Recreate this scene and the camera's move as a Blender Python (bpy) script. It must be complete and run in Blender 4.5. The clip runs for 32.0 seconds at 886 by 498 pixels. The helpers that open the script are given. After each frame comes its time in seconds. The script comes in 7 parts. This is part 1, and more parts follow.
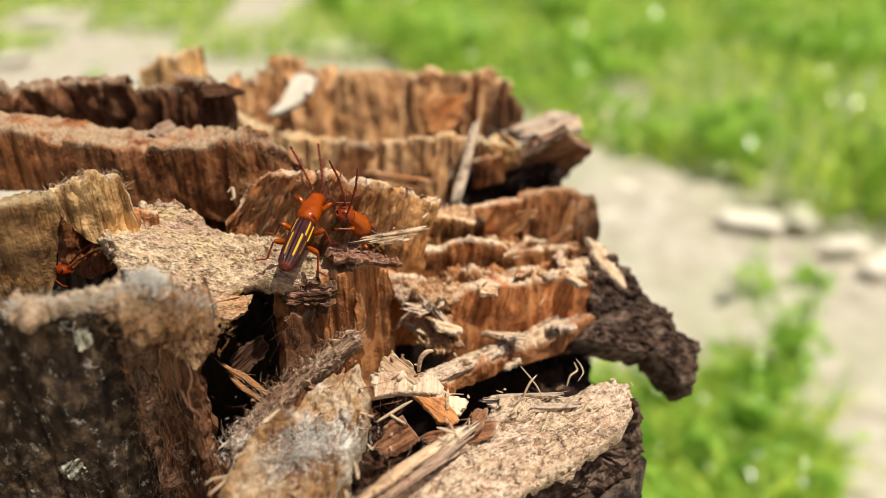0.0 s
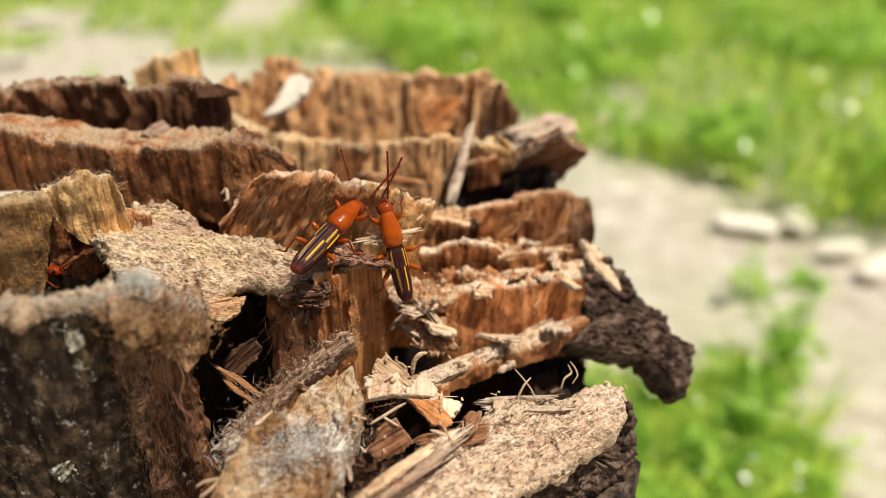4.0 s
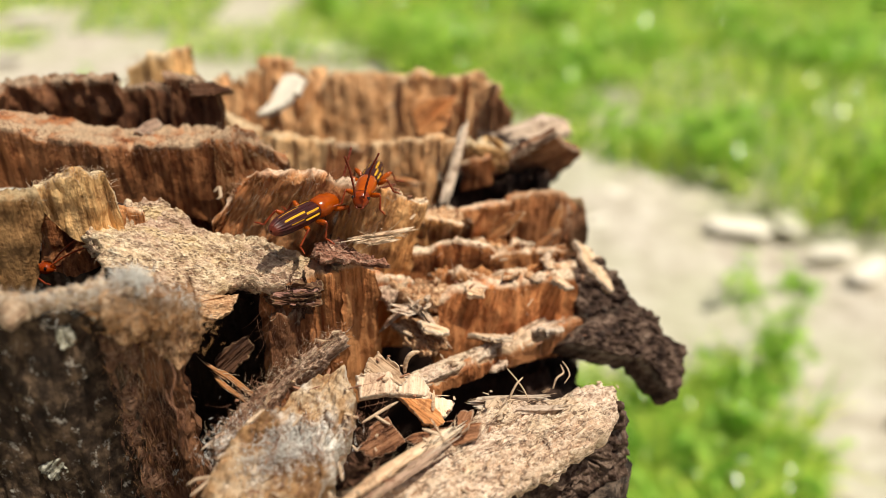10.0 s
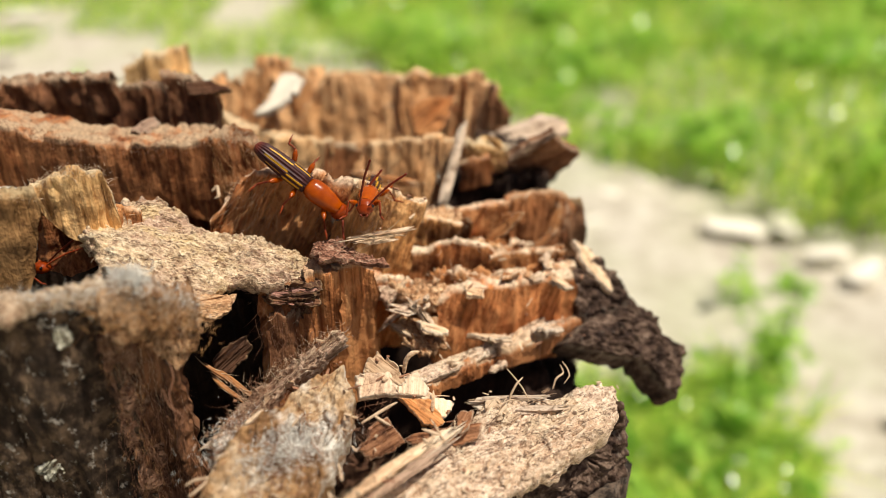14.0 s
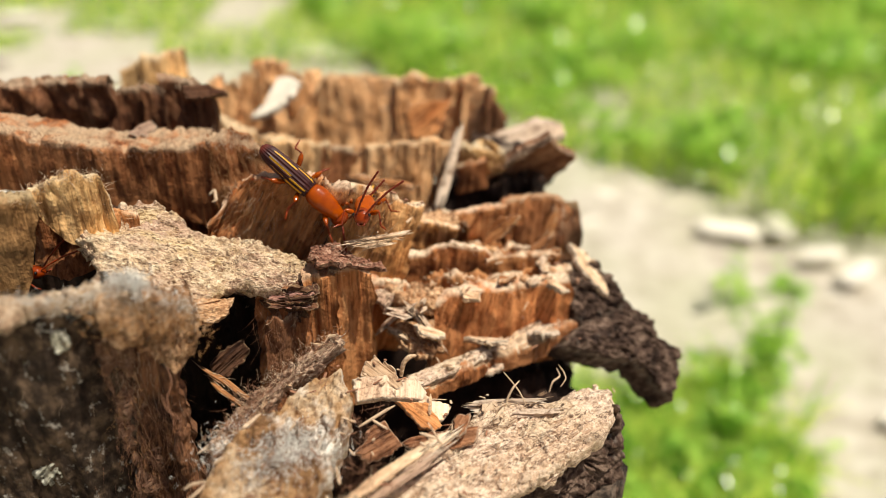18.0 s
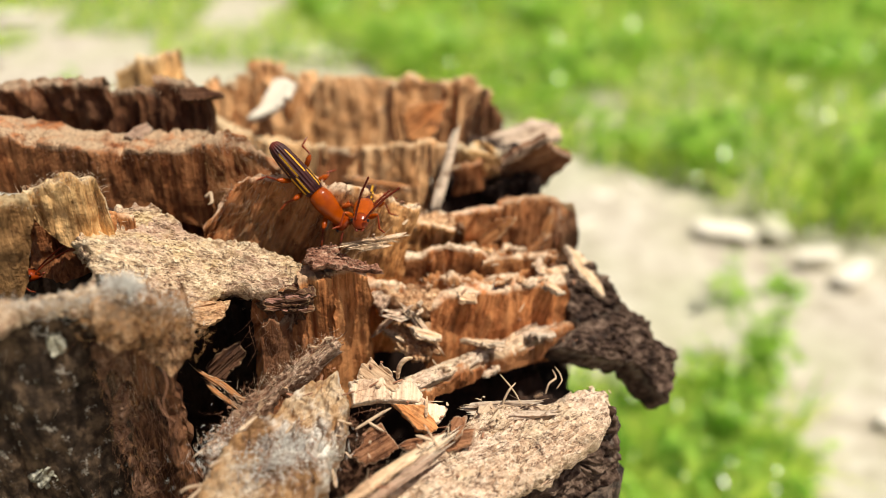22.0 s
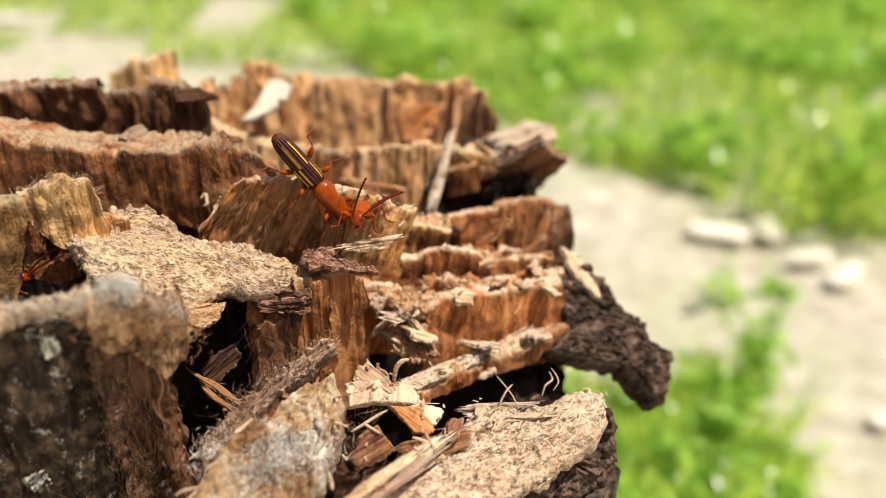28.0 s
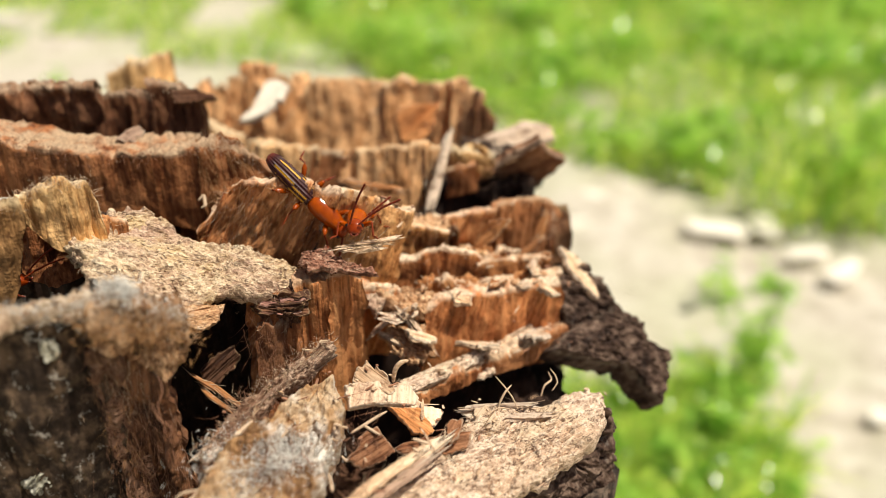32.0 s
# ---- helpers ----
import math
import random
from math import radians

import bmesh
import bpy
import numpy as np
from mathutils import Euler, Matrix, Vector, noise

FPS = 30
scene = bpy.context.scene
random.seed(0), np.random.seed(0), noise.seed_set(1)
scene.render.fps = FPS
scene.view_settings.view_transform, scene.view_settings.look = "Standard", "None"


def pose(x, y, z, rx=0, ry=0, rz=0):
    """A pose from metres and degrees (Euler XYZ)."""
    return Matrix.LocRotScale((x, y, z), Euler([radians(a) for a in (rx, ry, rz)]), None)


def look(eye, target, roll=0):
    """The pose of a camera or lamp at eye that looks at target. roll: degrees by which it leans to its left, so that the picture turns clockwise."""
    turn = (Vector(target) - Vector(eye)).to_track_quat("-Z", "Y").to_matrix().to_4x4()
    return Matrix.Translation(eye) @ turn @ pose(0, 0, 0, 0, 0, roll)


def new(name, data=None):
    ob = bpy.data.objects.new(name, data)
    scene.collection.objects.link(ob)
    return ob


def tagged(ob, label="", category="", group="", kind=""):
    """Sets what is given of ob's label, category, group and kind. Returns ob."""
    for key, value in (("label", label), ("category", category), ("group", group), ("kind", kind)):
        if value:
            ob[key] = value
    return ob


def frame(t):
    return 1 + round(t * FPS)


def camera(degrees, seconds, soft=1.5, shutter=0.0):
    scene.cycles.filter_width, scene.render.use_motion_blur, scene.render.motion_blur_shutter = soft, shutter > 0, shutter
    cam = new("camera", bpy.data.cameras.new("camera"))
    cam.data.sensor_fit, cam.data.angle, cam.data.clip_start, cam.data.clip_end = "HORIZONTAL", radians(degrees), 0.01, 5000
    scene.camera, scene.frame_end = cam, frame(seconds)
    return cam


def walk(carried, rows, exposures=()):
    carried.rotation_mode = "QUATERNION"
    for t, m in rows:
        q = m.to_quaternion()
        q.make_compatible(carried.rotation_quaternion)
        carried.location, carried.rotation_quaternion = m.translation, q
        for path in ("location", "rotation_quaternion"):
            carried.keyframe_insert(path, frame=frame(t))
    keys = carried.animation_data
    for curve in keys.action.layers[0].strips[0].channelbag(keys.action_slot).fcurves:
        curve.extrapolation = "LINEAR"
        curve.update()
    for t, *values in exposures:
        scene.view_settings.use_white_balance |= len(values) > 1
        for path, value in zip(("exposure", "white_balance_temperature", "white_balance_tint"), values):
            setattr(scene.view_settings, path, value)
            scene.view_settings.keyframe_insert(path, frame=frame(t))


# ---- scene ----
cam = camera(61.22, 32.0, soft=0.75)
cam.data.dof.use_dof = True
cam.data.dof.focus_distance = 0.1318
cam.data.dof.aperture_fstop = 7.9
PATH = [
    (0, (-0.00227, 0.00587, 0.36789), (-0.00412, 0.86994, -0.13548), -0.429),
    (0.5, (-0.00224, 0.00605, 0.36769), (-0.00313, 0.87041, -0.13518), -0.361),
    (1, (-0.00197, 0.00612, 0.36790), (-0.00271, 0.87040, -0.13511), -0.304),
    (1.5, (-0.00188, 0.00596, 0.36787), (-0.00172, 0.87025, -0.13513), -0.195),
    (2, (-0.00192, 0.00600, 0.36765), (-0.00091, 0.87094, -0.13422), -0.176),
    (2.5, (-0.00199, 0.00604, 0.36780), (0.00006, 0.87073, -0.13451), -0.112),
    (3, (-0.00207, 0.00606, 0.36777), (0.00107, 0.87095, -0.13417), -0.052),
    (3.5, (-0.00202, 0.00622, 0.36758), (0.00139, 0.87156, -0.13359), -0.077),
    (5.5, (-0.00185, 0.00583, 0.36768), (0.00395, 0.87219, -0.13170), 0.132),
    (6, (-0.00199, 0.00602, 0.36802), (0.00522, 0.87186, -0.13226), 0.254),
    (6.5, (-0.00202, 0.00603, 0.36769), (0.00588, 0.87260, -0.13130), 0.257),
    (7, (-0.00193, 0.00610, 0.36755), (0.00627, 0.87281, -0.13121), 0.327),
    (7.5, (-0.00166, 0.00569, 0.36621), (0.00795, 0.87276, -0.13189), 0.535),
    (8, (-0.00184, 0.00639, 0.36675), (0.00902, 0.87325, -0.13168), 0.474),
    (8.5, (-0.00189, 0.00649, 0.36686), (0.00939, 0.87330, -0.13164), 0.483),
    (9, (-0.00189, 0.00625, 0.36692), (0.01014, 0.87327, -0.13121), 0.530),
    (9.5, (-0.00181, 0.00608, 0.36699), (0.00974, 0.87335, -0.13073), 0.486),
    (10, (-0.00183, 0.00582, 0.36717), (0.01013, 0.87296, -0.13074), 0.531),
    (10.5, (-0.00196, 0.00587, 0.36726), (0.01142, 0.87287, -0.13088), 0.613),
    (11, (-0.00225, 0.00603, 0.36698), (0.01232, 0.87322, -0.13079), 0.634),
    (11.5, (-0.00243, 0.00601, 0.36706), (0.01290, 0.87319, -0.13070), 0.687),
    (12, (-0.00239, 0.00604, 0.36707), (0.01321, 0.87321, -0.13069), 0.698),
    (12.5, (-0.00292, 0.00627, 0.36681), (0.01457, 0.87338, -0.13099), 0.778),
    (13, (-0.00274, 0.00645, 0.36696), (0.01548, 0.87364, -0.13069), 0.712),
    (13.5, (-0.00257, 0.00641, 0.36686), (0.01515, 0.87379, -0.13047), 0.732),
    (14, (-0.00264, 0.00621, 0.36666), (0.01602, 0.87392, -0.13004), 0.796),
    (14.5, (-0.00295, 0.00587, 0.36681), (0.01739, 0.87359, -0.12984), 0.891),
    (16.5, (-0.00290, 0.00638, 0.36703), (0.01968, 0.87463, -0.12857), 0.824),
    (17, (-0.00281, 0.00654, 0.36720), (0.01988, 0.87468, -0.12860), 0.805),
    (17.5, (-0.00278, 0.00628, 0.36731), (0.02064, 0.87444, -0.12842), 0.875),
    (18, (-0.00296, 0.00601, 0.36738), (0.02196, 0.87430, -0.12806), 1.000),
    (18.5, (-0.00289, 0.00594, 0.36737), (0.02221, 0.87448, -0.12762), 0.928),
    (19, (-0.00289, 0.00600, 0.36760), (0.02309, 0.87448, -0.12743), 0.948),
    (19.5, (-0.00282, 0.00609, 0.36754), (0.02340, 0.87471, -0.12725), 0.915),
    (20, (-0.00276, 0.00638, 0.36770), (0.02375, 0.87463, -0.12771), 0.955),
    (20.5, (-0.00275, 0.00646, 0.36780), (0.02413, 0.87462, -0.12777), 0.962),
    (21, (-0.00275, 0.00612, 0.36782), (0.02561, 0.87439, -0.12745), 1.017),
    (21.5, (-0.00283, 0.00610, 0.36780), (0.02588, 0.87435, -0.12750), 1.053),
    (22, (-0.00287, 0.00610, 0.36774), (0.02640, 0.87443, -0.12738), 1.075),
    (22.5, (-0.00279, 0.00637, 0.36745), (0.02661, 0.87521, -0.12677), 1.023),
    (23, (-0.00298, 0.00651, 0.36758), (0.02734, 0.87504, -0.12713), 1.037),
    (23.5, (-0.00304, 0.00660, 0.36750), (0.02826, 0.87545, -0.12659), 1.073),
    (24, (-0.00316, 0.00648, 0.36744), (0.02934, 0.87569, -0.12592), 1.098),
    (24.5, (-0.00313, 0.00610, 0.36772), (0.02978, 0.87513, -0.12595), 1.145),
    (25, (-0.00314, 0.00583, 0.36776), (0.02986, 0.87500, -0.12565), 1.173),
    (25.5, (-0.00301, 0.00595, 0.36777), (0.03019, 0.87532, -0.12529), 1.157),
    (27.5, (-0.00317, 0.00641, 0.36763), (0.03280, 0.87592, -0.12497), 1.239),
    (28, (-0.00336, 0.00628, 0.36744), (0.03441, 0.87598, -0.12469), 1.323),
    (28.5, (-0.00339, 0.00615, 0.36756), (0.03505, 0.87571, -0.12477), 1.355),
    (29, (-0.00334, 0.00612, 0.36754), (0.03519, 0.87570, -0.12475), 1.378),
    (29.5, (-0.00347, 0.00619, 0.36746), (0.03703, 0.87608, -0.12413), 1.414),
    (30, (-0.00340, 0.00636, 0.36753), (0.03735, 0.87608, -0.12432), 1.409),
    (30.5, (-0.00360, 0.00666, 0.36790), (0.03763, 0.87552, -0.12544), 1.299),
    (31, (-0.00376, 0.00691, 0.36834), (0.03733, 0.87530, -0.12583), 1.216),
    (31.5, (-0.00372, 0.00689, 0.36816), (0.03787, 0.87497, -0.12653), 1.205),
    (32, (-0.00363, 0.00647, 0.36795), (0.03795, 0.87473, -0.12642), 1.215),
]
walk(cam, [(t, look(eye, target, roll)) for t, eye, target, roll in PATH], exposures=[(0, -0.12, 6450, 9), (14, -0.04, 6450, 9), (32, 0.05, 6450, 9)])

# ---- daylight ----
SUN_EL, SUN_AZ = 69.0, -13.0          # degrees; azimuth counted from +x towards +y
world = bpy.data.worlds.new("sky")
scene.world = world
world.use_nodes = True
wn = world.node_tree.nodes
sky = wn.new("ShaderNodeTexSky")
sky.sky_type, sky.sun_disc = "NISHITA", False
sky.air_density, sky.dust_density, sky.ozone_density = 0.7, 6.0, 0.5      # hazy tropical noon
sky.sun_elevation, sky.sun_rotation = radians(SUN_EL), radians(90 - SUN_AZ)
wn["Background"].inputs["Strength"].default_value = 0.060
world.node_tree.links.new(sky.outputs[0], wn["Background"].inputs["Color"])
sun_data = bpy.data.lights.new("sun", "SUN")
sun_data.energy, sun_data.angle, sun_data.color = 5.0, radians(0.53), (1.0, 0.935, 0.79)
sun = new("sun", sun_data)
SUN_TO = Vector((math.cos(radians(SUN_EL)) * math.cos(radians(SUN_AZ)), math.cos(radians(SUN_EL)) * math.sin(radians(SUN_AZ)), math.sin(radians(SUN_EL))))
sun.matrix_world = look(SUN_TO * 6, (0, 0, 0))

# ---- materials ----


class Nodes:
    """Short hand for a node tree with one Principled shader."""

    def __init__(self, name, rough=0.8, spec=0.3):
        self.mat = bpy.data.materials.new(name)
        self.mat.use_nodes = True
        self.t = self.mat.node_tree
        self.bsdf = self.t.nodes["Principled BSDF"]
        self.bsdf.inputs["Roughness"].default_value = rough
        self.bsdf.inputs["Specular IOR Level"].default_value = spec

    def n(self, kind, **sockets):
        node = self.t.nodes.new("ShaderNode" + kind)
        for k, v in sockets.items():
            sock = node.inputs[int(k[1:])] if k[0] == "i" and k[1:].isdigit() else node.inputs[k]
            if hasattr(v, "is_linked"):
                self.t.links.new(v, sock)
            else:
                sock.default_value = v
        return node

    def coords(self, scale, lean=0.0):
        tc = self.t.nodes.new("ShaderNodeTexCoord")
        info = self.t.nodes.new("ShaderNodeObjectInfo")
        add = self.n("VectorMath", i0=tc.outputs["Object"], i1=info.outputs["Random"])
        if lean:
            add = self.n("VectorRotate", Vector=add.outputs[0], Axis=(0.0, 1.0, 0.0), Angle=lean)
        return self.n("Mapping", Vector=add.outputs[0], Scale=scale).outputs[0]

    def noise(self, scale, detail=4.0, rough=0.6, size=1.0, lean=0.0):
        return self.n("TexNoise", Vector=self.coords(scale, lean), Scale=size, Detail=detail, Roughness=rough).outputs[0]

    def ramp(self, value, *stops):
        r = self.t.nodes.new("ShaderNodeValToRGB")
        el = r.color_ramp.elements
        while len(el) < len(stops):
            el.new(0.5)
        for e, (pos, col) in zip(el, stops):
            e.position, e.color = pos, (*col, 1) if len(col) == 3 else col
        self.t.links.new(value, r.inputs[0])
        return r.outputs[0]

    def mix(self, fac, a, b, how="MIX"):
        m = self.t.nodes.new("ShaderNodeMix")
        m.data_type, m.blend_type = "RGBA", how
        for v, k in ((fac, 0), (a, 6), (b, 7)):
            if hasattr(v, "is_linked"):
                self.t.links.new(v, m.inputs[k])
            else:
                m.inputs[k].default_value = (*v, 1) if k else v
        return m.outputs[2]

    def attr(self, name):
        a = self.t.nodes.new("ShaderNodeAttribute")
        a.attribute_name = name
        return a.outputs["Fac"]

    def done(self, colour, height=None, strength=0.5, distance=0.0006):
        self.t.links.new(colour, self.bsdf.inputs["Base Color"])
        if height is not None:
            b = self.n("Bump", Height=height, Strength=strength, Distance=distance)
            self.t.links.new(b.outputs[0], self.bsdf.inputs["Normal"])
        return self.mat


def grey(v):
    return (v, v, v)


def wood(name, dark, mid, light, torn, along="z", rough=0.75, spots=0.35, lean=0.0):
    """Fibrous rotten wood: streaks along the fibre, darker pores, paler where the 'torn' mark is set."""
    m = Nodes(name, rough, 0.25)
    s = {"z": (1900, 1900, 62), "x": (62, 1900, 1900), "y": (1900, 62, 1900)}[along]
    w = {"z": (220, 220, 40), "x": (40, 220, 220), "y": (220, 40, 220)}[along]
    fine = m.mix(0.45, m.noise(s, 2, 0.5, lean=lean), m.noise((0.42 * s[0], 0.42 * s[1], 0.42 * s[2]), 2, 0.5, lean=lean))
    wide = m.noise(w, 3, 0.6, lean=lean)
    blot = m.noise((90, 90, 90), 5, 0.65)
    pits = m.noise((1500, 1500, 1500), 2, 0.5)
    c = m.ramp(fine, (0.335, dark), (0.5, mid), (0.67, light))
    c = m.mix(m.ramp(wide, (0.4, grey(0.0)), (0.62, grey(0.55))), c, light)
    c = m.mix(m.ramp(blot, (0.36, grey(spots)), (0.5, grey(0.0))), c, dark)
    clump = m.noise((420, 420, 260), 4, 0.65)
    c = m.mix(m.ramp(clump, (0.35, grey(0.85)), (0.47, grey(0.0))), c, m.mix(0.9, c, (0.36, 0.28, 0.24), "MULTIPLY"))
    c = m.mix(m.ramp(clump, (0.56, grey(0.0)), (0.68, grey(0.45))), c, light)
    warm = m.noise((55, 55, 38), 4, 0.65)
    c = m.mix(m.ramp(warm, (0.48, grey(0.0)), (0.62, grey(0.8))), c, m.mix(1.0, c, (1.02, 0.91, 0.80), "MULTIPLY"))
    info = m.t.nodes.new("ShaderNodeObjectInfo")
    tone = m.ramp(info.outputs["Random"], (0.0, (0.62, 0.58, 0.54)), (0.5, grey(1.0)), (1.0, (1.3, 1.3, 1.28)))
    c = m.mix(0.9, c, tone, "MULTIPLY")
    c = m.mix(1.0, c, (1.02, 0.975, 0.96), "MULTIPLY")
    edge = m.ramp(m.attr("torn"), (0.25, grey(0.0)), (0.85, grey(0.85)))
    c = m.mix(edge, c, m.ramp(pits, (0.35, tuple(0.62 * v for v in torn)), (0.6, torn)))
    h = m.mix(0.4, m.mix(0.35, fine, pits), clump)
    return m.done(c, h, 1.0, 0.0011)


WOOD = wood("brown wood", (0.25, 0.105, 0.036), (0.68, 0.36, 0.150), (0.86, 0.57, 0.31), (0.68, 0.48, 0.29), spots=0.18)
COLUMN = wood("fine grained brown wood", (0.13, 0.042, 0.014), (0.43, 0.165, 0.056), (0.52, 0.26, 0.11), (0.50, 0.33, 0.21), spots=0.25)
WOOD_LEAN = wood("red brown slanting wood", (0.13, 0.042, 0.014), (0.56, 0.22, 0.078), (0.76, 0.42, 0.19), (0.78, 0.57, 0.40), lean=-0.42)
ORANGE_LEAN = wood("orange slanting wood", (0.19, 0.07, 0.022), (0.56, 0.28, 0.10), (0.76, 0.46, 0.21), (0.82, 0.64, 0.45), lean=-0.3)
RISER = wood("red orange slanting wood", (0.13, 0.042, 0.013), (0.47, 0.175, 0.060), (0.64, 0.32, 0.135), (0.84, 0.67, 0.48), lean=-0.3)
BROWN_X = wood("red brown split wood", (0.065, 0.022, 0.009), (0.22, 0.09, 0.04), (0.40, 0.21, 0.11), (0.46, 0.32, 0.22), "x")
WOOD_X = wood("brown split wood", (0.085, 0.032, 0.011), (0.31, 0.135, 0.048), (0.50, 0.265, 0.115), (0.60, 0.42, 0.27), "x")
ORANGE_X = wood("orange split wood", (0.14, 0.048, 0.014), (0.38, 0.155, 0.050), (0.55, 0.28, 0.115), (0.66, 0.47, 0.31), "x")
DARK_X = wood("dark split wood", (0.028, 0.013, 0.009), (0.085, 0.038, 0.022), (0.17, 0.085, 0.045), (0.24, 0.15, 0.08), "x", spots=0.6)
WOOD_RED = wood("red brown wood", (0.075, 0.024, 0.009), (0.285, 0.105, 0.038), (0.46, 0.215, 0.090), (0.50, 0.36, 0.23))
WOOD_ORANGE = wood("orange wood", (0.15, 0.050, 0.014), (0.43, 0.175, 0.056), (0.60, 0.31, 0.13), (0.80, 0.62, 0.44))
WOOD_DARK = wood("dark rotten wood", (0.038, 0.017, 0.010), (0.15, 0.068, 0.036), (0.29, 0.15, 0.075), (0.30, 0.20, 0.11), spots=0.6)
UMBER = wood("umber rotten wood", (0.045, 0.018, 0.010), (0.17, 0.072, 0.034), (0.32, 0.16, 0.080), (0.42, 0.30, 0.20), spots=0.6)
WOOD_TAN = wood("tan torn wood", (0.26, 0.12, 0.040), (0.62, 0.37, 0.165), (0.82, 0.58, 0.32), (0.68, 0.50, 0.31), spots=0.18)
WOOD_OLD = wood("yellowed rotten wood", (0.20, 0.095, 0.032), (0.58, 0.345, 0.14), (0.76, 0.53, 0.26), (0.78, 0.63, 0.42))
BROWN_OLD = wood("dark yellow-brown rotten wood", (0.065, 0.032, 0.012), (0.22, 0.12, 0.046), (0.36, 0.21, 0.088), (0.46, 0.34, 0.19), spots=0.5)
WOOD_PALE = wood("pale torn wood", (0.30, 0.19, 0.11), (0.55, 0.40, 0.265), (0.72, 0.58, 0.42), (0.74, 0.62, 0.48), "x", spots=0.15)
WOOD_PALE_Y = wood("pale torn wood with cross grain", (0.30, 0.19, 0.12), (0.60, 0.44, 0.31), (0.78, 0.64, 0.48), (0.78, 0.66, 0.52), "y", spots=0.15)
PURPLE_X = wood("purple brown split wood", (0.055, 0.020, 0.018), (0.19, 0.085, 0.070), (0.34, 0.19, 0.15), (0.42, 0.28, 0.22), "x")
WOOD_GREY = wood("weathered wood", (0.11, 0.065, 0.045), (0.27, 0.17, 0.12), (0.42, 0.30, 0.22), (0.52, 0.41, 0.31), "x")
WOOD_PALEGREY = wood("weathered pale wood", (0.22, 0.155, 0.11), (0.45, 0.35, 0.26), (0.60, 0.50, 0.40), (0.66, 0.56, 0.45), "x", spots=0.2)
# near-black: the deep shade of the hollow is put into this colour
CORE_SHADE = wood("heartwood with painted shade", (0.008, 0.005, 0.004), (0.024, 0.013, 0.009), (0.055, 0.028, 0.017), (0.055, 0.028, 0.017))
WOOD_RIM = wood("frayed wood under bark", (0.013, 0.007, 0.005), (0.105, 0.046, 0.022), (0.33, 0.16, 0.080), (0.52, 0.39, 0.28), spots=0.9)


def bark(name, rim, tone=((0.014, 0.010, 0.009), (0.036, 0.026, 0.020), (0.125, 0.088, 0.064))):
    m = Nodes(name, 0.9, 0.2)
    lump = m.mix(0.5, m.noise((190, 190, 130), 6, 0.65), m.noise((520, 520, 380), 4, 0.6))
    fine = m.noise((900, 900, 500), 4, 0.6)
    pale = m.noise((560, 560, 420), 4, 0.7)
    c = m.ramp(lump, (0.40, tone[0]), (0.50, tone[1]), (0.60, tone[2]))
    c = m.mix(m.ramp(pale, (0.595, grey(0.0)), (0.67, grey(0.85 if rim > 0.5 else 0.15))), c, (0.42, 0.38, 0.33))
    c = m.mix(m.ramp(m.attr("torn"), (0.5, grey(0.0)), (0.92, grey(rim))), c, (0.62, 0.50, 0.38))
    return m.done(c, m.mix(0.4, lump, fine), 0.9, 0.0014)


BARK = bark("dark bark", 0.15)
BARK_BROWN = bark("brown weathered bark", 0.15, ((0.022, 0.012, 0.009), (0.075, 0.044, 0.031), (0.20, 0.135, 0.100)))
BARK_RIM = bark("dark bark with pale rim", 0.75, ((0.016, 0.010, 0.007), (0.045, 0.029, 0.019), (0.15, 0.098, 0.062)))


def crusty(name, cols, relief, spots, tint=None):
    """Corky flat faces with fine grain, cracks and stains."""
    m = Nodes(name, 0.85, 0.2)
    grain = m.noise((420, 900, 900), 5, 0.7)
    stain = m.noise((70, 90, 90), 4, 0.6)
    clump = m.noise((1300, 1700, 1700), 3, 0.55)
    crack = m.noise((70, 420, 420), 3, 0.55)
    c = m.ramp(grain, (0.3, cols[0]), (0.5, cols[1]), (0.7, cols[2]))
    c = m.mix(m.ramp(stain, (0.42, grey(spots)), (0.56, grey(0.0))), c, cols[3])
    c = m.mix(m.ramp(clump, (0.34, grey(0.55)), (0.48, grey(0.0))), c, cols[0])
    c = m.mix(m.ramp(clump, (0.56, grey(0.0)), (0.68, grey(0.4))), c, cols[2])
    if tint:
        c = m.mix(m.ramp(m.noise((110, 130, 130), 4, 0.6), (0.50, grey(0.0)), (0.62, grey(0.4))), c, tint)
    c = m.mix(m.ramp(crack, (0.484, grey(0.0)), (0.497, grey(0.85)), (0.503, grey(0.85)), (0.516, grey(0.0))), c, tuple(0.5 * v for v in cols[0]))
    pit = m.noise((700, 1000, 1000), 2, 0.5)
    c = m.mix(m.ramp(pit, (0.27, grey(0.85)), (0.37, grey(0.0))), c, tuple(0.45 * v for v in cols[0]))
    return m.done(c, m.mix(0.6, m.mix(0.4, grain, pit), clump), relief, 0.0011)


SLAB = crusty("corky slab", ((0.22, 0.12, 0.075), (0.63, 0.465, 0.30), (0.86, 0.73, 0.53), (0.44, 0.27, 0.21)), 1.0, 0.6, (0.60, 0.44, 0.20))
SLAB_ORANGE = crusty("frayed orange wood", ((0.26, 0.11, 0.05), (0.62, 0.37, 0.20), (0.82, 0.60, 0.39), (0.44, 0.22, 0.10)), 1.0, 0.4)
SLAB_PALE = crusty("pale crumbly wood", ((0.26, 0.145, 0.095), (0.70, 0.52, 0.385), (0.86, 0.74, 0.60), (0.56, 0.36, 0.20)), 1.0, 0.35, (0.64, 0.50, 0.33))
SLAB_TAN = crusty("pale tan rim", ((0.20, 0.11, 0.07), (0.52, 0.38, 0.25), (0.72, 0.60, 0.45), (0.36, 0.21, 0.13)), 1.0, 0.4)
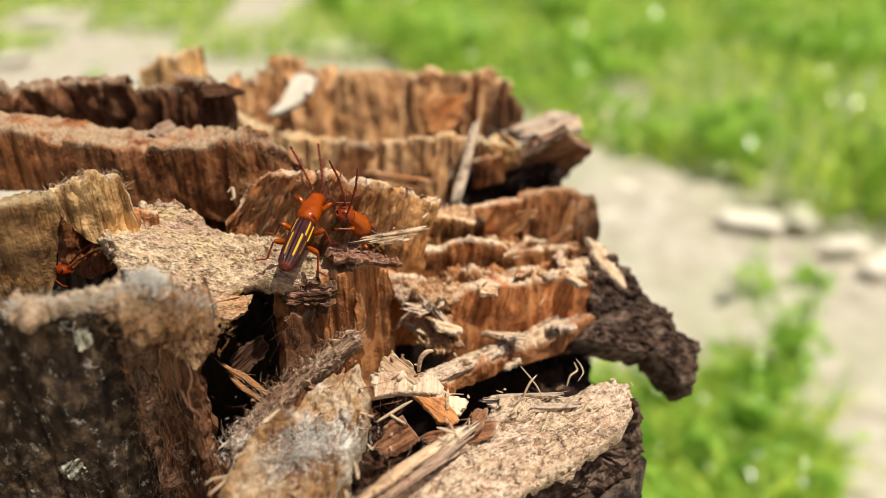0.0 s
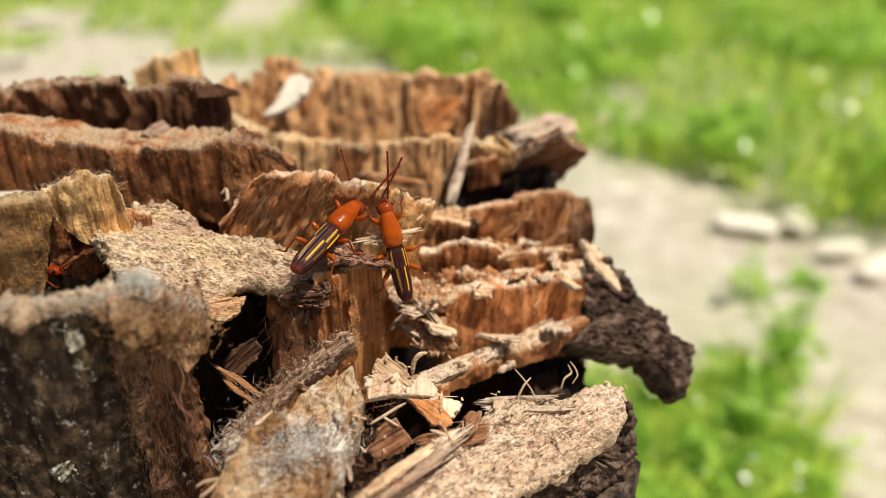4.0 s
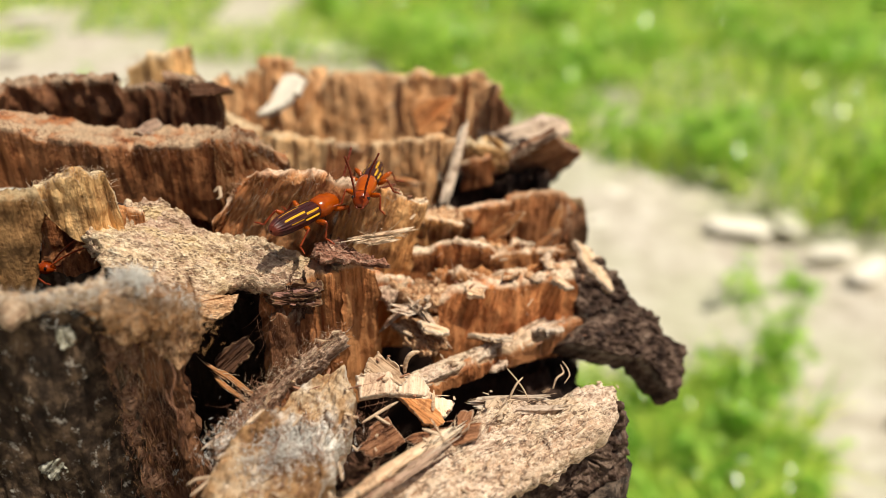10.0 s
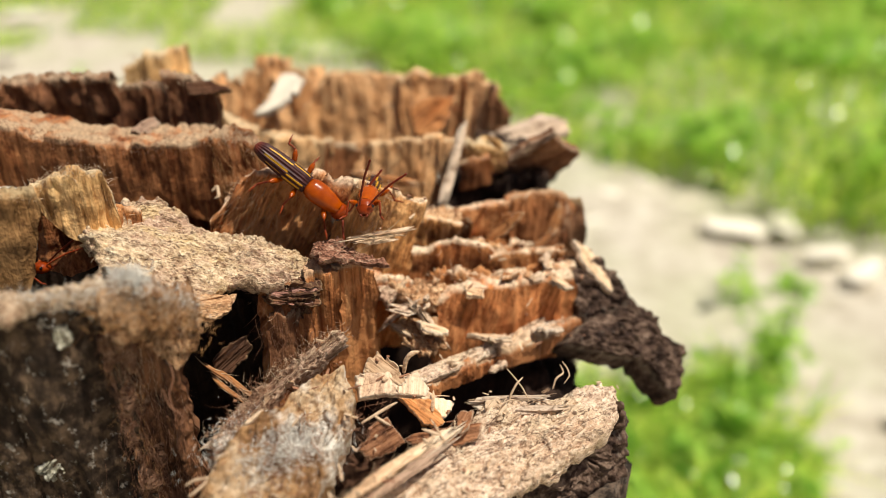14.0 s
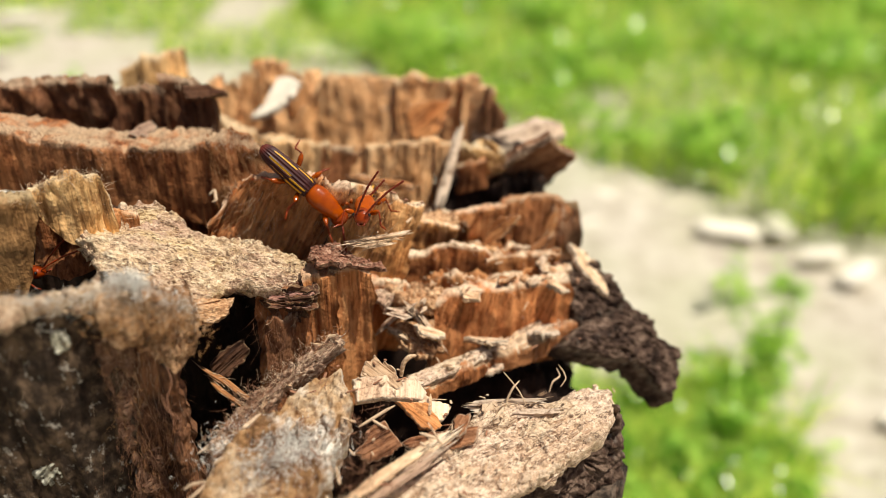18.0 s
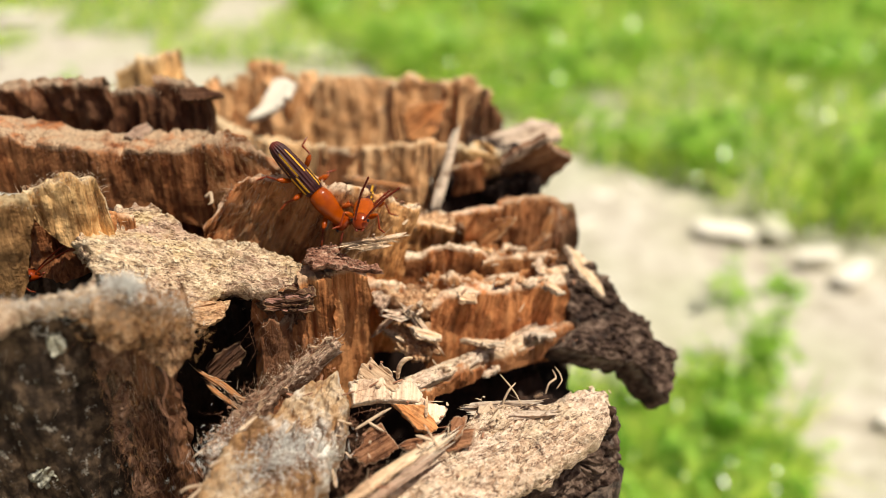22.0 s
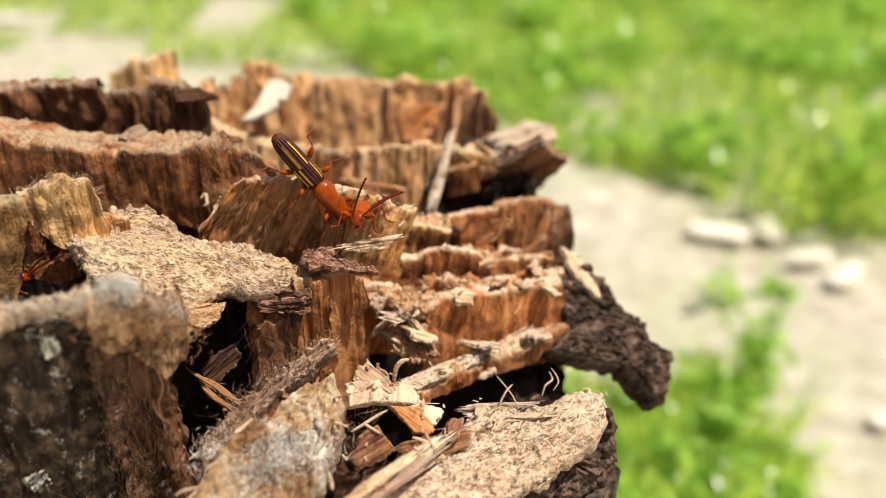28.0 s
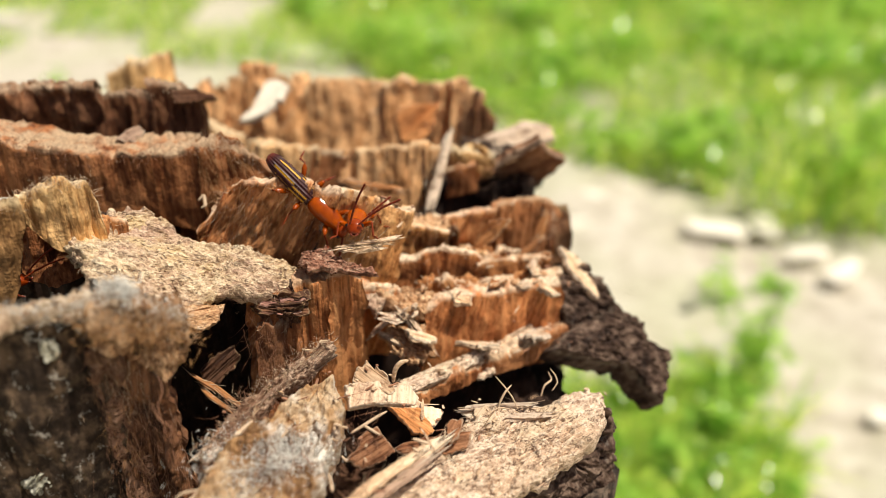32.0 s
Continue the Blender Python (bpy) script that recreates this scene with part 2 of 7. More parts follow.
CRUST = crusty("brown frayed crust", ((0.075, 0.034, 0.020), (0.26, 0.14, 0.085), (0.43, 0.28, 0.19), (0.15, 0.065, 0.04)), 1.0, 0.5)
PURPLE_CRUST = crusty("purple brown frayed crust", ((0.045, 0.018, 0.012), (0.31, 0.140, 0.088), (0.56, 0.37, 0.26), (0.17, 0.064, 0.045)), 1.0, 0.5)
WARM_CRUST = crusty("warm brown crust", ((0.16, 0.075, 0.035), (0.42, 0.25, 0.13), (0.62, 0.42, 0.26), (0.26, 0.12, 0.06)), 1.0, 0.5)
RIDGE = crusty("frayed brown ridge", ((0.20, 0.10, 0.06), (0.50, 0.35, 0.25), (0.70, 0.56, 0.44), (0.30, 0.14, 0.07)), 1.0, 0.5)
m = Nodes("lichen crust", 0.9, 0.15)
a, b, c3 = m.noise((110, 110, 110), 5, 0.65), m.noise((75, 75, 75), 4, 0.6), m.noise((900, 900, 900), 4, 0.6)
col = m.ramp(a, (0.32, (0.11, 0.055, 0.030)), (0.45, (0.34, 0.19, 0.085)), (0.56, (0.48, 0.34, 0.21)), (0.70, (0.56, 0.46, 0.36)))
col = m.mix(m.ramp(b, (0.51, grey(0.0)), (0.62, grey(0.9))), col, m.ramp(c3, (0.35, (0.42, 0.37, 0.31)), (0.55, (0.78, 0.75, 0.69))))
LICHEN = m.done(col, m.mix(0.5, a, c3), 0.9, 0.0012)


LICHEN_PALE = crusty("pale lichen", ((0.16, 0.14, 0.10), (0.46, 0.43, 0.35), (0.68, 0.66, 0.58), (0.30, 0.28, 0.18)), 1.0, 0.4)


def plain(name, col, rough=0.6, spec=0.3, var=0.25, scale=300):
    m = Nodes(name, rough, spec)
    v = m.noise((scale,) * 3, 4, 0.6)
    return m.done(m.ramp(v, (0.3, tuple((1 - var) * x for x in col)), (0.7, tuple(min(1, (1 + var) * x) for x in col))), v, 0.2, 0.0005)


FIBRE = plain("pale fibre", (0.50, 0.36, 0.24), 0.7)
FIBRE_RED = plain("red brown fibre", (0.27, 0.13, 0.075), 0.7)
WHITE_CHIP = plain("bleached wood", (0.80, 0.72, 0.60), 0.8, 0.2, 0.15, 250)
FIBRE_ORANGE = plain("orange fibre", (0.50, 0.26, 0.11), 0.7)
MOULD = plain("grey mould", (0.72, 0.69, 0.64), 0.9, 0.1)

# ---- building helpers ----
TABLE = np.random.RandomState(7).rand(65536)


def vnoise(p, seed=0):
    """Smooth value noise, -1 to 1, at an array of places (n, 3)."""
    i = np.floor(p).astype(np.int64)
    f = p - i
    f = f * f * (3 - 2 * f)
    total = 0.0
    for dx in (0, 1):
        for dy in (0, 1):
            for dz in (0, 1):
                h = ((i[:, 0] + dx) * 73856093) ^ ((i[:, 1] + dy) * 19349663) ^ ((i[:, 2] + dz) * 83492791) ^ (seed * 2654435)
                h = (h ^ (h >> 13)) * 1274126177
                v = TABLE[(h ^ (h >> 16)) & 65535]
                w = (f[:, 0] if dx else 1 - f[:, 0]) * (f[:, 1] if dy else 1 - f[:, 1]) * (f[:, 2] if dz else 1 - f[:, 2])
                total = total + v * w
    return total * 2 - 1


def fbm(p, scale, octaves=3, seed=0, gain=0.5):
    p = np.asarray(p) * np.asarray(scale)
    total, amp = 0.0, 1.0
    for k in range(octaves):
        total = total + amp * vnoise(p * 2.03 ** k + 17.1 * k, seed + k)
        amp *= gain
    return total


def mesh_of(name, verts, quads, material, torn=None, smooth=True):
    """A mesh from arrays of places (n, 3) and of faces with four corners (m, 4)."""
    verts, quads = np.asarray(verts, np.float32), np.asarray(quads, np.int32)
    me = bpy.data.meshes.new(name)
    k = quads.shape[1]
    me.vertices.add(len(verts))
    me.vertices.foreach_set("co", verts.ravel())
    me.loops.add(quads.size)
    me.loops.foreach_set("vertex_index", quads.ravel())
    me.polygons.add(len(quads))
    me.polygons.foreach_set("loop_start", np.arange(0, quads.size, k, dtype=np.int32))
    me.polygons.foreach_set("use_smooth", np.full(len(quads), smooth))
    if torn is not None:
        at = me.attributes.new("torn", "FLOAT", "POINT")
        at.data.foreach_set("value", np.asarray(torn, np.float32).ravel())
    me.update(calc_edges=True)
    me.validate()
    me.materials.append(material)
    return me


def grid(nu, nv, wrap_v=False, wrap_u=False):
    """Faces of a grid of nu by nv places, numbered u * nv + v."""
    u = np.arange(nu if wrap_u else nu - 1)[:, None]
    v = np.arange(nv if wrap_v else nv - 1)[None, :]
    u2, v2 = (u + 1) % nu, (v + 1) % nv
    return np.stack(np.broadcast_arrays(u * nv + v, u2 * nv + v, u2 * nv + v2, u * nv + v2), -1).reshape(-1, 4)


def part(name, me, parent, at=(0, 0, 0), label=""):
    """Links a mesh as one part under a thing or part; at: its place in the world."""
    ob = new(name, me)
    if parent is not None:
        ob.parent = parent
        base, p = Vector((0, 0, 0)), parent
        while p is not None:
            base += p.location
            p = p.parent
        ob.location = Vector(at) - base
    else:
        ob.location = at
    if label:
        tagged(ob, label)
    return ob


def limb_mesh(name, points, radii, material, n=10, beads=0):
    """A tube through points with its own thickness at each, closed at both ends."""
    pts = np.array(points, float)
    d = np.r_[0, np.cumsum(np.linalg.norm(np.diff(pts, axis=0), axis=1))]
    nu = 60 if beads else 22
    s = np.linspace(0, d[-1], nu)
    c = np.stack([np.interp(s, d, pts[:, k]) for k in range(3)], 1)
    for _ in range(3):
        c[1:-1] = (c[:-2] + 2 * c[1:-1] + c[2:]) / 4
    r = np.interp(s, d, radii)
    if beads:
        r = r * (0.72 + 0.38 * np.abs(np.sin(np.pi * beads * s / d[-1])))
    r[0] *= 0.3
    r[-1] *= 0.2
    t = np.gradient(c, axis=0)
    t /= np.linalg.norm(t, axis=1, keepdims=True)
    a = np.cross(t, np.array([[0.3, 0.2, 0.93]]))
    a /= np.linalg.norm(a, axis=1, keepdims=True) + 1e-9
    b = np.cross(t, a)
    th = np.linspace(0, 2 * np.pi, n, endpoint=False)
    v = c[:, None] + r[:, None, None] * (a[:, None] * np.cos(th)[None, :, None] + b[:, None] * np.sin(th)[None, :, None])
    return mesh_of(name, v.reshape(-1, 3), grid(nu, n, wrap_v=True), material)


STUMP_AT = (-0.045, 0.150, 0.0)
stump = new("tree_stump")
stump.empty_display_size = 0.02
stump.location = STUMP_AT
tagged(stump, "rotten, splintered tree stump with torn orange-brown wood and dark bark", "tree stump")


def path_at(stations, n):
    s = np.array(stations, float)
    d = np.r_[0, np.cumsum(np.hypot(np.diff(s[:, 0]), np.diff(s[:, 1])))]
    u = np.linspace(0, d[-1], n)
    out = np.stack([np.interp(u, d, s[:, k]) for k in range(4)], 1)
    for k in (0, 1):                      # soften the corners of the plan
        pad = np.pad(out[:, k], 3, mode="reflect", reflect_type="odd")
        out[:, k] = np.convolve(pad, np.ones(7) / 7, "valid")
    return u, out, d[-1]


def wall_mesh(name, stations, material, thick, seed, crumble=0.5, shear=0.0, ragged=0.0011, step=0.00042, relief=1.0, under=0.0):
    """A standing sheet of fibrous wood along a line on the plan: ridged faces, torn top, ragged ends.
    Returns the mesh about its first station."""
    s = np.array(stations, float)
    length = np.hypot(np.diff(s[:, 0]), np.diff(s[:, 1])).sum()
    nu = int(np.clip(length / step, 12, 260))
    u, p, length = path_at(stations, nu)
    tx, ty = np.gradient(p[:, 0]), np.gradient(p[:, 1])
    tl = np.hypot(tx, ty) + 1e-9
    tx, ty = tx / tl, ty / tl
    nx, ny = ty, -tx
    high = float(np.max(p[:, 2] - p[:, 3]))
    nv, nw = int(np.clip(high / (step * 1.5), 10, 90)), int(np.clip(thick / (step * 1.4), 5, 26))
    U = u[:, None]
    zero = np.zeros_like
    # height of the torn top, fibre by fibre
    def top(w):
        q = np.stack(np.broadcast_arrays(U, w, 0 * U), -1).reshape(-1, 3)
        r = fbm(q, (160, 120, 1), 2, seed) * 0.5 + fbm(q, (1500, 900, 1), 3, seed + 5) * 0.38
        r = r + np.where(vnoise(q * (170, 90, 1), seed + 9) > 0.4, -1.1, 0.15) + np.where(vnoise(q * (620, 260, 1), seed + 10) > 0.5, -0.6, 0.0)
        return (r * ragged * (0.6 + 0.6 * crumble)).reshape(nu, -1)
    v = np.linspace(0, 1, nv)[None, :]
    zt, zb = p[:, 2][:, None], p[:, 3][:, None]
    edge_u = np.minimum(u, length - u)[:, None]
    def face(side, sd):
        z = zb + (zt + top(np.array([[side * 7.0]])) - zb) * v
        q = np.stack(np.broadcast_arrays(U + 0 * z, z, 0 * U + side), -1).reshape(-1, 3)
        r = fbm(q, (170, 22, 1), 2, sd) * 0.0006 + fbm(q, (650, 22, 1), 3, sd + 3) * 0.00036 + fbm(q, (2100, 90, 1), 1, sd + 6) * 0.00020
        r = r + fbm(q, (260, 180, 1), 4, sd + 8) * (0.0007 * crumble + 0.0002)
        split = np.clip(0.09 - np.abs(fbm(q, (330, 7, 1), 1, sd + 14)), 0, 0.09) / 0.09
        r = r * 1.35 - 0.0014 * split * (vnoise(q * (120, 5, 1), sd + 15) > 0.0)
        r = r.reshape(nu, nv) * relief
        r = r - 0.0003 * np.clip((v - 0.92) / 0.08, 0, 1) ** 2 * (0.1 + crumble)      # rounds off to the torn edge
        r = r - np.clip(under * (zt - z), -0.006, 0.75 * thick) * (1 - side)      # undercut front, or one that spreads towards its foot
        return z, r
    zf, rf = face(0, seed + 20)
    zbk, rb = face(1, seed + 40)
    ends = np.clip(edge_u / 0.0007, 0.6, 1)
    fx, fy = p[:, 0][:, None] + nx[:, None] * rf, p[:, 1][:, None] + ny[:, None] * rf
    off = thick * ends - rb
    bx, by = p[:, 0][:, None] - nx[:, None] * off, p[:, 1][:, None] - ny[:, None] * off
    lean_f, lean_b = shear * (zf - zt), shear * (zbk - zt)
    F = np.stack([fx + tx[:, None] * lean_f, fy + ty[:, None] * lean_f, zf], -1)
    B = np.stack([bx + tx[:, None] * lean_b, by + ty[:, None] * lean_b, zbk], -1)[:, ::-1]
    w = np.linspace(0, 1, nw + 2)[None, 1:-1]
    T = F[:, -1:, :] * (1 - w[..., None]) + B[:, :1, :] * w[..., None]
    T[..., 2] = zt + top(w * thick) - 0.0008 * crumble * (fbm(np.stack(np.broadcast_arrays(U, w * thick, 0 * U), -1).reshape(-1, 3), (300, 300, 1), 3, seed + 70).reshape(nu, -1))
    loop = np.concatenate([F, T, B], 1)
    n_loop = loop.shape[1]
    torn_f = np.clip(1 - (zt + 0 * v - zf) / 0.0019, 0, 1) ** 1.5
    torn = np.concatenate([torn_f, np.ones((nu, nw)), torn_f[:, ::-1]], 1)
    jit = fbm(loop.reshape(-1, 3), (400, 400, 400), 2, seed + 90).reshape(nu, n_loop)
    torn = np.clip(torn * (0.75 + 0.6 * jit), 0, 1)
    ragged_end = fbm(np.stack([loop[..., 2].ravel() * 0, loop[..., 2].ravel(), loop[..., 2].ravel() * 0], -1), (1, 260, 1), 3, seed + 60).reshape(nu, n_loop) * 0.0006
    pull = np.clip(1 - edge_u / 0.003, 0, 1) * ragged_end
    loop[..., 0] += tx[:, None] * pull
    loop[..., 1] += ty[:, None] * pull
    origin = np.array([s[0, 0], s[0, 1], s[0, 3]])
    quads = grid(nu, n_loop)
    half = n_loop // 2
    caps = []
    for e, flip in ((0, False), (nu - 1, True)):
        i = np.arange(half - 1)
        c = np.stack([e * n_loop + i, e * n_loop + i + 1, e * n_loop + n_loop - 2 - i, e * n_loop + n_loop - 1 - i], 1)
        caps.append(c if flip else c[:, ::-1])
    quads = np.concatenate([quads, *caps])
    return mesh_of(name, loop.reshape(-1, 3) - origin, quads, material, torn.ravel()), origin


def ledge(name, stations, material, thick, seed, crumble=0.5, shear=0.0, ragged=0.0011, relief=0.7, under=0.0):
    me, at = wall_mesh(name, stations, material, thick, seed, crumble, shear, ragged, relief=relief, under=under)
    fuzz(name, stations, seed, MOULD if material in (BARK_RIM, WOOD_RIM) else FIBRE if material not in (WOOD_DARK, BARK) else FIBRE_RED, thick, 3.5 if material in (BARK_RIM, WOOD_RIM) else 1.0)
    return part(name, me, stump, at)


def slat_row(name, stations, material, n, thick, seed, ragged=0.0013, loosen=1.0, under=0.0):
    """A torn ring that has split into n upright slats."""
    rnd = random.Random(seed)
    u, p, length = path_at(stations, 400)
    cuts = np.cumsum([rnd.uniform(0.6, 1.5) for _ in range(n)])
    cuts = np.r_[0, cuts / cuts[-1]]
    row = None
    for a, b in zip(cuts[:-1], cuts[1:]):
        k = np.linspace(max(0, a - 0.018) * 399, min(1, b + 0.018) * 399, 5).astype(int)
        q = p[k].copy()
        shift, lift = rnd.uniform(-1, 1) * 0.0011 * loosen, rnd.uniform(-2.0, 0.7) * ragged
        q[:, 1] += shift + np.linspace(-1, 1, 5) * rnd.uniform(-0.0016, 0.0016) * loosen
        q[:, 2] += np.linspace(-1, 1, 5) * rnd.uniform(-0.9, 0.9) * ragged
        q[:, 2] += lift
        me, at = wall_mesh("slat", q, material, thick * rnd.uniform(0.7, 1.1), seed * 31 + int(a * 900), 0.35, rnd.uniform(-0.06, 0.06), ragged, under=under)
        if row is None:
            row = new(name)
            row.empty_display_size = 0.005
            row.parent = stump
            row.location = Vector(at) - Vector(STUMP_AT)
        part("slat", me, row, at)
    fuzz(name, stations, seed, FIBRE, thick)
    return row


FUZZ = []


def fuzz(name, stations, seed, material, thick, dense=1.0):
    """Notes where thin torn fibres stand along the top of a row."""
    FUZZ.append((stations, seed, material, thick, dense))


def hair_mesh(name, roots, ways, lengths, widths, material, curl, seed):
    """Thin tapered fibres, three-sided, joined in one mesh."""
    rs = np.random.RandomState(seed)
    n, k = len(roots), 6
    ways = ways / np.linalg.norm(ways, axis=1, keepdims=True)
    side = np.cross(ways, rs.normal(size=(n, 3)))
    side /= np.linalg.norm(side, axis=1, keepdims=True) + 1e-9
    up = np.cross(ways, side)
    bend, twist = rs.normal(size=(n, 1)) * curl, rs.normal(size=(n, 1)) * curl
    verts = np.zeros((n, k, 3, 3))
    for i in range(k):
        t = i / (k - 1)
        c = roots + lengths[:, None] * (ways * t + side * bend * t * t + up * twist * t * t * (1.5 - t))
        r = widths[:, None] * (1 - 0.85 * t)
        for j in range(3):
            a = 2 * math.pi * j / 3
            verts[:, i, j] = c + r * (side * math.cos(a) + up * math.sin(a))
    one = grid(k, 3, wrap_v=True)
    quads = (one[None] + (np.arange(n) * k * 3)[:, None, None]).reshape(-1, 4)
    return mesh_of(name, verts.reshape(-1, 3), quads, material)


def slab(name, m, outline, material, thick, seed, rough=1.0, loose="", fine=1.0):
    """A flat broken piece: an uneven outline (millimetres in its own plane), rough upper face, thickness and crumbled rim."""
    o = np.array(outline) / 1000.0
    nt, nr = (300, 90) if len(outline) > 9 else (int(180 * fine), int(50 * fine))
    seg = np.r_[o, o[:1]]
    d = np.r_[0, np.cumsum(np.hypot(*np.diff(seg, axis=0).T))]
    s = np.linspace(0, d[-1], nt, endpoint=False)
    rim = np.stack([np.interp(s, d, seg[:, k]) for k in (0, 1)], 1)
    size = d[-1] / 5
    rough_rim = fbm(np.c_[rim, 0 * s], (330, 330, 1), 2, seed) * 0.0007 + fbm(np.c_[rim, 0 * s], (1300, 1300, 1), 2, seed + 4) * 0.00035
    way = rim / (np.linalg.norm(rim, axis=1, keepdims=True) + 1e-9)
    rim = rim + way * (rough_rim * (0.5 + 0.5 * rough))[:, None]
    r = np.linspace(0.0008, 1, nr) ** 0.75
    top = rim[:, None, :] * r[None, :, None]
    q = np.concatenate([top, 0 * top[..., :1]], -1).reshape(-1, 3)
    if material not in (SLAB, SLAB_PALE, SLAB_ORANGE, CRUST, PURPLE_CRUST, WARM_CRUST, RIDGE, LICHEN, LICHEN_PALE, BARK, BARK_BROWN):
        q = q * np.array((1.3, 0.22, 1) if material is WOOD_PALE_Y else (0.22, 1.3, 1))
    z = fbm(q, (90, 130, 1), 2, seed + 11) * 0.0009 + fbm(q, (260, 500, 1), 3, seed + 13) * 0.0007 + fbm(q, (1100, 1600, 1), 2, seed + 17) * 0.00042
    cracks = np.clip(0.10 - np.abs(fbm(q, (110, 420, 1), 2, seed + 19)), 0, 0.1) / 0.1
    z = (z - 0.0011 * cracks * (vnoise(q * (60, 60, 1), seed + 23) > 0.0)) * rough
    z = z.reshape(nt, nr) - 0.22 * thick * np.clip((r[None] - 0.88) / 0.12, 0, 1) ** 2
    top = np.concatenate([top, z[..., None]], -1)
    edge = []
    for k, (f, g) in enumerate(((0.25, 0.004), (0.5, 0.0), (0.75, -0.01), (1.0, -0.03))):
        e = top[:, -1, :].copy()
        wob = fbm(np.c_[e[:, :2], np.full(nt, f * 0.01)], (700, 700, 300), 2, seed + 31 + k) * 0.0006 * rough
        e[:, :2] += way * (wob + g * size * 0.5)[:, None]
        e[:, 2] -= thick * f
        edge.append(e)
    under = [edge[-1] * np.array((k, k, 1)) for k in (0.6, 0.03)]
    loop = np.concatenate([top, np.stack(edge + under, 1)], 1)
    torn = np.r_[np.clip((r - 0.93) / 0.07, 0, 1), 0.6, 0.3, 0.3, 0.2, 0, 0]
    torn = np.broadcast_to(torn, loop.shape[:2])
    me = mesh_of(name, loop.reshape(-1, 3), grid(nt, loop.shape[1], wrap_u=True), material, torn)
    if loose:
        ob = new(name, me)
        ob.matrix_basis = m
        return ob
    ob = new(name, me)
    ob.parent = stump
    ob.matrix_basis = Matrix.Translation(-Vector(STUMP_AT)) @ m
    return ob


STICKS = []


def stick(name, a, b, material, width, seed, flat=0.7, frayed=0.6, hairy=True):
    """A broken splinter from a to b with ridged sides and torn ends; its fibres run along its x."""
    a, b = Vector(a), Vector(b)
    length = (b - a).length
    nu, nv = int(np.clip(length / 0.0003, 20, 150)), 56
    u = np.linspace(0, 1, nu)[:, None]
    th = np.linspace(0, 2 * np.pi, nv, endpoint=False)[None, :]
    c, s = np.cos(th), np.sin(th)
    cy, cz = np.sign(c) * np.abs(c) ** 0.4, np.sign(s) * np.abs(s) ** 0.45
    q = np.stack(np.broadcast_arrays(u * length, cy * width, cz * width), -1).reshape(-1, 3)
    r = 1 + 0.30 * fbm(q, (70, 650, 650), 2, seed).reshape(nu, nv) + 0.30 * fbm(q, (160, 1500, 1500), 2, seed + 3).reshape(nu, nv)
    taper = np.clip(np.minimum(u * 1.6, 1 - u) * length / (width * 0.6), 0.0, 1) ** 0.4 * 0.4 + 0.6
    prof = (0.95 + 0.28 * fbm(np.c_[u * length, 0 * u, 0 * u], (120, 1, 1), 2, seed + 7)[:, None]) * taper
    if hairy:
        STICKS.append((a, b, width, seed))
    bow = width * 0.35 * np.sin(np.pi * u) * random.Random(seed).uniform(-1, 1)
    x = u * length + fbm(np.stack(np.broadcast_arrays(0 * u, cy * width, cz * width), -1).reshape(-1, 3), (1, 1300, 1300), 2, seed + 9).reshape(nu, nv) * 0.0026 * (0.5 + frayed) * np.clip(np.abs(u - 0.5) * 6 - 2, 0, 1)
    y, z = cy * r * prof * width / 2 + bow, cz * r * prof * width / 2 * flat
    ring = np.stack(np.broadcast_arrays(x, y, z), -1)
    mid0, mid1 = ring[:1].mean(1, keepdims=True), ring[-1:].mean(1, keepdims=True)
    ring = np.concatenate([mid0 + (ring[:1] - mid0) * 0.05, ring, mid1 + (ring[-1:] - mid1) * 0.05])
    torn = np.clip(np.abs(np.linspace(-1, 1, nu + 2)) * 6 - 5, 0, 1)[:, None] * np.ones((1, nv))
    me = mesh_of(name, ring.reshape(-1, 3), grid(nu + 2, nv, wrap_v=True), material, torn)
    ob = new(name, me)
    ob.parent = stump
    turn = (b - a).to_track_quat("X", "Z").to_matrix().to_4x4()
    ob.matrix_basis = Matrix.Translation(a - Vector(STUMP_AT)) @ turn
    return ob


# ---- ground ----
m = Nodes("sandy ground", 0.95, 0.15)
g1, g2, g3 = m.noise((7, 7, 7), 5, 0.6), m.noise((45, 45, 45), 5, 0.65), m.noise((260, 260, 260), 4, 0.6)
col = m.ramp(g2, (0.3, (0.38, 0.325, 0.255)), (0.5, (0.545, 0.49, 0.405)), (0.7, (0.68, 0.63, 0.545)))
col = m.mix(m.ramp(g1, (0.44, grey(0.0)), (0.60, grey(0.35))), col, (0.44, 0.46, 0.28))
GROUND = m.done(col, m.mix(0.5, g2, g3), 0.6, 0.01)
n = 160
gu = np.sign(np.linspace(-1, 1, n)) * np.abs(np.linspace(-1, 1, n)) ** 4 * 400
gx, gy = np.meshgrid(gu, gu + 0.8, indexing="ij")
near = np.exp(-((gx) ** 2 + (gy - 0.8) ** 2) / 4)
gz = 0.012 * near * fbm(np.stack([gx, gy, 0 * gx], -1).reshape(-1, 3), (5, 5, 1), 3, 5).reshape(n, n) - 0.004
ground = tagged(new("ground", mesh_of("ground", np.stack([gx, gy, gz], -1).reshape(-1, 3), grid(n, n), GROUND)), "pale sandy soil in bright sun", kind="structure")

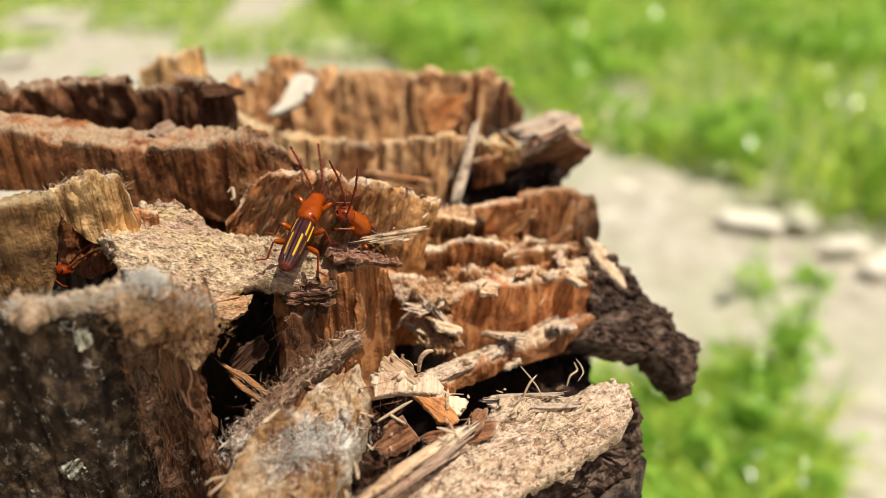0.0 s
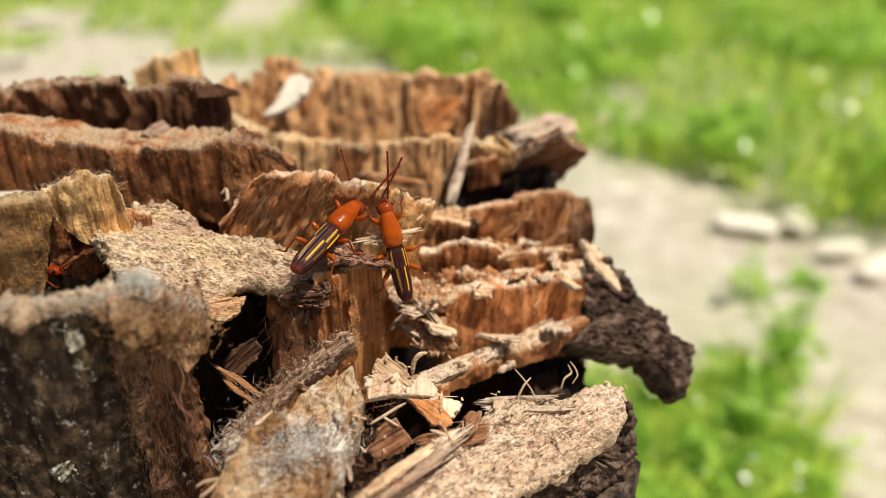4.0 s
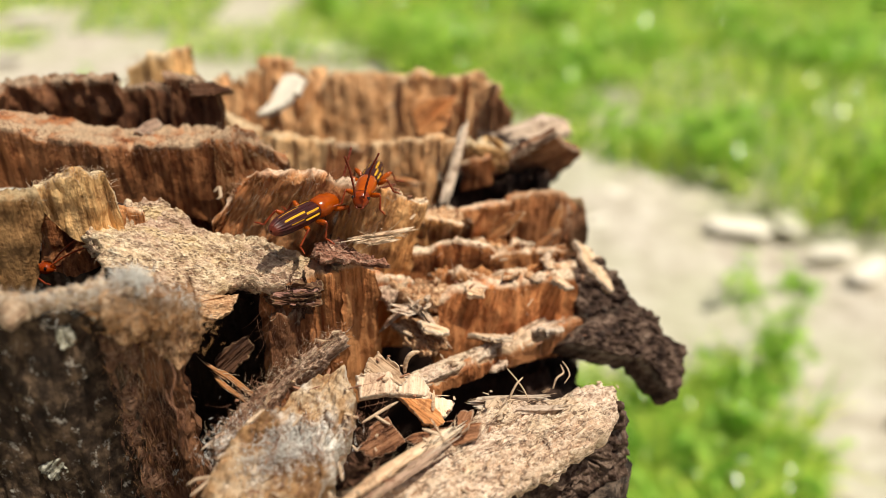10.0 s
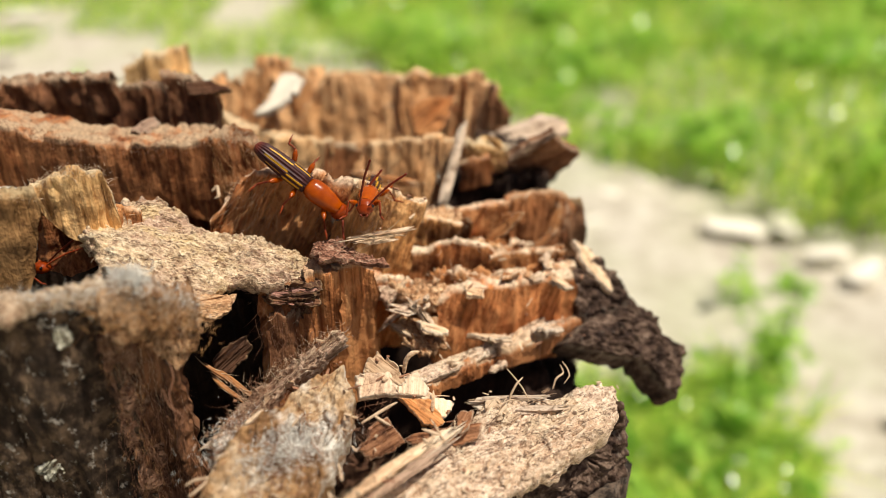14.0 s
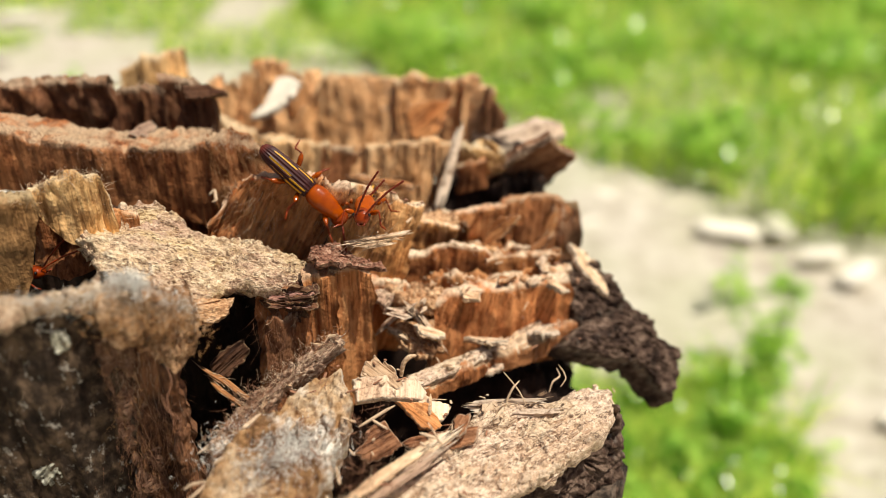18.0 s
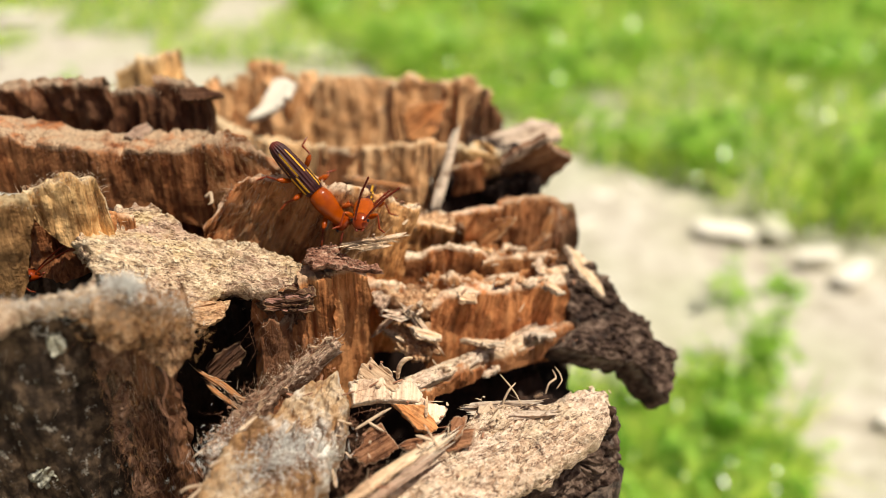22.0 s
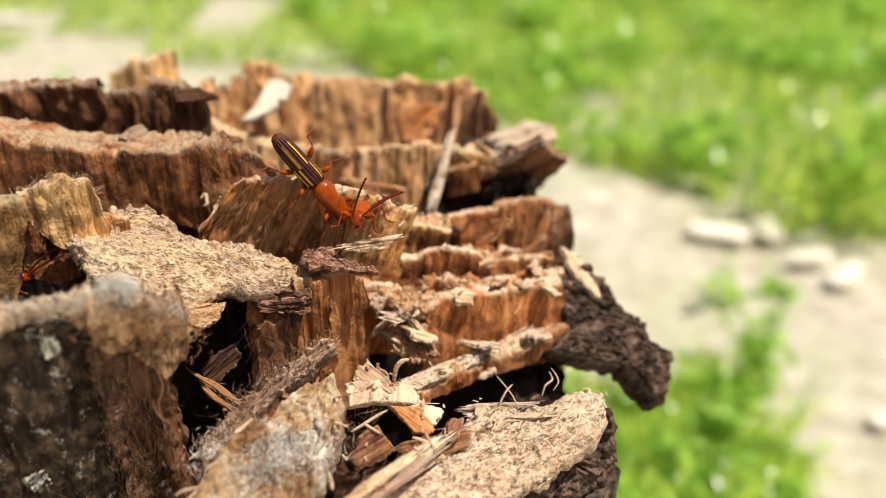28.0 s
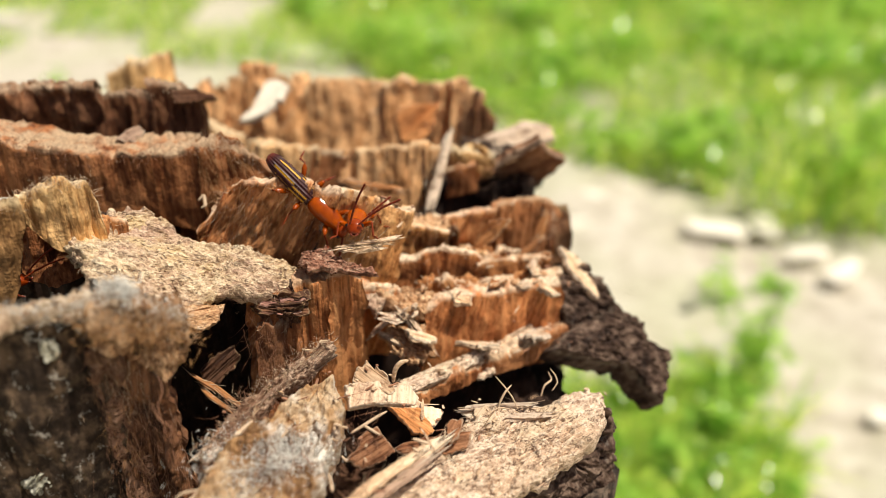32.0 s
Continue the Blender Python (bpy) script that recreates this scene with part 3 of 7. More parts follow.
# ---- the stump: bark mantle and hollow core ----
def rim_at(th):
    """Radius of the stump's outline about its axis."""
    x, y = np.cos(th), np.sin(th)
    r = 0.086 - 0.016 * np.clip(-y, 0, 1) ** 2 - 0.010 * np.clip(x, 0, 1) ** 3 + 0.016 * np.exp(-((np.arctan2(y, x) + 0.55) / 0.28) ** 2) + 0.003 * np.sin(3 * th + 0.6)
    return r + 0.0030 * np.sin(7 * th) + 0.0015 * np.sin(17 * th + 1)


nt, nz = 640, 110
th = np.linspace(0, 2 * np.pi, nt, endpoint=False)[:, None]
v = np.linspace(0, 1, nz)[None, :]
zt = 0.270 - 0.010 * np.clip(-np.sin(th), 0, 1) - 0.008 * np.clip(np.cos(th), 0, 1)
zz = -0.02 + (zt + 0.02) * v
rr = rim_at(th) * (1 + 0.30 * (1 - v) ** 5)
q = np.stack(np.broadcast_arrays(np.cos(th) * 0.09, np.sin(th) * 0.09, zz), -1).reshape(-1, 3)
rr = rr + (fbm(q, (70, 70, 28), 4, 3) * 0.004 + fbm(q, (420, 420, 200), 3, 8) * 0.0016).reshape(nt, nz)
bark_v = np.stack([rr * np.cos(th), rr * np.sin(th), zz + 0 * th], -1)
lip = bark_v[:, -1:, :] * np.array((0.90, 0.90, 1.0)) + np.array((0, 0, -0.004))
bark_v = np.concatenate([bark_v, lip], 1)
part("bark", mesh_of("bark", bark_v.reshape(-1, 3), grid(nt, nz + 1, wrap_u=True), BARK, np.zeros(nt * (nz + 1))), stump, STUMP_AT, "dark ridged bark")

nr = 150
r = np.linspace(0.01, 1, nr)[None, :]
cx, cy = (rim_at(th) * 0.96 * r * np.cos(th)), (rim_at(th) * 0.96 * r * np.sin(th))
q = np.stack([cx, cy, 0 * cx], -1).reshape(-1, 3)
wy = cy + STUMP_AT[1]
cz = 0.262 + 0.18 * np.clip(wy - 0.12, -0.03, 0.08) + (fbm(q, (60, 90, 1), 3, 14) * 0.004 + fbm(q, (400, 700, 1), 3, 15) * 0.0016).reshape(cx.shape)
wx = cx + STUMP_AT[0]
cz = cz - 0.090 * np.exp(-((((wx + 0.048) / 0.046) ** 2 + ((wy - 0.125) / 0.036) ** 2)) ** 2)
cz = cz - 0.02 * np.clip((r - 0.95) / 0.05, 0, 1)
# the heartwood's colour carries the hollow's shade
part("heartwood", mesh_of("heartwood", np.stack([cx, cy, cz], -1).reshape(-1, 3), grid(nt, nr, wrap_u=True), CORE_SHADE, np.zeros(nt * nr)), stump, STUMP_AT, "rotten hollow heartwood, near-black to stand for deep shade")

# ---- torn rings, ledges and flakes ----

# far rows of torn growth rings
slat_row('torn_ring', [(-0.0409, 0.213, 0.2922, 0.2758), (-0.0369, 0.214, 0.2973, 0.2754), (-0.0327, 0.215, 0.3027, 0.275), (-0.0302, 0.2155, 0.3048, 0.2748), (-0.0247, 0.216, 0.3041, 0.2747), (-0.0183, 0.2165, 0.3037, 0.2745), (-0.0103, 0.217, 0.3042, 0.2743)], WOOD, n=4, thick=0.0016, seed=3, ragged=0.0006, loosen=0.4, under=-0.25)
slat_row('torn_ring', [(-0.0119, 0.2165, 0.3034, 0.2745), (-0.0078, 0.217, 0.3049, 0.2743), (-0.003, 0.217, 0.3037, 0.2744), (0.0027, 0.2165, 0.3039, 0.2746), (0.0059, 0.216, 0.3027, 0.2748)], WOOD, n=5, thick=0.0016, seed=31, ragged=0.0008, loosen=0.8, under=-0.25)
slat_row('torn_ring', [(0.005, 0.2145, 0.3042, 0.2755), (0.0097, 0.213, 0.3056, 0.2762), (0.0136, 0.211, 0.3047, 0.277), (0.0161, 0.209, 0.303, 0.2779)], WOOD, n=3, thick=0.0016, seed=32, ragged=0.0006, loosen=0.5, under=-0.25)
slat_row('torn_ring', [(-0.052, 0.218, 0.3065, 0.2809), (-0.0473, 0.219, 0.3072, 0.2806), (-0.0428, 0.22, 0.3054, 0.2802), (-0.0382, 0.221, 0.3041, 0.2799), (-0.0335, 0.222, 0.3027, 0.2795)], WOOD, n=4, thick=0.0016, seed=33, ragged=0.0012, under=-0.25)
slat_row('torn_ring', [(-0.0639, 0.2085, 0.3041, 0.2829), (-0.0592, 0.21, 0.3043, 0.2823), (-0.0547, 0.212, 0.306, 0.2815), (-0.0503, 0.214, 0.3074, 0.2808)], WOOD, n=3, thick=0.0016, seed=34, ragged=0.0010, under=-0.25)
ledge('torn_ring', [(-0.0557, 0.186, 0.3033, 0.2857), (-0.0517, 0.185, 0.3007, 0.2862), (-0.0459, 0.1835, 0.2991, 0.2869)], WOOD_TAN, thick=0.0016, crumble=0.6, ragged=0.0006, seed=63, under=-0.28)
slat_row('torn_ring', [(-0.0844, 0.2062, 0.3115, 0.3021), (-0.0772, 0.2066, 0.3123, 0.302), (-0.0674, 0.2068, 0.3129, 0.3019)], WOOD_OLD, n=3, thick=0.002, seed=4, under=-0.28)
slat_row('torn_ring', [(-0.0467, 0.182, 0.2997, 0.2876), (-0.0412, 0.1805, 0.2994, 0.2875), (-0.034, 0.179, 0.2991, 0.2874), (-0.0268, 0.178, 0.2984, 0.2871)], WOOD_TAN, n=4, thick=0.0016, seed=6, ragged=0.0004, loosen=0.3, under=-0.28)
ledge('torn_ring', [(-0.0286, 0.1785, 0.2979, 0.2846), (-0.023, 0.178, 0.2973, 0.2848), (-0.0195, 0.1775, 0.2975, 0.2851)], WOOD_RED, thick=0.0016, crumble=0.4, ragged=0.0005, seed=61, under=-0.28)
slat_row('torn_ring', [(-0.0208, 0.1768, 0.2978, 0.2838), (-0.0146, 0.1765, 0.2994, 0.284), (-0.0064, 0.176, 0.3005, 0.2843), (0.0004, 0.1755, 0.301, 0.2845), (0.0045, 0.175, 0.3007, 0.2848)], WOOD, n=5, thick=0.0016, seed=62, ragged=0.0004, loosen=0.4, under=-0.28)
ledge('torn_ring', [(0.0011, 0.2195, 0.3012, 0.2714), (0.006, 0.219, 0.3014, 0.2717), (0.0126, 0.218, 0.301, 0.2721)], UMBER, thick=0.0016, crumble=0.6, ragged=0.0006, seed=64, under=-0.28)
ledge('torn_ring', [(0.0026, 0.1775, 0.2991, 0.282), (0.0067, 0.177, 0.2987, 0.2823), (0.0108, 0.176, 0.2972, 0.2828)], UMBER, thick=0.0016, crumble=0.6, ragged=0.0006, seed=65, under=-0.28)
slab('leaning_flake', pose(-0.0022, 0.1993, 0.2986, 49.6, -33.9, 26.4), [(-4.3, 4.7), (-0.6, 5.3), (3.5, 2.5), (7.7, -0.8), (4.8, -3.4), (-3.4, -6.3), (-7.6, -2.0)], ORANGE_X, thick=0.003, rough=0.5, seed=7)
slab('leaning_flake', pose(-0.0437, 0.2080, 0.3014, -0.6, -34.4, 41.3), [(-9.7, 2.4), (-4.7, 2.3), (4.8, 5.8), (6.9, 1.8), (6.2, -3.1), (1.6, -5.1), (-5.1, -4.2)], WHITE_CHIP, thick=0.0015, rough=0.4, seed=8)
stick('splinter', (-0.0182, 0.1604, 0.2975), (-0.0064, 0.1593, 0.2959), WOOD_X, width=0.0022, seed=9)
stick('splinter', (0.005, 0.172, 0.304), (0.0007, 0.1615, 0.2908), WOOD_PALEGREY, width=0.0017, seed=10)
ledge('rotten_block', [(0.0052, 0.17, 0.3017, 0.2956), (0.0087, 0.1695, 0.3025, 0.295), (0.0124, 0.169, 0.3016, 0.2944), (0.0155, 0.169, 0.2999, 0.2953)], WOOD_OLD, thick=0.0016, crumble=1.2, ragged=0.0008, seed=101)
ledge('torn_ring', [(0.0043, 0.1685, 0.2969, 0.2897), (0.0081, 0.168, 0.2983, 0.2907), (0.0116, 0.168, 0.2994, 0.2919)], WOOD_RED, thick=0.0014, crumble=0.4, ragged=0.0005, seed=102)
stick('splinter', (0.0068, 0.172, 0.2894), (0.0254, 0.166, 0.3052), WOOD_GREY, width=0.0014, seed=103)
slab('leaning_flake', pose(0.0240, 0.1942, 0.2956, 15.8, -3.4, 27.4), [(-14.5, 1.5), (-4.7, 3.5), (6.9, 5.9), (12.5, 0.4), (10.9, -3.8), (1.1, -4.3), (-12.2, -3.2)], WOOD_PALEGREY, thick=0.002, rough=0.5, seed=11)
slab('leaning_flake', pose(0.0221, 0.1740, 0.2940, 124.5, -28.4, -7.2), [(-17.0, 2.7), (-5.2, 6.7), (4.4, 8.8), (8.6, 7.8), (9.5, 3.0), (11.5, -4.7), (7.8, -6.6), (1.8, -9.9), (-7.3, -5.7), (-14.0, -2.1)], BROWN_X, thick=0.0018, rough=0.5, seed=12)
ledge('torn_ring', [(0.0037, 0.1526, 0.2931, 0.2782), (0.0090, 0.1537, 0.2933, 0.2782), (0.0156, 0.1553, 0.2935, 0.2771)], WOOD_LEAN, thick=0.0012, crumble=0.4, ragged=0.0005, seed=13)
ledge('torn_ring', [(0.0146, 0.1574, 0.2932, 0.2739), (0.0209, 0.1590, 0.2938, 0.2739), (0.0251, 0.1601, 0.2939, 0.2733), (0.0293, 0.1611, 0.2920, 0.2728), (0.0312, 0.1622, 0.2894, 0.2728)], WOOD_RED, thick=0.0014, crumble=0.5, ragged=0.0006, seed=131)
ledge('torn_ring', [(0.0302, 0.1627, 0.2899, 0.2739), (0.0336, 0.1638, 0.2886, 0.2739), (0.0350, 0.1644, 0.2834, 0.2728)], WOOD_DARK, thick=0.0015, crumble=1.2, ragged=0.0012, seed=132)
slab('leaning_flake', pose(0.0139, 0.1520, 0.2894, 35.2, -40.2, 0.8), [(-5.5, -1.1), (-2.8, 1.8), (0.9, 2.7), (5.0, -0.2), (3.4, -1.2), (-1.0, -2.0)], ORANGE_X, thick=0.0009, rough=0.4, seed=133)
stick('splinter', (0.0250, 0.1560, 0.2851), (0.0272, 0.1585, 0.2905), WOOD_X, width=0.0016, seed=134, flat=0.4)
stick('splinter', (0.0282, 0.1569, 0.2835), (0.0289, 0.1590, 0.2899), BROWN_X, width=0.0014, seed=135, flat=0.4)
stick('splinter', (0.0205, 0.1515, 0.2830), (0.0255, 0.1545, 0.2859), WOOD_X, width=0.0018, seed=136, flat=0.4)

# the near-black rows here are fills, added in place of shade between the pieces
ledge('rotten_block', [(0.0019, 0.168, 0.2958, 0.2768), (0.0093, 0.169, 0.2928, 0.2763), (0.0168, 0.17, 0.2932, 0.2758), (0.0231, 0.1715, 0.2936, 0.2766), (0.0263, 0.172, 0.2915, 0.2779)], CORE_SHADE, thick=0.004, crumble=1.2, ragged=0.0012, seed=137)
ledge('rotten_block', [(0.0096, 0.187, 0.2953, 0.2769), (0.0177, 0.188, 0.295, 0.2781), (0.0251, 0.189, 0.2954, 0.2794), (0.0304, 0.19, 0.2958, 0.2822), (0.0329, 0.191, 0.2942, 0.2851)], CORE_SHADE, thick=0.004, crumble=1.2, ragged=0.0012, seed=138)
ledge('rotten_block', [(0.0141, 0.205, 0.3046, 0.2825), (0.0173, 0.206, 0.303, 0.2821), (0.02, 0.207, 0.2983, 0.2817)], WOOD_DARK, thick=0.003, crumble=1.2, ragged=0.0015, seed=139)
ledge('rotten_block', [(0.0153, 0.163, 0.2900, 0.2717), (0.0223, 0.1645, 0.2905, 0.2708), (0.0276, 0.1655, 0.2900, 0.2702), (0.0321, 0.167, 0.2860, 0.2696), (0.0342, 0.167, 0.2820, 0.2696)], CORE_SHADE, thick=0.003, crumble=1.4, ragged=0.0015, seed=140)

# rows beside the hollow
ledge('crumbled_ledge', [(-0.1154, 0.1655, 0.3161, 0.3071), (-0.0964, 0.1663, 0.316, 0.3071), (-0.0846, 0.1677, 0.3166, 0.3062), (-0.0717, 0.1677, 0.317, 0.3035)], UMBER, thick=0.003, crumble=1.2, relief=1.0, seed=14)
slat_row('torn_ring', [(-0.0735, 0.1677, 0.3169, 0.3029), (-0.0624, 0.1675, 0.3168, 0.3022), (-0.0546, 0.1662, 0.3169, 0.3027), (-0.0491, 0.1662, 0.3165, 0.3033)], UMBER, n=4, thick=0.003, seed=15)
slab('leaning_flake', pose(-0.0505, 0.1645, 0.3160, 60.1, -0.6, -0.4), [(-5.0, 1.2), (0.5, 1.7), (4.1, 0.5), (4.5, -0.5), (0.4, -1.5), (-4.4, -1.5)], DARK_X, thick=0.002, rough=0.3, seed=16)
ledge('broad_ledge', [(-0.1035, 0.1447, 0.3144, 0.3015), (-0.0866, 0.1455, 0.3141, 0.301), (-0.076, 0.145, 0.3115, 0.3004), (-0.0654, 0.1451, 0.31, 0.2977), (-0.0546, 0.1462, 0.3101, 0.2945), (-0.0459, 0.1474, 0.3104, 0.2918)], WOOD_RED, thick=0.0105, crumble=0.4, relief=0.5, seed=17)
ledge('broad_ledge', [(-0.0461, 0.1462, 0.3118, 0.2935), (-0.0421, 0.1465, 0.3121, 0.297), (-0.039, 0.147, 0.3112, 0.299), (-0.0354, 0.1474, 0.3083, 0.299), (-0.0317, 0.1474, 0.3052, 0.299)], WOOD_RED, thick=0.004, crumble=0.9, seed=18)
ledge('rotten_block', [(-0.0859, 0.1110, 0.3128, 0.2895), (-0.0740, 0.1135, 0.3140, 0.290), (-0.0688, 0.1145, 0.3142, 0.2900), (-0.0662, 0.1157, 0.3136, 0.2900), (-0.0660, 0.116, 0.3120, 0.291)], BROWN_OLD, thick=0.0025, crumble=0.7, shear=0.3, ragged=0.0006, seed=19)
ledge('rotten_block', [(-0.0679, 0.1175, 0.3142, 0.3110), (-0.0663, 0.1178, 0.3144, 0.3080), (-0.0645, 0.1186, 0.3156, 0.305), (-0.0602, 0.12, 0.3166, 0.3012), (-0.0592, 0.121, 0.3153, 0.3015), (-0.0572, 0.122, 0.3154, 0.300), (-0.0568, 0.1225, 0.3117, 0.300), (-0.0564, 0.123, 0.3077, 0.300)], WOOD_OLD, thick=0.0012, crumble=0.6, ragged=0.0006, relief=0.8, seed=20)
ledge('rotten_block', [(-0.0579, 0.1235, 0.3078, 0.2995), (-0.0557, 0.124, 0.3074, 0.2995), (-0.0536, 0.1245, 0.3064, 0.2995)], WOOD_ORANGE, thick=0.001, crumble=0.6, ragged=0.0005, seed=201)
ledge('torn_ring', [(-0.0445, 0.1362, 0.2988, 0.288), (-0.0409, 0.1362, 0.3032, 0.288), (-0.0388, 0.136, 0.3078, 0.288), (-0.0347, 0.1358, 0.3092, 0.288), (-0.0294, 0.1356, 0.3090, 0.287), (-0.023, 0.1352, 0.3086, 0.287), (-0.0172, 0.135, 0.3076, 0.287)], WOOD_LEAN, thick=0.0010, crumble=0.9, shear=0.45, ragged=0.0007, relief=1.7, seed=21)
ledge('torn_ring', [(-0.0182, 0.1346, 0.3075, 0.286), (-0.0136, 0.135, 0.3062, 0.286), (-0.0094, 0.1355, 0.3046, 0.286), (-0.0026, 0.137, 0.3026, 0.2865)], ORANGE_LEAN, thick=0.0010, crumble=0.5, shear=0.3, ragged=0.0006, relief=1.2, seed=211)
ledge('splintered_column', [(-0.0339, 0.1196, 0.2934, 0.2636), (-0.0291, 0.1198, 0.294, 0.2632), (-0.0241, 0.1209, 0.2945, 0.262)], WOOD_RED, thick=0.004, crumble=1.0, relief=1.0, seed=22)
ledge('splintered_column', [(-0.0248, 0.1212, 0.2958, 0.2618), (-0.0216, 0.1221, 0.2962, 0.2608), (-0.019, 0.1229, 0.2962, 0.263)], COLUMN, thick=0.004, crumble=0.3, relief=0.8, seed=221)
ledge('splintered_column', [(-0.0195, 0.1234, 0.2958, 0.2626), (-0.0153, 0.1252, 0.2955, 0.2624), (-0.0125, 0.1262, 0.2944, 0.2629)], COLUMN, thick=0.004, crumble=0.3, relief=0.8, seed=222)
slab('crust', pose(-0.0182, 0.1233, 0.2973, 18.4, 6.3, 9.4), [(-6.2, 0.4), (-5.4, 3.3), (-0.7, 4.6), (3.4, 2.7), (6.2, 0.9), (8.3, -1.1), (6.8, -1.6), (5.2, -0.7), (3.2, -0.6), (0.3, -1.3), (-2.4, -0.9), (-4.2, -1.6)], PURPLE_CRUST, thick=0.0008, rough=1.1, seed=23)
for i, (a, b) in enumerate((((-0.0158, 0.1262, 0.3002), (-0.0082, 0.1284, 0.3004)), ((-0.0150, 0.1260, 0.3000), (-0.0090, 0.1280, 0.2998)), ((-0.0140, 0.1266, 0.3005), (-0.0080, 0.1286, 0.3006)), ((-0.0146, 0.1262, 0.2994), (-0.0098, 0.1276, 0.2994)))):
    stick('splinter', a, b, WOOD_PALE, width=0.0010, seed=24 + 300 * i, flat=0.6, frayed=0.9)
slab('crust', pose(-0.0278, 0.1188, 0.2926, 51.5, -2.6, 1.4), [(-4.3, 1.0), (-1.2, 1.8), (3.7, 2.2), (4.0, 1.1), (3.0, -1.1), (1.7, -2.8), (-3.2, -2.9)], DARK_X, thick=0.002, rough=1.8, seed=255)
for i in range(12):          # thin purple-brown lamellae, one over another
    dx = random.Random(250 + i).uniform(-0.0010, 0.0010)
    slab('lamella', pose(-0.0266 + dx, 0.1202 - 0.00014 * i, 0.2943 - 0.00030 * i, 12 + 4 * (i % 3), 3 * (i % 4) - 2, 5 * (i % 3) - 4), [(-3.9, -0.8), (-3.6, 1.5), (-0.5, 2.0), (3.4, 1.6), (3.8, -0.2), (2.7, -0.9), (1.4, -0.5), (0.2, -1.2), (-1.4, -0.4), (-2.6, -1.0)], PURPLE_X if i % 3 == 1 else DARK_X, thick=0.00022, rough=0.5, seed=250 + i, fine=0.6)
ledge('rotten_block', [(-0.0726, 0.1232, 0.3111, 0.2958), (-0.0684, 0.1236, 0.3099, 0.295), (-0.0643, 0.124, 0.3075, 0.2953), (-0.0596, 0.1245, 0.3057, 0.2962)], WOOD_RED, thick=0.002, crumble=1.0, ragged=0.0008, relief=1.4, seed=193)
# two near-black sheets added behind the holes to stand for their deep shade
ledge('rotten_block', [(-0.0881, 0.1275, 0.2989, 0.2714), (-0.0762, 0.1282, 0.2983, 0.2702), (-0.0661, 0.1285, 0.2971, 0.2693), (-0.0607, 0.1283, 0.2949, 0.269)], CORE_SHADE, thick=0.003, crumble=1.0, seed=191)
ledge('rotten_block', [(-0.0534, 0.1227, 0.2872, 0.25), (-0.0432, 0.1242, 0.2881, 0.2476), (-0.0337, 0.1245, 0.2879, 0.2497)], CORE_SHADE, thick=0.003, crumble=1.0, seed=192)

# stepped rings on the lit side
slat_row('torn_ring', [(-0.0112, 0.1501, 0.2948, 0.2785), (-0.0053, 0.1504, 0.2933, 0.2784), (0.0021, 0.1510, 0.2924, 0.2809), (0.0064, 0.1510, 0.2904, 0.2824)], WOOD_ORANGE, n=4, thick=0.0018, seed=27)
ledge('torn_ring', [(-0.0087, 0.1451, 0.2912, 0.2814), (-0.0041, 0.1457, 0.2947, 0.2814), (-0.0004, 0.1464, 0.2939, 0.2814), (0.0041, 0.1472, 0.2928, 0.2814)], ORANGE_LEAN, thick=0.001, crumble=0.5, ragged=0.0007, under=0.15, seed=293)
ledge('torn_ring', [(0.0073, 0.1478, 0.2875, 0.2771), (0.0138, 0.1485, 0.2868, 0.2771), (0.0210, 0.1499, 0.2851, 0.2771)], WOOD_ORANGE, thick=0.0018, crumble=1.0, ragged=0.0008, under=0.2, seed=281)
ledge('torn_ring', [(-0.0096, 0.1397, 0.2901, 0.2782), (-0.0028, 0.1406, 0.2893, 0.2782), (-0.0009, 0.1410, 0.2905, 0.2782), (0.0036, 0.1419, 0.2910, 0.2782), (0.0094, 0.1430, 0.2900, 0.2782), (0.0107, 0.1432, 0.2882, 0.2782)], RISER, thick=0.0013, crumble=0.4, ragged=0.0005, seed=291, under=-0.08)
ledge('torn_ring', [(0.0096, 0.1419, 0.2877, 0.2760), (0.0157, 0.1435, 0.2877, 0.2760), (0.0220, 0.1451, 0.2867, 0.2760), (0.0274, 0.1464, 0.2867, 0.2760)], WOOD_ORANGE, thick=0.0014, crumble=0.5, ragged=0.0006, seed=292, under=-0.08)
ledge('torn_ring', [(-0.0134, 0.1333, 0.2870, 0.2685), (-0.0091, 0.1340, 0.2867, 0.2685), (-0.0055, 0.1346, 0.2846, 0.2696)], RISER, thick=0.0018, crumble=1.0, ragged=0.0009, under=0.1, seed=301)
ledge('torn_ring', [(-0.0027, 0.1360, 0.2867, 0.2749), (0.0059, 0.1371, 0.2864, 0.2749), (0.0130, 0.1387, 0.2844, 0.2749), (0.0229, 0.1408, 0.2847, 0.2749), (0.0282, 0.1424, 0.2845, 0.2739)], WOOD_ORANGE, thick=0.002, crumble=1.1, ragged=0.0010, seed=302, under=-0.08)
slab('leaning_flake', pose(-0.0003, 0.1486, 0.2937, 19.1, 6.6, 24.9), [(-6.2, -1.1), (-3.4, 1.7), (1.3, 3.2), (5.1, 1.0), (4.3, -2.8), (-1.0, -2.1)], SLAB_ORANGE, thick=0.0012, rough=0.7, seed=283)
ledge('torn_ring', [(-0.0588, 0.1463, 0.2956, 0.2867), (-0.0524, 0.1479, 0.2975, 0.2859), (-0.0427, 0.1472, 0.2988, 0.2862)], WOOD_RED, thick=0.0025, crumble=1.3, seed=212)
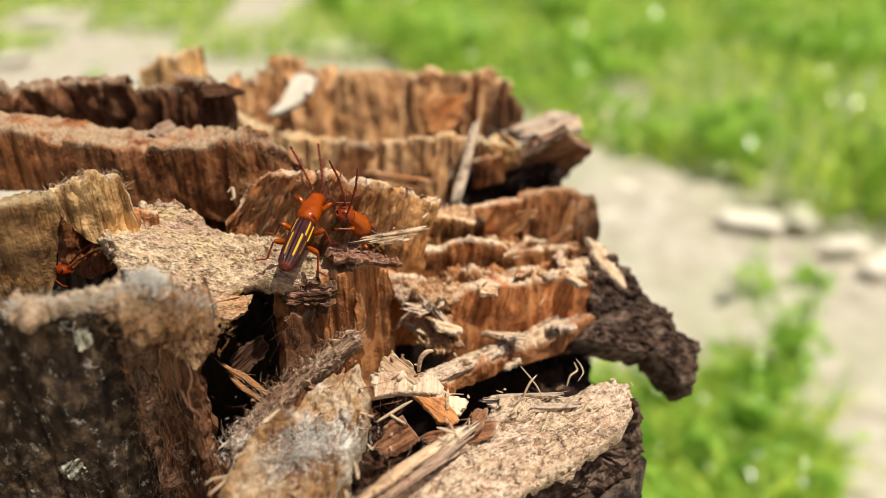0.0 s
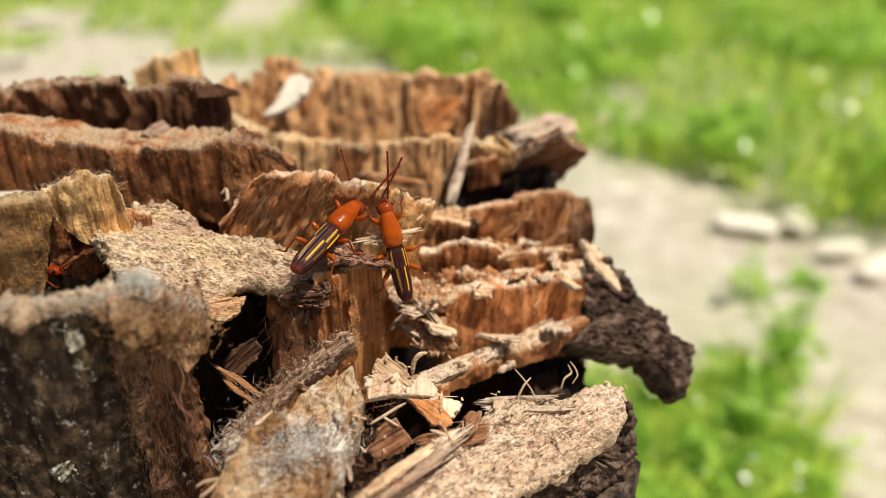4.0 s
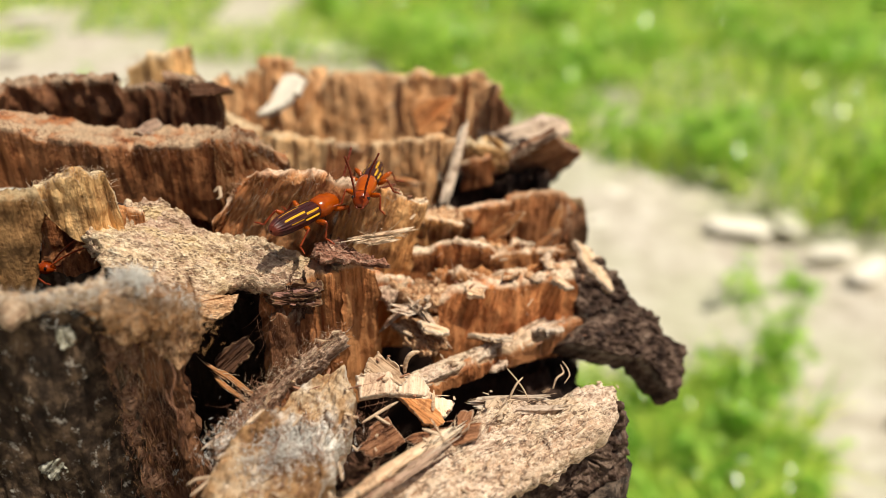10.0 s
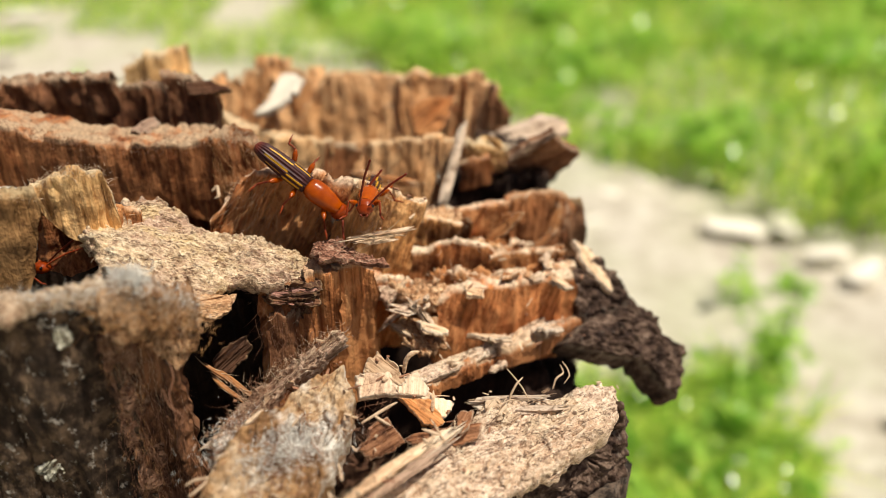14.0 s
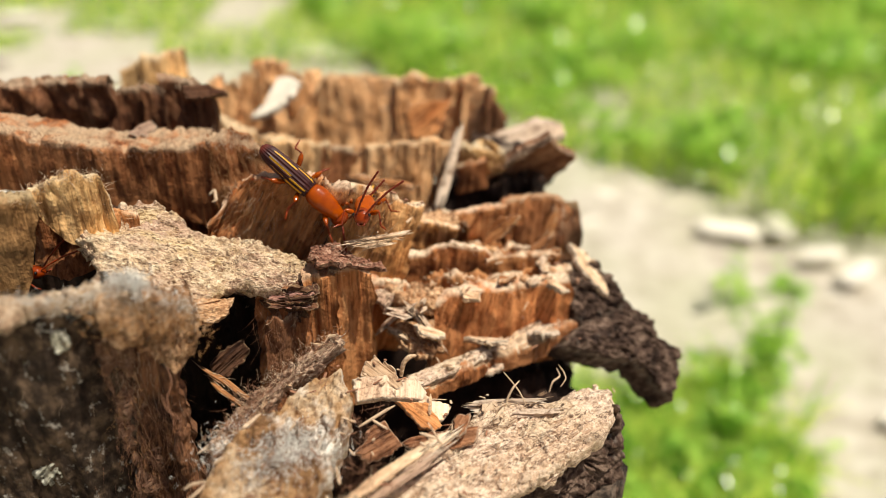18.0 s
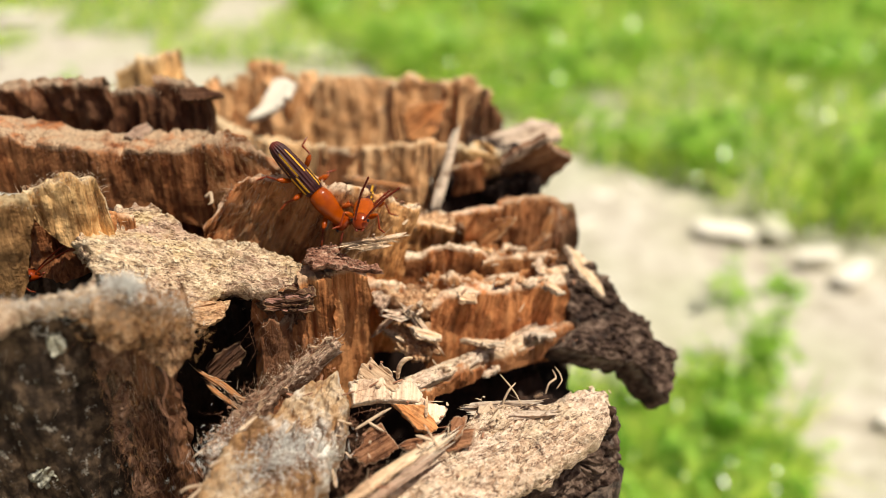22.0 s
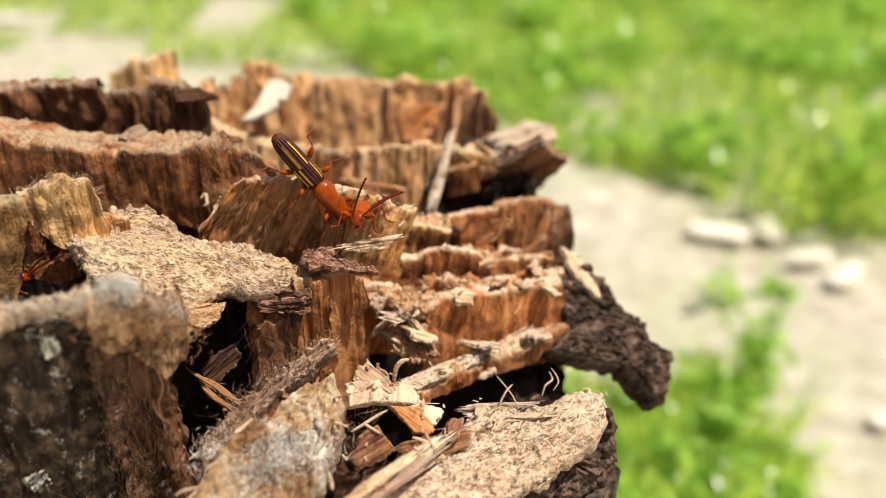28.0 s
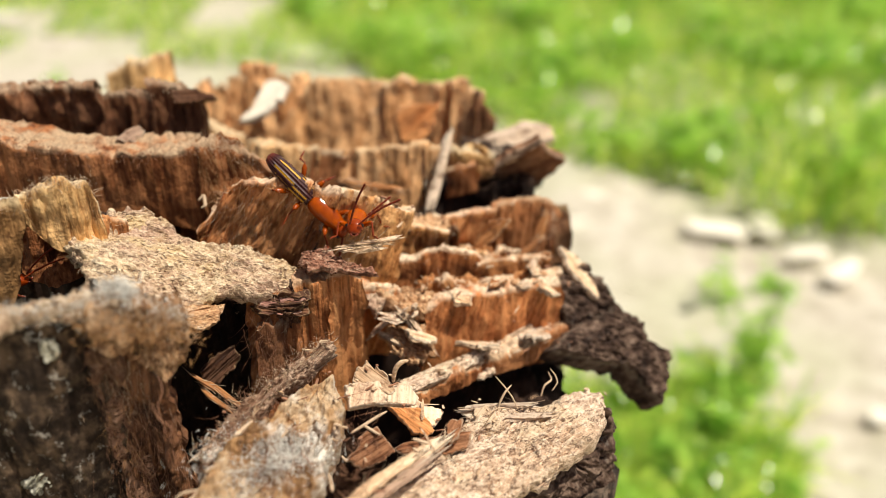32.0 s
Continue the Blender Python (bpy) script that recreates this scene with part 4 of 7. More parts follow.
ledge('torn_ring', [(-0.0015, 0.1303, 0.2832, 0.2675), (0.0022, 0.1310, 0.2852, 0.2664), (0.0067, 0.1319, 0.2861, 0.2653), (0.0126, 0.1333, 0.2850, 0.2653), (0.0186, 0.1352, 0.2848, 0.2653), (0.0278, 0.1385, 0.2849, 0.2664)], RISER, thick=0.0028, crumble=0.6, ragged=0.0008, relief=0.55, seed=31, under=-0.08)
slab('frayed_lump', pose(-0.0044, 0.1262, 0.2795, 18.2, 16, -42.4), [(-5.2, -3.4), (-4.9, 3.3), (0.2, 4.6), (5.9, 1.2), (4.8, -2.4), (-0.5, -3.3)], SLAB_ORANGE, thick=0.0016, rough=1.2, seed=32)
for i, (a, b) in enumerate((((-0.0117, 0.1269, 0.2800), (-0.0056, 0.1264, 0.2854)), ((-0.0061, 0.1264, 0.2854), (-0.0015, 0.1258, 0.2800)), ((-0.0042, 0.1258, 0.2844), (0.0010, 0.1264, 0.2755)), ((-0.0089, 0.1258, 0.2805), (-0.0028, 0.1253, 0.2772)), ((-0.0062, 0.1269, 0.2840), (-0.0089, 0.1258, 0.2851)))):
    stick('splinter', a, b, SLAB_PALE, width=0.0024, seed=330 + i, flat=0.3, frayed=0.3, hairy=False)
slab('frayed_lump', pose(-0.0047, 0.1326, 0.2858, 3.5, 0.1, -9.1), [(-6.1, 0.3), (-0.9, 3.6), (5.2, 2.0), (3.7, -3.0), (-1.9, -2.9)], SLAB_ORANGE, thick=0.003, rough=1.6, seed=33)
slab('leaning_flake', pose(-0.0100, 0.1342, 0.2856, 26.8, -25.7, 48.4), [(-3.4, 1.9), (1.6, 2.2), (4.3, 0.5), (1.8, -2.2), (-4.3, -2.5)], SLAB, thick=0.0015, rough=0.8, seed=285)
slab('plank', pose(0.0130, 0.1279, 0.2758, 27, 1, 35.2), [(-22.0, 1.6), (-12.7, 1.8), (-1.9, 1.2), (6.7, 1.7), (17.3, 1.8), (22.7, 0.9), (23.1, -2.0), (7.7, -2.4), (-3.7, -1.5), (-14.9, -1.5), (-22.1, -1.6)], SLAB_PALE, thick=0.0018, rough=1.0, seed=34)
ledge('torn_ring', [(-0.0045, 0.1135, 0.2755, 0.2717), (0.0017, 0.1183, 0.2753, 0.2711), (0.0108, 0.1243, 0.2752, 0.2711), (0.0204, 0.1301, 0.2748, 0.2701), (0.0317, 0.1374, 0.2748, 0.2692)], WOOD_RED, thick=0.0015, crumble=0.5, seed=341)
slab('leaning_flake', pose(0.0334, 0.1454, 0.2830, -16.2, 40.7, -41.7), [(-7.3, -0.9), (-4.5, 1.8), (0.1, 2.6), (4.7, 1.3), (6.5, -0.7), (2.6, -2.4), (-2.1, -2.8)], WOOD_PALE, thick=0.0012, rough=0.4, seed=36)

# bark at the rim
slab('bark_flap', pose(0.0430, 0.1346, 0.2701, 32.4, 25, 5.9), [(-18.2, -4.9), (-15.0, -0.4), (-9.4, 4.6), (-3.4, 8.7), (1.2, 8.8), (5.0, 7.7), (5.7, 4.3), (11.6, 2.9), (12.2, -1.4), (12.0, -6.1), (9.8, -9.4), (4.0, -5.5), (-3.4, -4.1), (-12.0, -5.0)], BARK_BROWN, thick=0.0062, rough=1.1, seed=37)
slab('bark_flap', pose(0.0357, 0.1430, 0.2784, 41.4, 34.5, 6.3), [(-10.4, 2.1), (-6.0, 5.5), (-0.5, 5.7), (3.1, 4.6), (6.1, 1.8), (9.8, 1.0), (6.1, -5.1), (-1.8, -10.1), (-6.5, -5.6)], BARK_BROWN, thick=0.004, rough=1.3, seed=38)

slab('frayed_lump', pose(-0.0537, 0.1289, 0.3045, 19.8, 8.8, 22.4), [(-4.5, -1.7), (-3.3, 1.4), (-0.7, 3.2), (1.9, 2.4), (4.1, 0.0), (3.4, -2.4), (-1.0, -3.0)], SLAB, thick=0.0022, rough=0.9, seed=402)
slab('frayed_lump', pose(-0.0583, 0.1183, 0.3043, 0.2, 30.5, -32.3), [(-2.6, -1.2), (-2.8, 0.6), (-1.0, 1.4), (1.9, 1.4), (3.6, -0.5), (0.8, -1.6)], SLAB, thick=0.002, rough=0.8, seed=403)

# front left block
ledge('bark_block', [(-0.077, 0.0932, 0.3057, 0.2538), (-0.0639, 0.095, 0.3051, 0.2482), (-0.0568, 0.0969, 0.3045, 0.2435), (-0.0505, 0.0997, 0.3045, 0.2377)], BARK_RIM, thick=0.003, crumble=0.5, seed=39)
ledge('bark_block', [(-0.0516, 0.0997, 0.3051, 0.2381), (-0.0469, 0.1009, 0.3037, 0.2376), (-0.0426, 0.1013, 0.3022, 0.2474), (-0.042, 0.1016, 0.3001, 0.2523)], WOOD_RIM, thick=0.003, crumble=1.2, seed=40)
slab('frayed_lump', pose(-0.0414, 0.1008, 0.2988, 29.0, -59.1, 83.9), [(2.5, 4.3), (4.1, 1.4), (4.4, -1.5), (2.0, -3.5), (-2.4, -3.3), (-6.5, -0.2), (-4.1, 2.9)], WARM_CRUST, thick=0.004, rough=1.4, seed=401)
RIM_PALE, RIM_WARM = [(-0.0653, 0.0942, 0.3077, 0.3037), (-0.0612, 0.0952, 0.3077, 0.3033), (-0.0571, 0.0962, 0.3071, 0.3032), (-0.0528, 0.0972, 0.307, 0.3029), (-0.0494, 0.098, 0.3078, 0.3021), (-0.0463, 0.0987, 0.3084, 0.3006)], [(-0.0506, 0.0973, 0.3067, 0.3005), (-0.0467, 0.0982, 0.3075, 0.297), (-0.0442, 0.0988, 0.3067, 0.2952), (-0.0423, 0.0992, 0.3058, 0.2937), (-0.0406, 0.0996, 0.3054, 0.2929), (-0.0386, 0.1001, 0.3047, 0.2941), (-0.0377, 0.1004, 0.3023, 0.2972)]
ledge('frayed_rim', [(x, y + 0.0006, z, b + 0.0012) for x, y, z, b in RIM_PALE], SLAB_TAN, thick=0.0018, crumble=1.2, ragged=0.0008, relief=1.9, seed=404)
ledge('frayed_rim', RIM_WARM, WARM_CRUST, thick=0.0030, crumble=1.2, ragged=0.0010, relief=2.2, seed=405)
ledge('frayed_strip', [(-0.0523, 0.0986, 0.3, 0.2609), (-0.0502, 0.0991, 0.2997, 0.2603), (-0.0478, 0.0996, 0.2993, 0.2597)], CRUST, thick=0.0012, crumble=1.4, ragged=0.0006, relief=1.2, seed=407)
ledge('frayed_strip', [(-0.0447, 0.1004, 0.2939, 0.2587), (-0.0433, 0.1008, 0.2936, 0.2583), (-0.042, 0.101, 0.2934, 0.258)], WOOD_RIM, thick=0.0012, crumble=1.4, ragged=0.0006, relief=1.2, seed=408)
slab('bark_flap', pose(0.0270, 0.1055, 0.2647, 80.7, 5.6, 30.8), [(-19.0, 1.0), (-9.6, 1.1), (3.0, 3.6), (6.7, 6.7), (7.8, 10.0), (9.9, 2.2), (10.1, -6.8), (8.7, -14.1), (-17.6, -3.7)], BARK_BROWN, thick=0.003, rough=1.1, seed=406)
slab('lichen_patch', pose(-0.0639, 0.0957, 0.2736, 93.8, -44.3, 8.9), [(-1.6, 1.7), (1.0, 1.4), (3.3, 0.2), (1.5, -1.5), (-1.2, -1.5), (-2.9, -0.3)], LICHEN_PALE, thick=0.0012, rough=0.9, seed=410, fine=0.5)
slab('lichen_patch', pose(-0.0568, 0.0959, 0.2995, 100.8, -73.6, 2.6), [(0.8, 0.7), (1.7, -0.3), (-0.1, -0.8), (-1.5, -0.1), (-0.9, 0.5)], LICHEN_PALE, thick=0.0012, rough=0.9, seed=411, fine=0.5)
slab('lichen_patch', pose(-0.0592, 0.0962, 0.2841, 102.7, -77.4, -0.4), [(0.8, 0.4), (1.6, -0.2), (-0.8, -0.4), (-1.6, 0.2)], LICHEN_PALE, thick=0.0012, rough=0.9, seed=412, fine=0.5)
slab('lichen_patch', pose(-0.0645, 0.0951, 0.2834, 101.5, -74.4, 1.2), [(0.7, 0.5), (1.2, -0.3), (-0.7, -0.5), (-1.2, 0.3)], LICHEN_PALE, thick=0.0012, rough=0.9, seed=413, fine=0.5)
slab('lichen_patch', pose(-0.0574, 0.0971, 0.2725, 103.9, -80.1, -2.4), [(0.7, 1.1), (1.2, -0.7), (-0.7, -1.1), (-1.2, 0.7)], LICHEN_PALE, thick=0.0012, rough=0.9, seed=414, fine=0.5)

# front, loose and leaning pieces
slab('frayed_stick', pose(-0.0273, 0.1053, 0.2832, 20.6, -18.5, 44.2), [(-15.1, 0.6), (-7.1, 2.2), (1.7, 2.3), (8.8, 1.6), (13.0, 0.3), (12.8, -1.7), (7.4, -1.4), (-0.0, -1.1), (-7.5, -1.2), (-14.0, -1.8)], RIDGE, thick=0.003, rough=1.7, seed=44)
stick('frayed_stick', (-0.0358, 0.0976, 0.2799), (-0.0185, 0.1138, 0.2874), WOOD_GREY, width=0.0009, seed=445, frayed=1)
ledge('torn_ring', [(-0.036, 0.096, 0.2784, 0.2698), (-0.0301, 0.1024, 0.2817, 0.271), (-0.024, 0.1079, 0.2844, 0.2723), (-0.0188, 0.1124, 0.2863, 0.2723)], WOOD_RED, thick=0.002, crumble=1.0, seed=446)
slab('bark_slab', pose(-0.0414, 0.1209, 0.2993, 10.6, 16.4, 6.7), [(-20.8, -0.4), (-16.3, 11.3), (-9.2, 10.8), (-0.7, 8.8), (6.6, 8.5), (15.3, 5.4), (20.4, 0.7), (17.4, -1.9), (11.1, -4.0), (5.3, -4.8), (1.1, -8.4), (-4.1, -10.4), (-10.5, -9.3), (-15.7, -6.3)], SLAB, thick=0.0025, rough=1.3, seed=41, loose='thing')
slab('wood_chip', pose(-0.0392, 0.1119, 0.2951, 52.8, 11.0, 36.3), [(-4.1, 2.7), (0.5, 1.8), (4.9, 1.3), (3.7, -1.0), (0.0, -2.5), (-4.2, -0.7)], SLAB_ORANGE, thick=0.002, rough=0.4, seed=42, loose='thing')
# flake inside the hollow; its dark colour stands in for the shade there
slab('leaning_flake', pose(-0.0389, 0.1159, 0.2809, 46.5, -29.1, 36.4), [(-3.2, 1.9), (-0.9, 2.3), (4.7, 1.0), (4.3, -1.2), (0.3, -2.3), (-5.3, -1.7)], DARK_X, thick=0.0012, rough=0.9, seed=43)
stick('splinter', (-0.0412, 0.1120, 0.2812), (-0.0352, 0.1098, 0.2778), WOOD_X, width=0.0011, seed=431, flat=0.5)
stick('splinter', (-0.0404, 0.1110, 0.2795), (-0.0362, 0.1090, 0.2772), WOOD_X, width=0.0009, seed=433, flat=0.5)
ledge('splintered_column', [(-0.0318, 0.1172, 0.2896, 0.270), (-0.0289, 0.1175, 0.2890, 0.270), (-0.0262, 0.1182, 0.2880, 0.270)], UMBER, thick=0.002, crumble=0.6, ragged=0.0014, relief=1.0, seed=432)
slab('lichen_lump', pose(-0.0234, 0.0922, 0.2823, 12.3, -13.2, 65.6), [(-10.0, 9.2), (-4.5, 9.5), (4.0, 6.8), (13.1, 3.8), (17.8, 1.0), (13.3, -3.7), (7.3, -5.9), (0.4, -6.3), (-7.3, -8.0), (-14.1, -9.2), (-19.8, 2.7)], LICHEN, thick=0.008, rough=1.3, seed=45)
slab('wood_chip', pose(-0.0056, 0.1052, 0.2822, 17.7, 22.3, 5.4) @ Matrix.Translation((-0.0034, 0.0004, 0)), [(-6.8, 0.0), (-5.1, 0.9), (0.0, 2.1), (4.7, 3.8), (7.2, 1.0), (6.0, -0.6), (0.2, -2.0), (-5.4, -4.1)], WOOD_PALE_Y, thick=0.0013, rough=0.15, seed=47, loose='thing')
slab('wood_chip', pose(-0.0056, 0.1052, 0.2816, 17.7, 26.3, 5.4) @ Matrix.Translation((0.0054, -0.0004, 0)), [(-3.4, 2.6), (-1.6, 1.8), (3.0, 1.3), (2.8, -0.5), (0.9, -2.7), (-1.8, -0.9), (-3.2, 0.2)], WOOD_PALE_Y, thick=0.0011, rough=0.15, seed=471, loose='thing')
slab('wood_chip', pose(-0.0100, 0.1073, 0.2848, 15.7, 11.7, -38.5), [(-3.1, -2.7), (-4.4, 2.5), (0.2, 1.9), (3.7, 1.1), (3.5, -0.4), (0.1, -2.4)], WOOD_PALE, thick=0.0014, rough=0.6, seed=48, loose='thing')
slab('broken_wedge', pose(0.0139, 0.1007, 0.2758, 8.7, 3.8, 34.2), [(-30.5, 1.6), (-23.3, 3.6), (-15.3, 5.8), (-9.2, 7.8), (-2.7, 8.4), (6.6, 6.8), (14.9, 5.0), (21.5, 4.1), (24.4, 2.3), (22.8, -0.8), (18.4, -4.4), (12.5, -6.5), (6.0, -6.9), (-1.1, -7.5), (-8.1, -7.1), (-13.6, -7.5), (-23.3, -4.6)], SLAB_PALE, thick=0.003, rough=1.2, seed=51)
stick('splinter', (-0.0157, 0.0814, 0.2806), (0.0003, 0.0951, 0.2817), WOOD_PALE, width=0.0015, seed=52, flat=0.6, frayed=1.5)
stick('splinter', (-0.0139, 0.0812, 0.2802), (-0.0016, 0.0919, 0.2811), WOOD_GREY, width=0.0014, seed=521, flat=0.6, frayed=1.5)
stick('splinter', (-0.017, 0.0805, 0.281), (-0.0047, 0.0916, 0.2815), WOOD_PALE, width=0.0013, seed=522, flat=0.6, frayed=1.5)
slab('leaning_flake', pose(0.0004, 0.0977, 0.2791, 35.0, -6.5, 5.9), [(-6.8, 0.4), (-5.3, 1.1), (3.3, 1.6), (6.4, 1.2), (5.2, -1.4), (1.3, -1.8), (-4.2, -1.2)], BROWN_X, thick=0.0011, rough=0.35, seed=53)
slab('wood_chip', pose(-0.0026, 0.1016, 0.2799, 21.1, 27.0, -24.0), [(-5.3, -0.6), (-1.1, 2.5), (3.5, 0.8), (2.3, -0.9), (0.5, -1.8)], ORANGE_X, thick=0.0009, rough=0.4, seed=54, loose='thing')
slab('leaning_flake', pose(-0.0101, 0.0963, 0.2793, 40.2, -13.1, 32.3), [(-4.3, 1.0), (0.8, 2.7), (2.6, 2.5), (2.9, -2.3), (0.9, -2.3), (-2.9, -1.6)], BROWN_X, thick=0.0012, rough=0.5, seed=541)
stick('splinter', (0.0073, 0.1058, 0.2774), (0.0227, 0.1084, 0.2754), WOOD_PALEGREY, width=0.0014, seed=55)
stick('splinter', (0.0053, 0.1064, 0.2785), (0.0177, 0.1097, 0.2765), WOOD_PALEGREY, width=0.0012, seed=56)

# fine torn fibres along the tops, one mesh for each kind of wood
for mat, nm in ((FIBRE, "pale_fibre_fuzz"), (FIBRE_RED, "brown_fibre_fuzz"), (MOULD, "mouldy_rim_fuzz")):
    roots, ways = [], []
    for stations, seed, material, thick, dense in FUZZ:
        if material is not mat:
            continue
        rs = np.random.RandomState(seed)
        u, p, length = path_at(stations, 300)
        k = rs.randint(0, 300, int(length * 3500 * dense))
        roots.append(np.stack([p[k, 0], p[k, 1] + rs.uniform(0, thick, len(k)), p[k, 2] - rs.uniform(0.0006, 0.002, len(k))], 1))
        ways.append(np.stack([rs.normal(size=len(k)) * 0.8, rs.normal(size=len(k)) * 0.6 - 0.2, rs.uniform(0.1, 1, len(k))], 1))
    roots, ways = np.concatenate(roots), np.concatenate(ways)
    rs = np.random.RandomState(5)
    lengths = 0.0007 + 0.0022 * rs.rand(len(roots)) ** 3
    base = np.array(STUMP_AT)
    ob = part(nm, hair_mesh(nm, roots - base, ways, lengths, rs.uniform(0.00004, 0.00010, len(roots)), mat, 0.45, 6), stump, STUMP_AT)
    ob["kind"] = "stuff"

# frayed fibres along the loose sticks, and strands hanging on the front block
roots, ways, lens = [], [], []
rs = np.random.RandomState(8)
for a, b, width, seed in STICKS:
    d = np.array(b - a)
    n = int(np.linalg.norm(d) * 3200)
    t = rs.rand(n, 1)
    roots.append(np.array(a) + d * t + rs.normal(size=(n, 3)) * width * 0.26)
    ways.append(d / np.linalg.norm(d) * np.sign(rs.rand(n, 1) - 0.35) + rs.normal(size=(n, 3)) * 0.28)
    lens.append(0.001 + 0.004 * rs.rand(n) ** 2)
roots, ways, lens = np.concatenate(roots), np.concatenate(ways), np.concatenate(lens)
base = np.array(STUMP_AT)
ob = part("frayed_fibre_fuzz", hair_mesh("frayed_fibre_fuzz", roots - base, ways, lens, rs.uniform(0.00005, 0.00014, len(roots)), FIBRE, 0.25, 9), stump, STUMP_AT)
ob["kind"] = "stuff"


def strands(name, stations, count, material, seed, low=0.0, high=1.0, out=0.0006, long=0.006, lean=0.0):
    """Thin strands lying on the front of a row, mostly along the grain."""
    rs = np.random.RandomState(seed)
    u, p, length = path_at(stations, 300)
    k = rs.randint(0, 300, count)
    z = p[k, 3] + (p[k, 2] - p[k, 3]) * rs.uniform(low, high, count)
    roots = np.stack([p[k, 0], p[k, 1] - out * rs.rand(count) - 0.0004, z], 1)
    ways = np.stack([rs.normal(size=count) * 0.22 - lean, -0.15 * rs.rand(count), -1 + 0.5 * rs.rand(count)], 1)
    ob = part(name, hair_mesh(name, roots - base, ways, long * (0.3 + rs.rand(count)), rs.uniform(0.00002, 0.00006, count), material, 0.4, seed), stump, STUMP_AT)
    ob["kind"] = "stuff"


def bristles(name, stations, count, material, seed, spread=0.0011, long=0.0014):
    """Short fibres standing off a torn ridge on all sides."""
    rs = np.random.RandomState(seed)
    u, p, length = path_at(stations, 300)
    k = rs.randint(0, 300, count)
    roots = np.stack([p[k, 0], p[k, 1], p[k, 2]], 1) + rs.normal(size=(count, 3)) * spread
    ob = part(name, hair_mesh(name, roots - base, rs.normal(size=(count, 3)) + np.array((0, -0.3, 0.5)), long * (0.25 + rs.rand(count) ** 2), rs.uniform(0.00003, 0.00008, count), material, 0.5, seed), stump, STUMP_AT)
    ob["kind"] = "stuff"


WALL_BEHIND = [(-0.0409, 0.1362, 0.3032, 0.288), (-0.0388, 0.136, 0.3078, 0.288), (-0.0347, 0.1358, 0.3092, 0.288), (-0.0294, 0.1356, 0.3090, 0.287), (-0.023, 0.1352, 0.3086, 0.287), (-0.0172, 0.135, 0.3076, 0.287), (-0.0136, 0.135, 0.3062, 0.286), (-0.0094, 0.1355, 0.3046, 0.286)]
strands('hanging_fibre_fuzz', [(-0.0318, 0.1168, 0.2896, 0.270), (-0.0289, 0.1171, 0.2890, 0.270), (-0.0262, 0.1178, 0.2880, 0.270)], 90, FIBRE_RED, 303, 0.1, 1.0, 0.0010, 0.005, 0.1)
strands('hanging_fibre_fuzz', WALL_BEHIND, 280, FIBRE_ORANGE, 301, 0.45, 1.0, 0.0012, 0.005, 0.45)
strands('hanging_fibre_fuzz', WALL_BEHIND, 100, FIBRE, 302, 0.5, 1.0, 0.0016, 0.0035, 0.45)
strands('hanging_fibre_fuzz', WALL_BEHIND, 140, FIBRE_RED, 303, 0.3, 0.95, 0.0012, 0.006, 0.45)
strands('hanging_fibre_fuzz', [(-0.0461, 0.1462, 0.3118, 0.2935), (-0.0421, 0.1465, 0.3121, 0.297), (-0.039, 0.147, 0.3112, 0.299), (-0.0354, 0.1474, 0.3083, 0.299)], 200, FIBRE_ORANGE, 304, 0.3, 1.0, 0.003, 0.003, -0.4)
strands('hanging_fibre_fuzz', [(-0.0339, 0.1196, 0.2934, 0.2636), (-0.0291, 0.1198, 0.294, 0.2632), (-0.0241, 0.1209, 0.2945, 0.262)], 160, FIBRE_RED, 77, 0.1, 0.95, 0.002)
strands('hanging_fibre_fuzz', [(-0.077, 0.0932, 0.3057, 0.2538), (-0.0639, 0.095, 0.3051, 0.2482), (-0.0568, 0.0969, 0.3045, 0.2435), (-0.0505, 0.0997, 0.3045, 0.2377)], 14, FIBRE_RED, 14, 0.3, 0.99)
strands('hanging_fibre_fuzz', [(-0.077, 0.0932, 0.3057, 0.2538), (-0.0639, 0.095, 0.3051, 0.2482), (-0.0568, 0.0969, 0.3045, 0.2435), (-0.0505, 0.0997, 0.3045, 0.2377)], 7, FIBRE, 15, 0.72, 1.0, long=0.004)
strands('hanging_fibre_fuzz', [(-0.0516, 0.0997, 0.3051, 0.2381), (-0.0469, 0.1009, 0.3037, 0.2376), (-0.0426, 0.1013, 0.3022, 0.2474), (-0.042, 0.1016, 0.3001, 0.2523)], 260, FIBRE_RED, 260, 0.3, 0.99)
strands('hanging_fibre_fuzz', [(-0.0516, 0.0997, 0.3051, 0.2381), (-0.0469, 0.1009, 0.3037, 0.2376), (-0.0426, 0.1013, 0.3022, 0.2474), (-0.042, 0.1016, 0.3001, 0.2523)], 130, FIBRE, 261, 0.72, 1.0, long=0.004)
bristles('ridge_fuzz', [(-0.0371, 0.0955, 0.2795, 0.2695), (-0.0326, 0.1011, 0.282, 0.272), (-0.0272, 0.1067, 0.2846, 0.2746), (-0.0223, 0.1109, 0.2866, 0.2766), (-0.0181, 0.1138, 0.2877, 0.2777)], 700, FIBRE, 91)
bristles('ridge_fuzz', [(-0.0371, 0.0955, 0.2795, 0.2695), (-0.0326, 0.1011, 0.282, 0.272), (-0.0272, 0.1067, 0.2846, 0.2746), (-0.0223, 0.1109, 0.2866, 0.2766), (-0.0181, 0.1138, 0.2877, 0.2777)], 700, FIBRE_RED, 92)
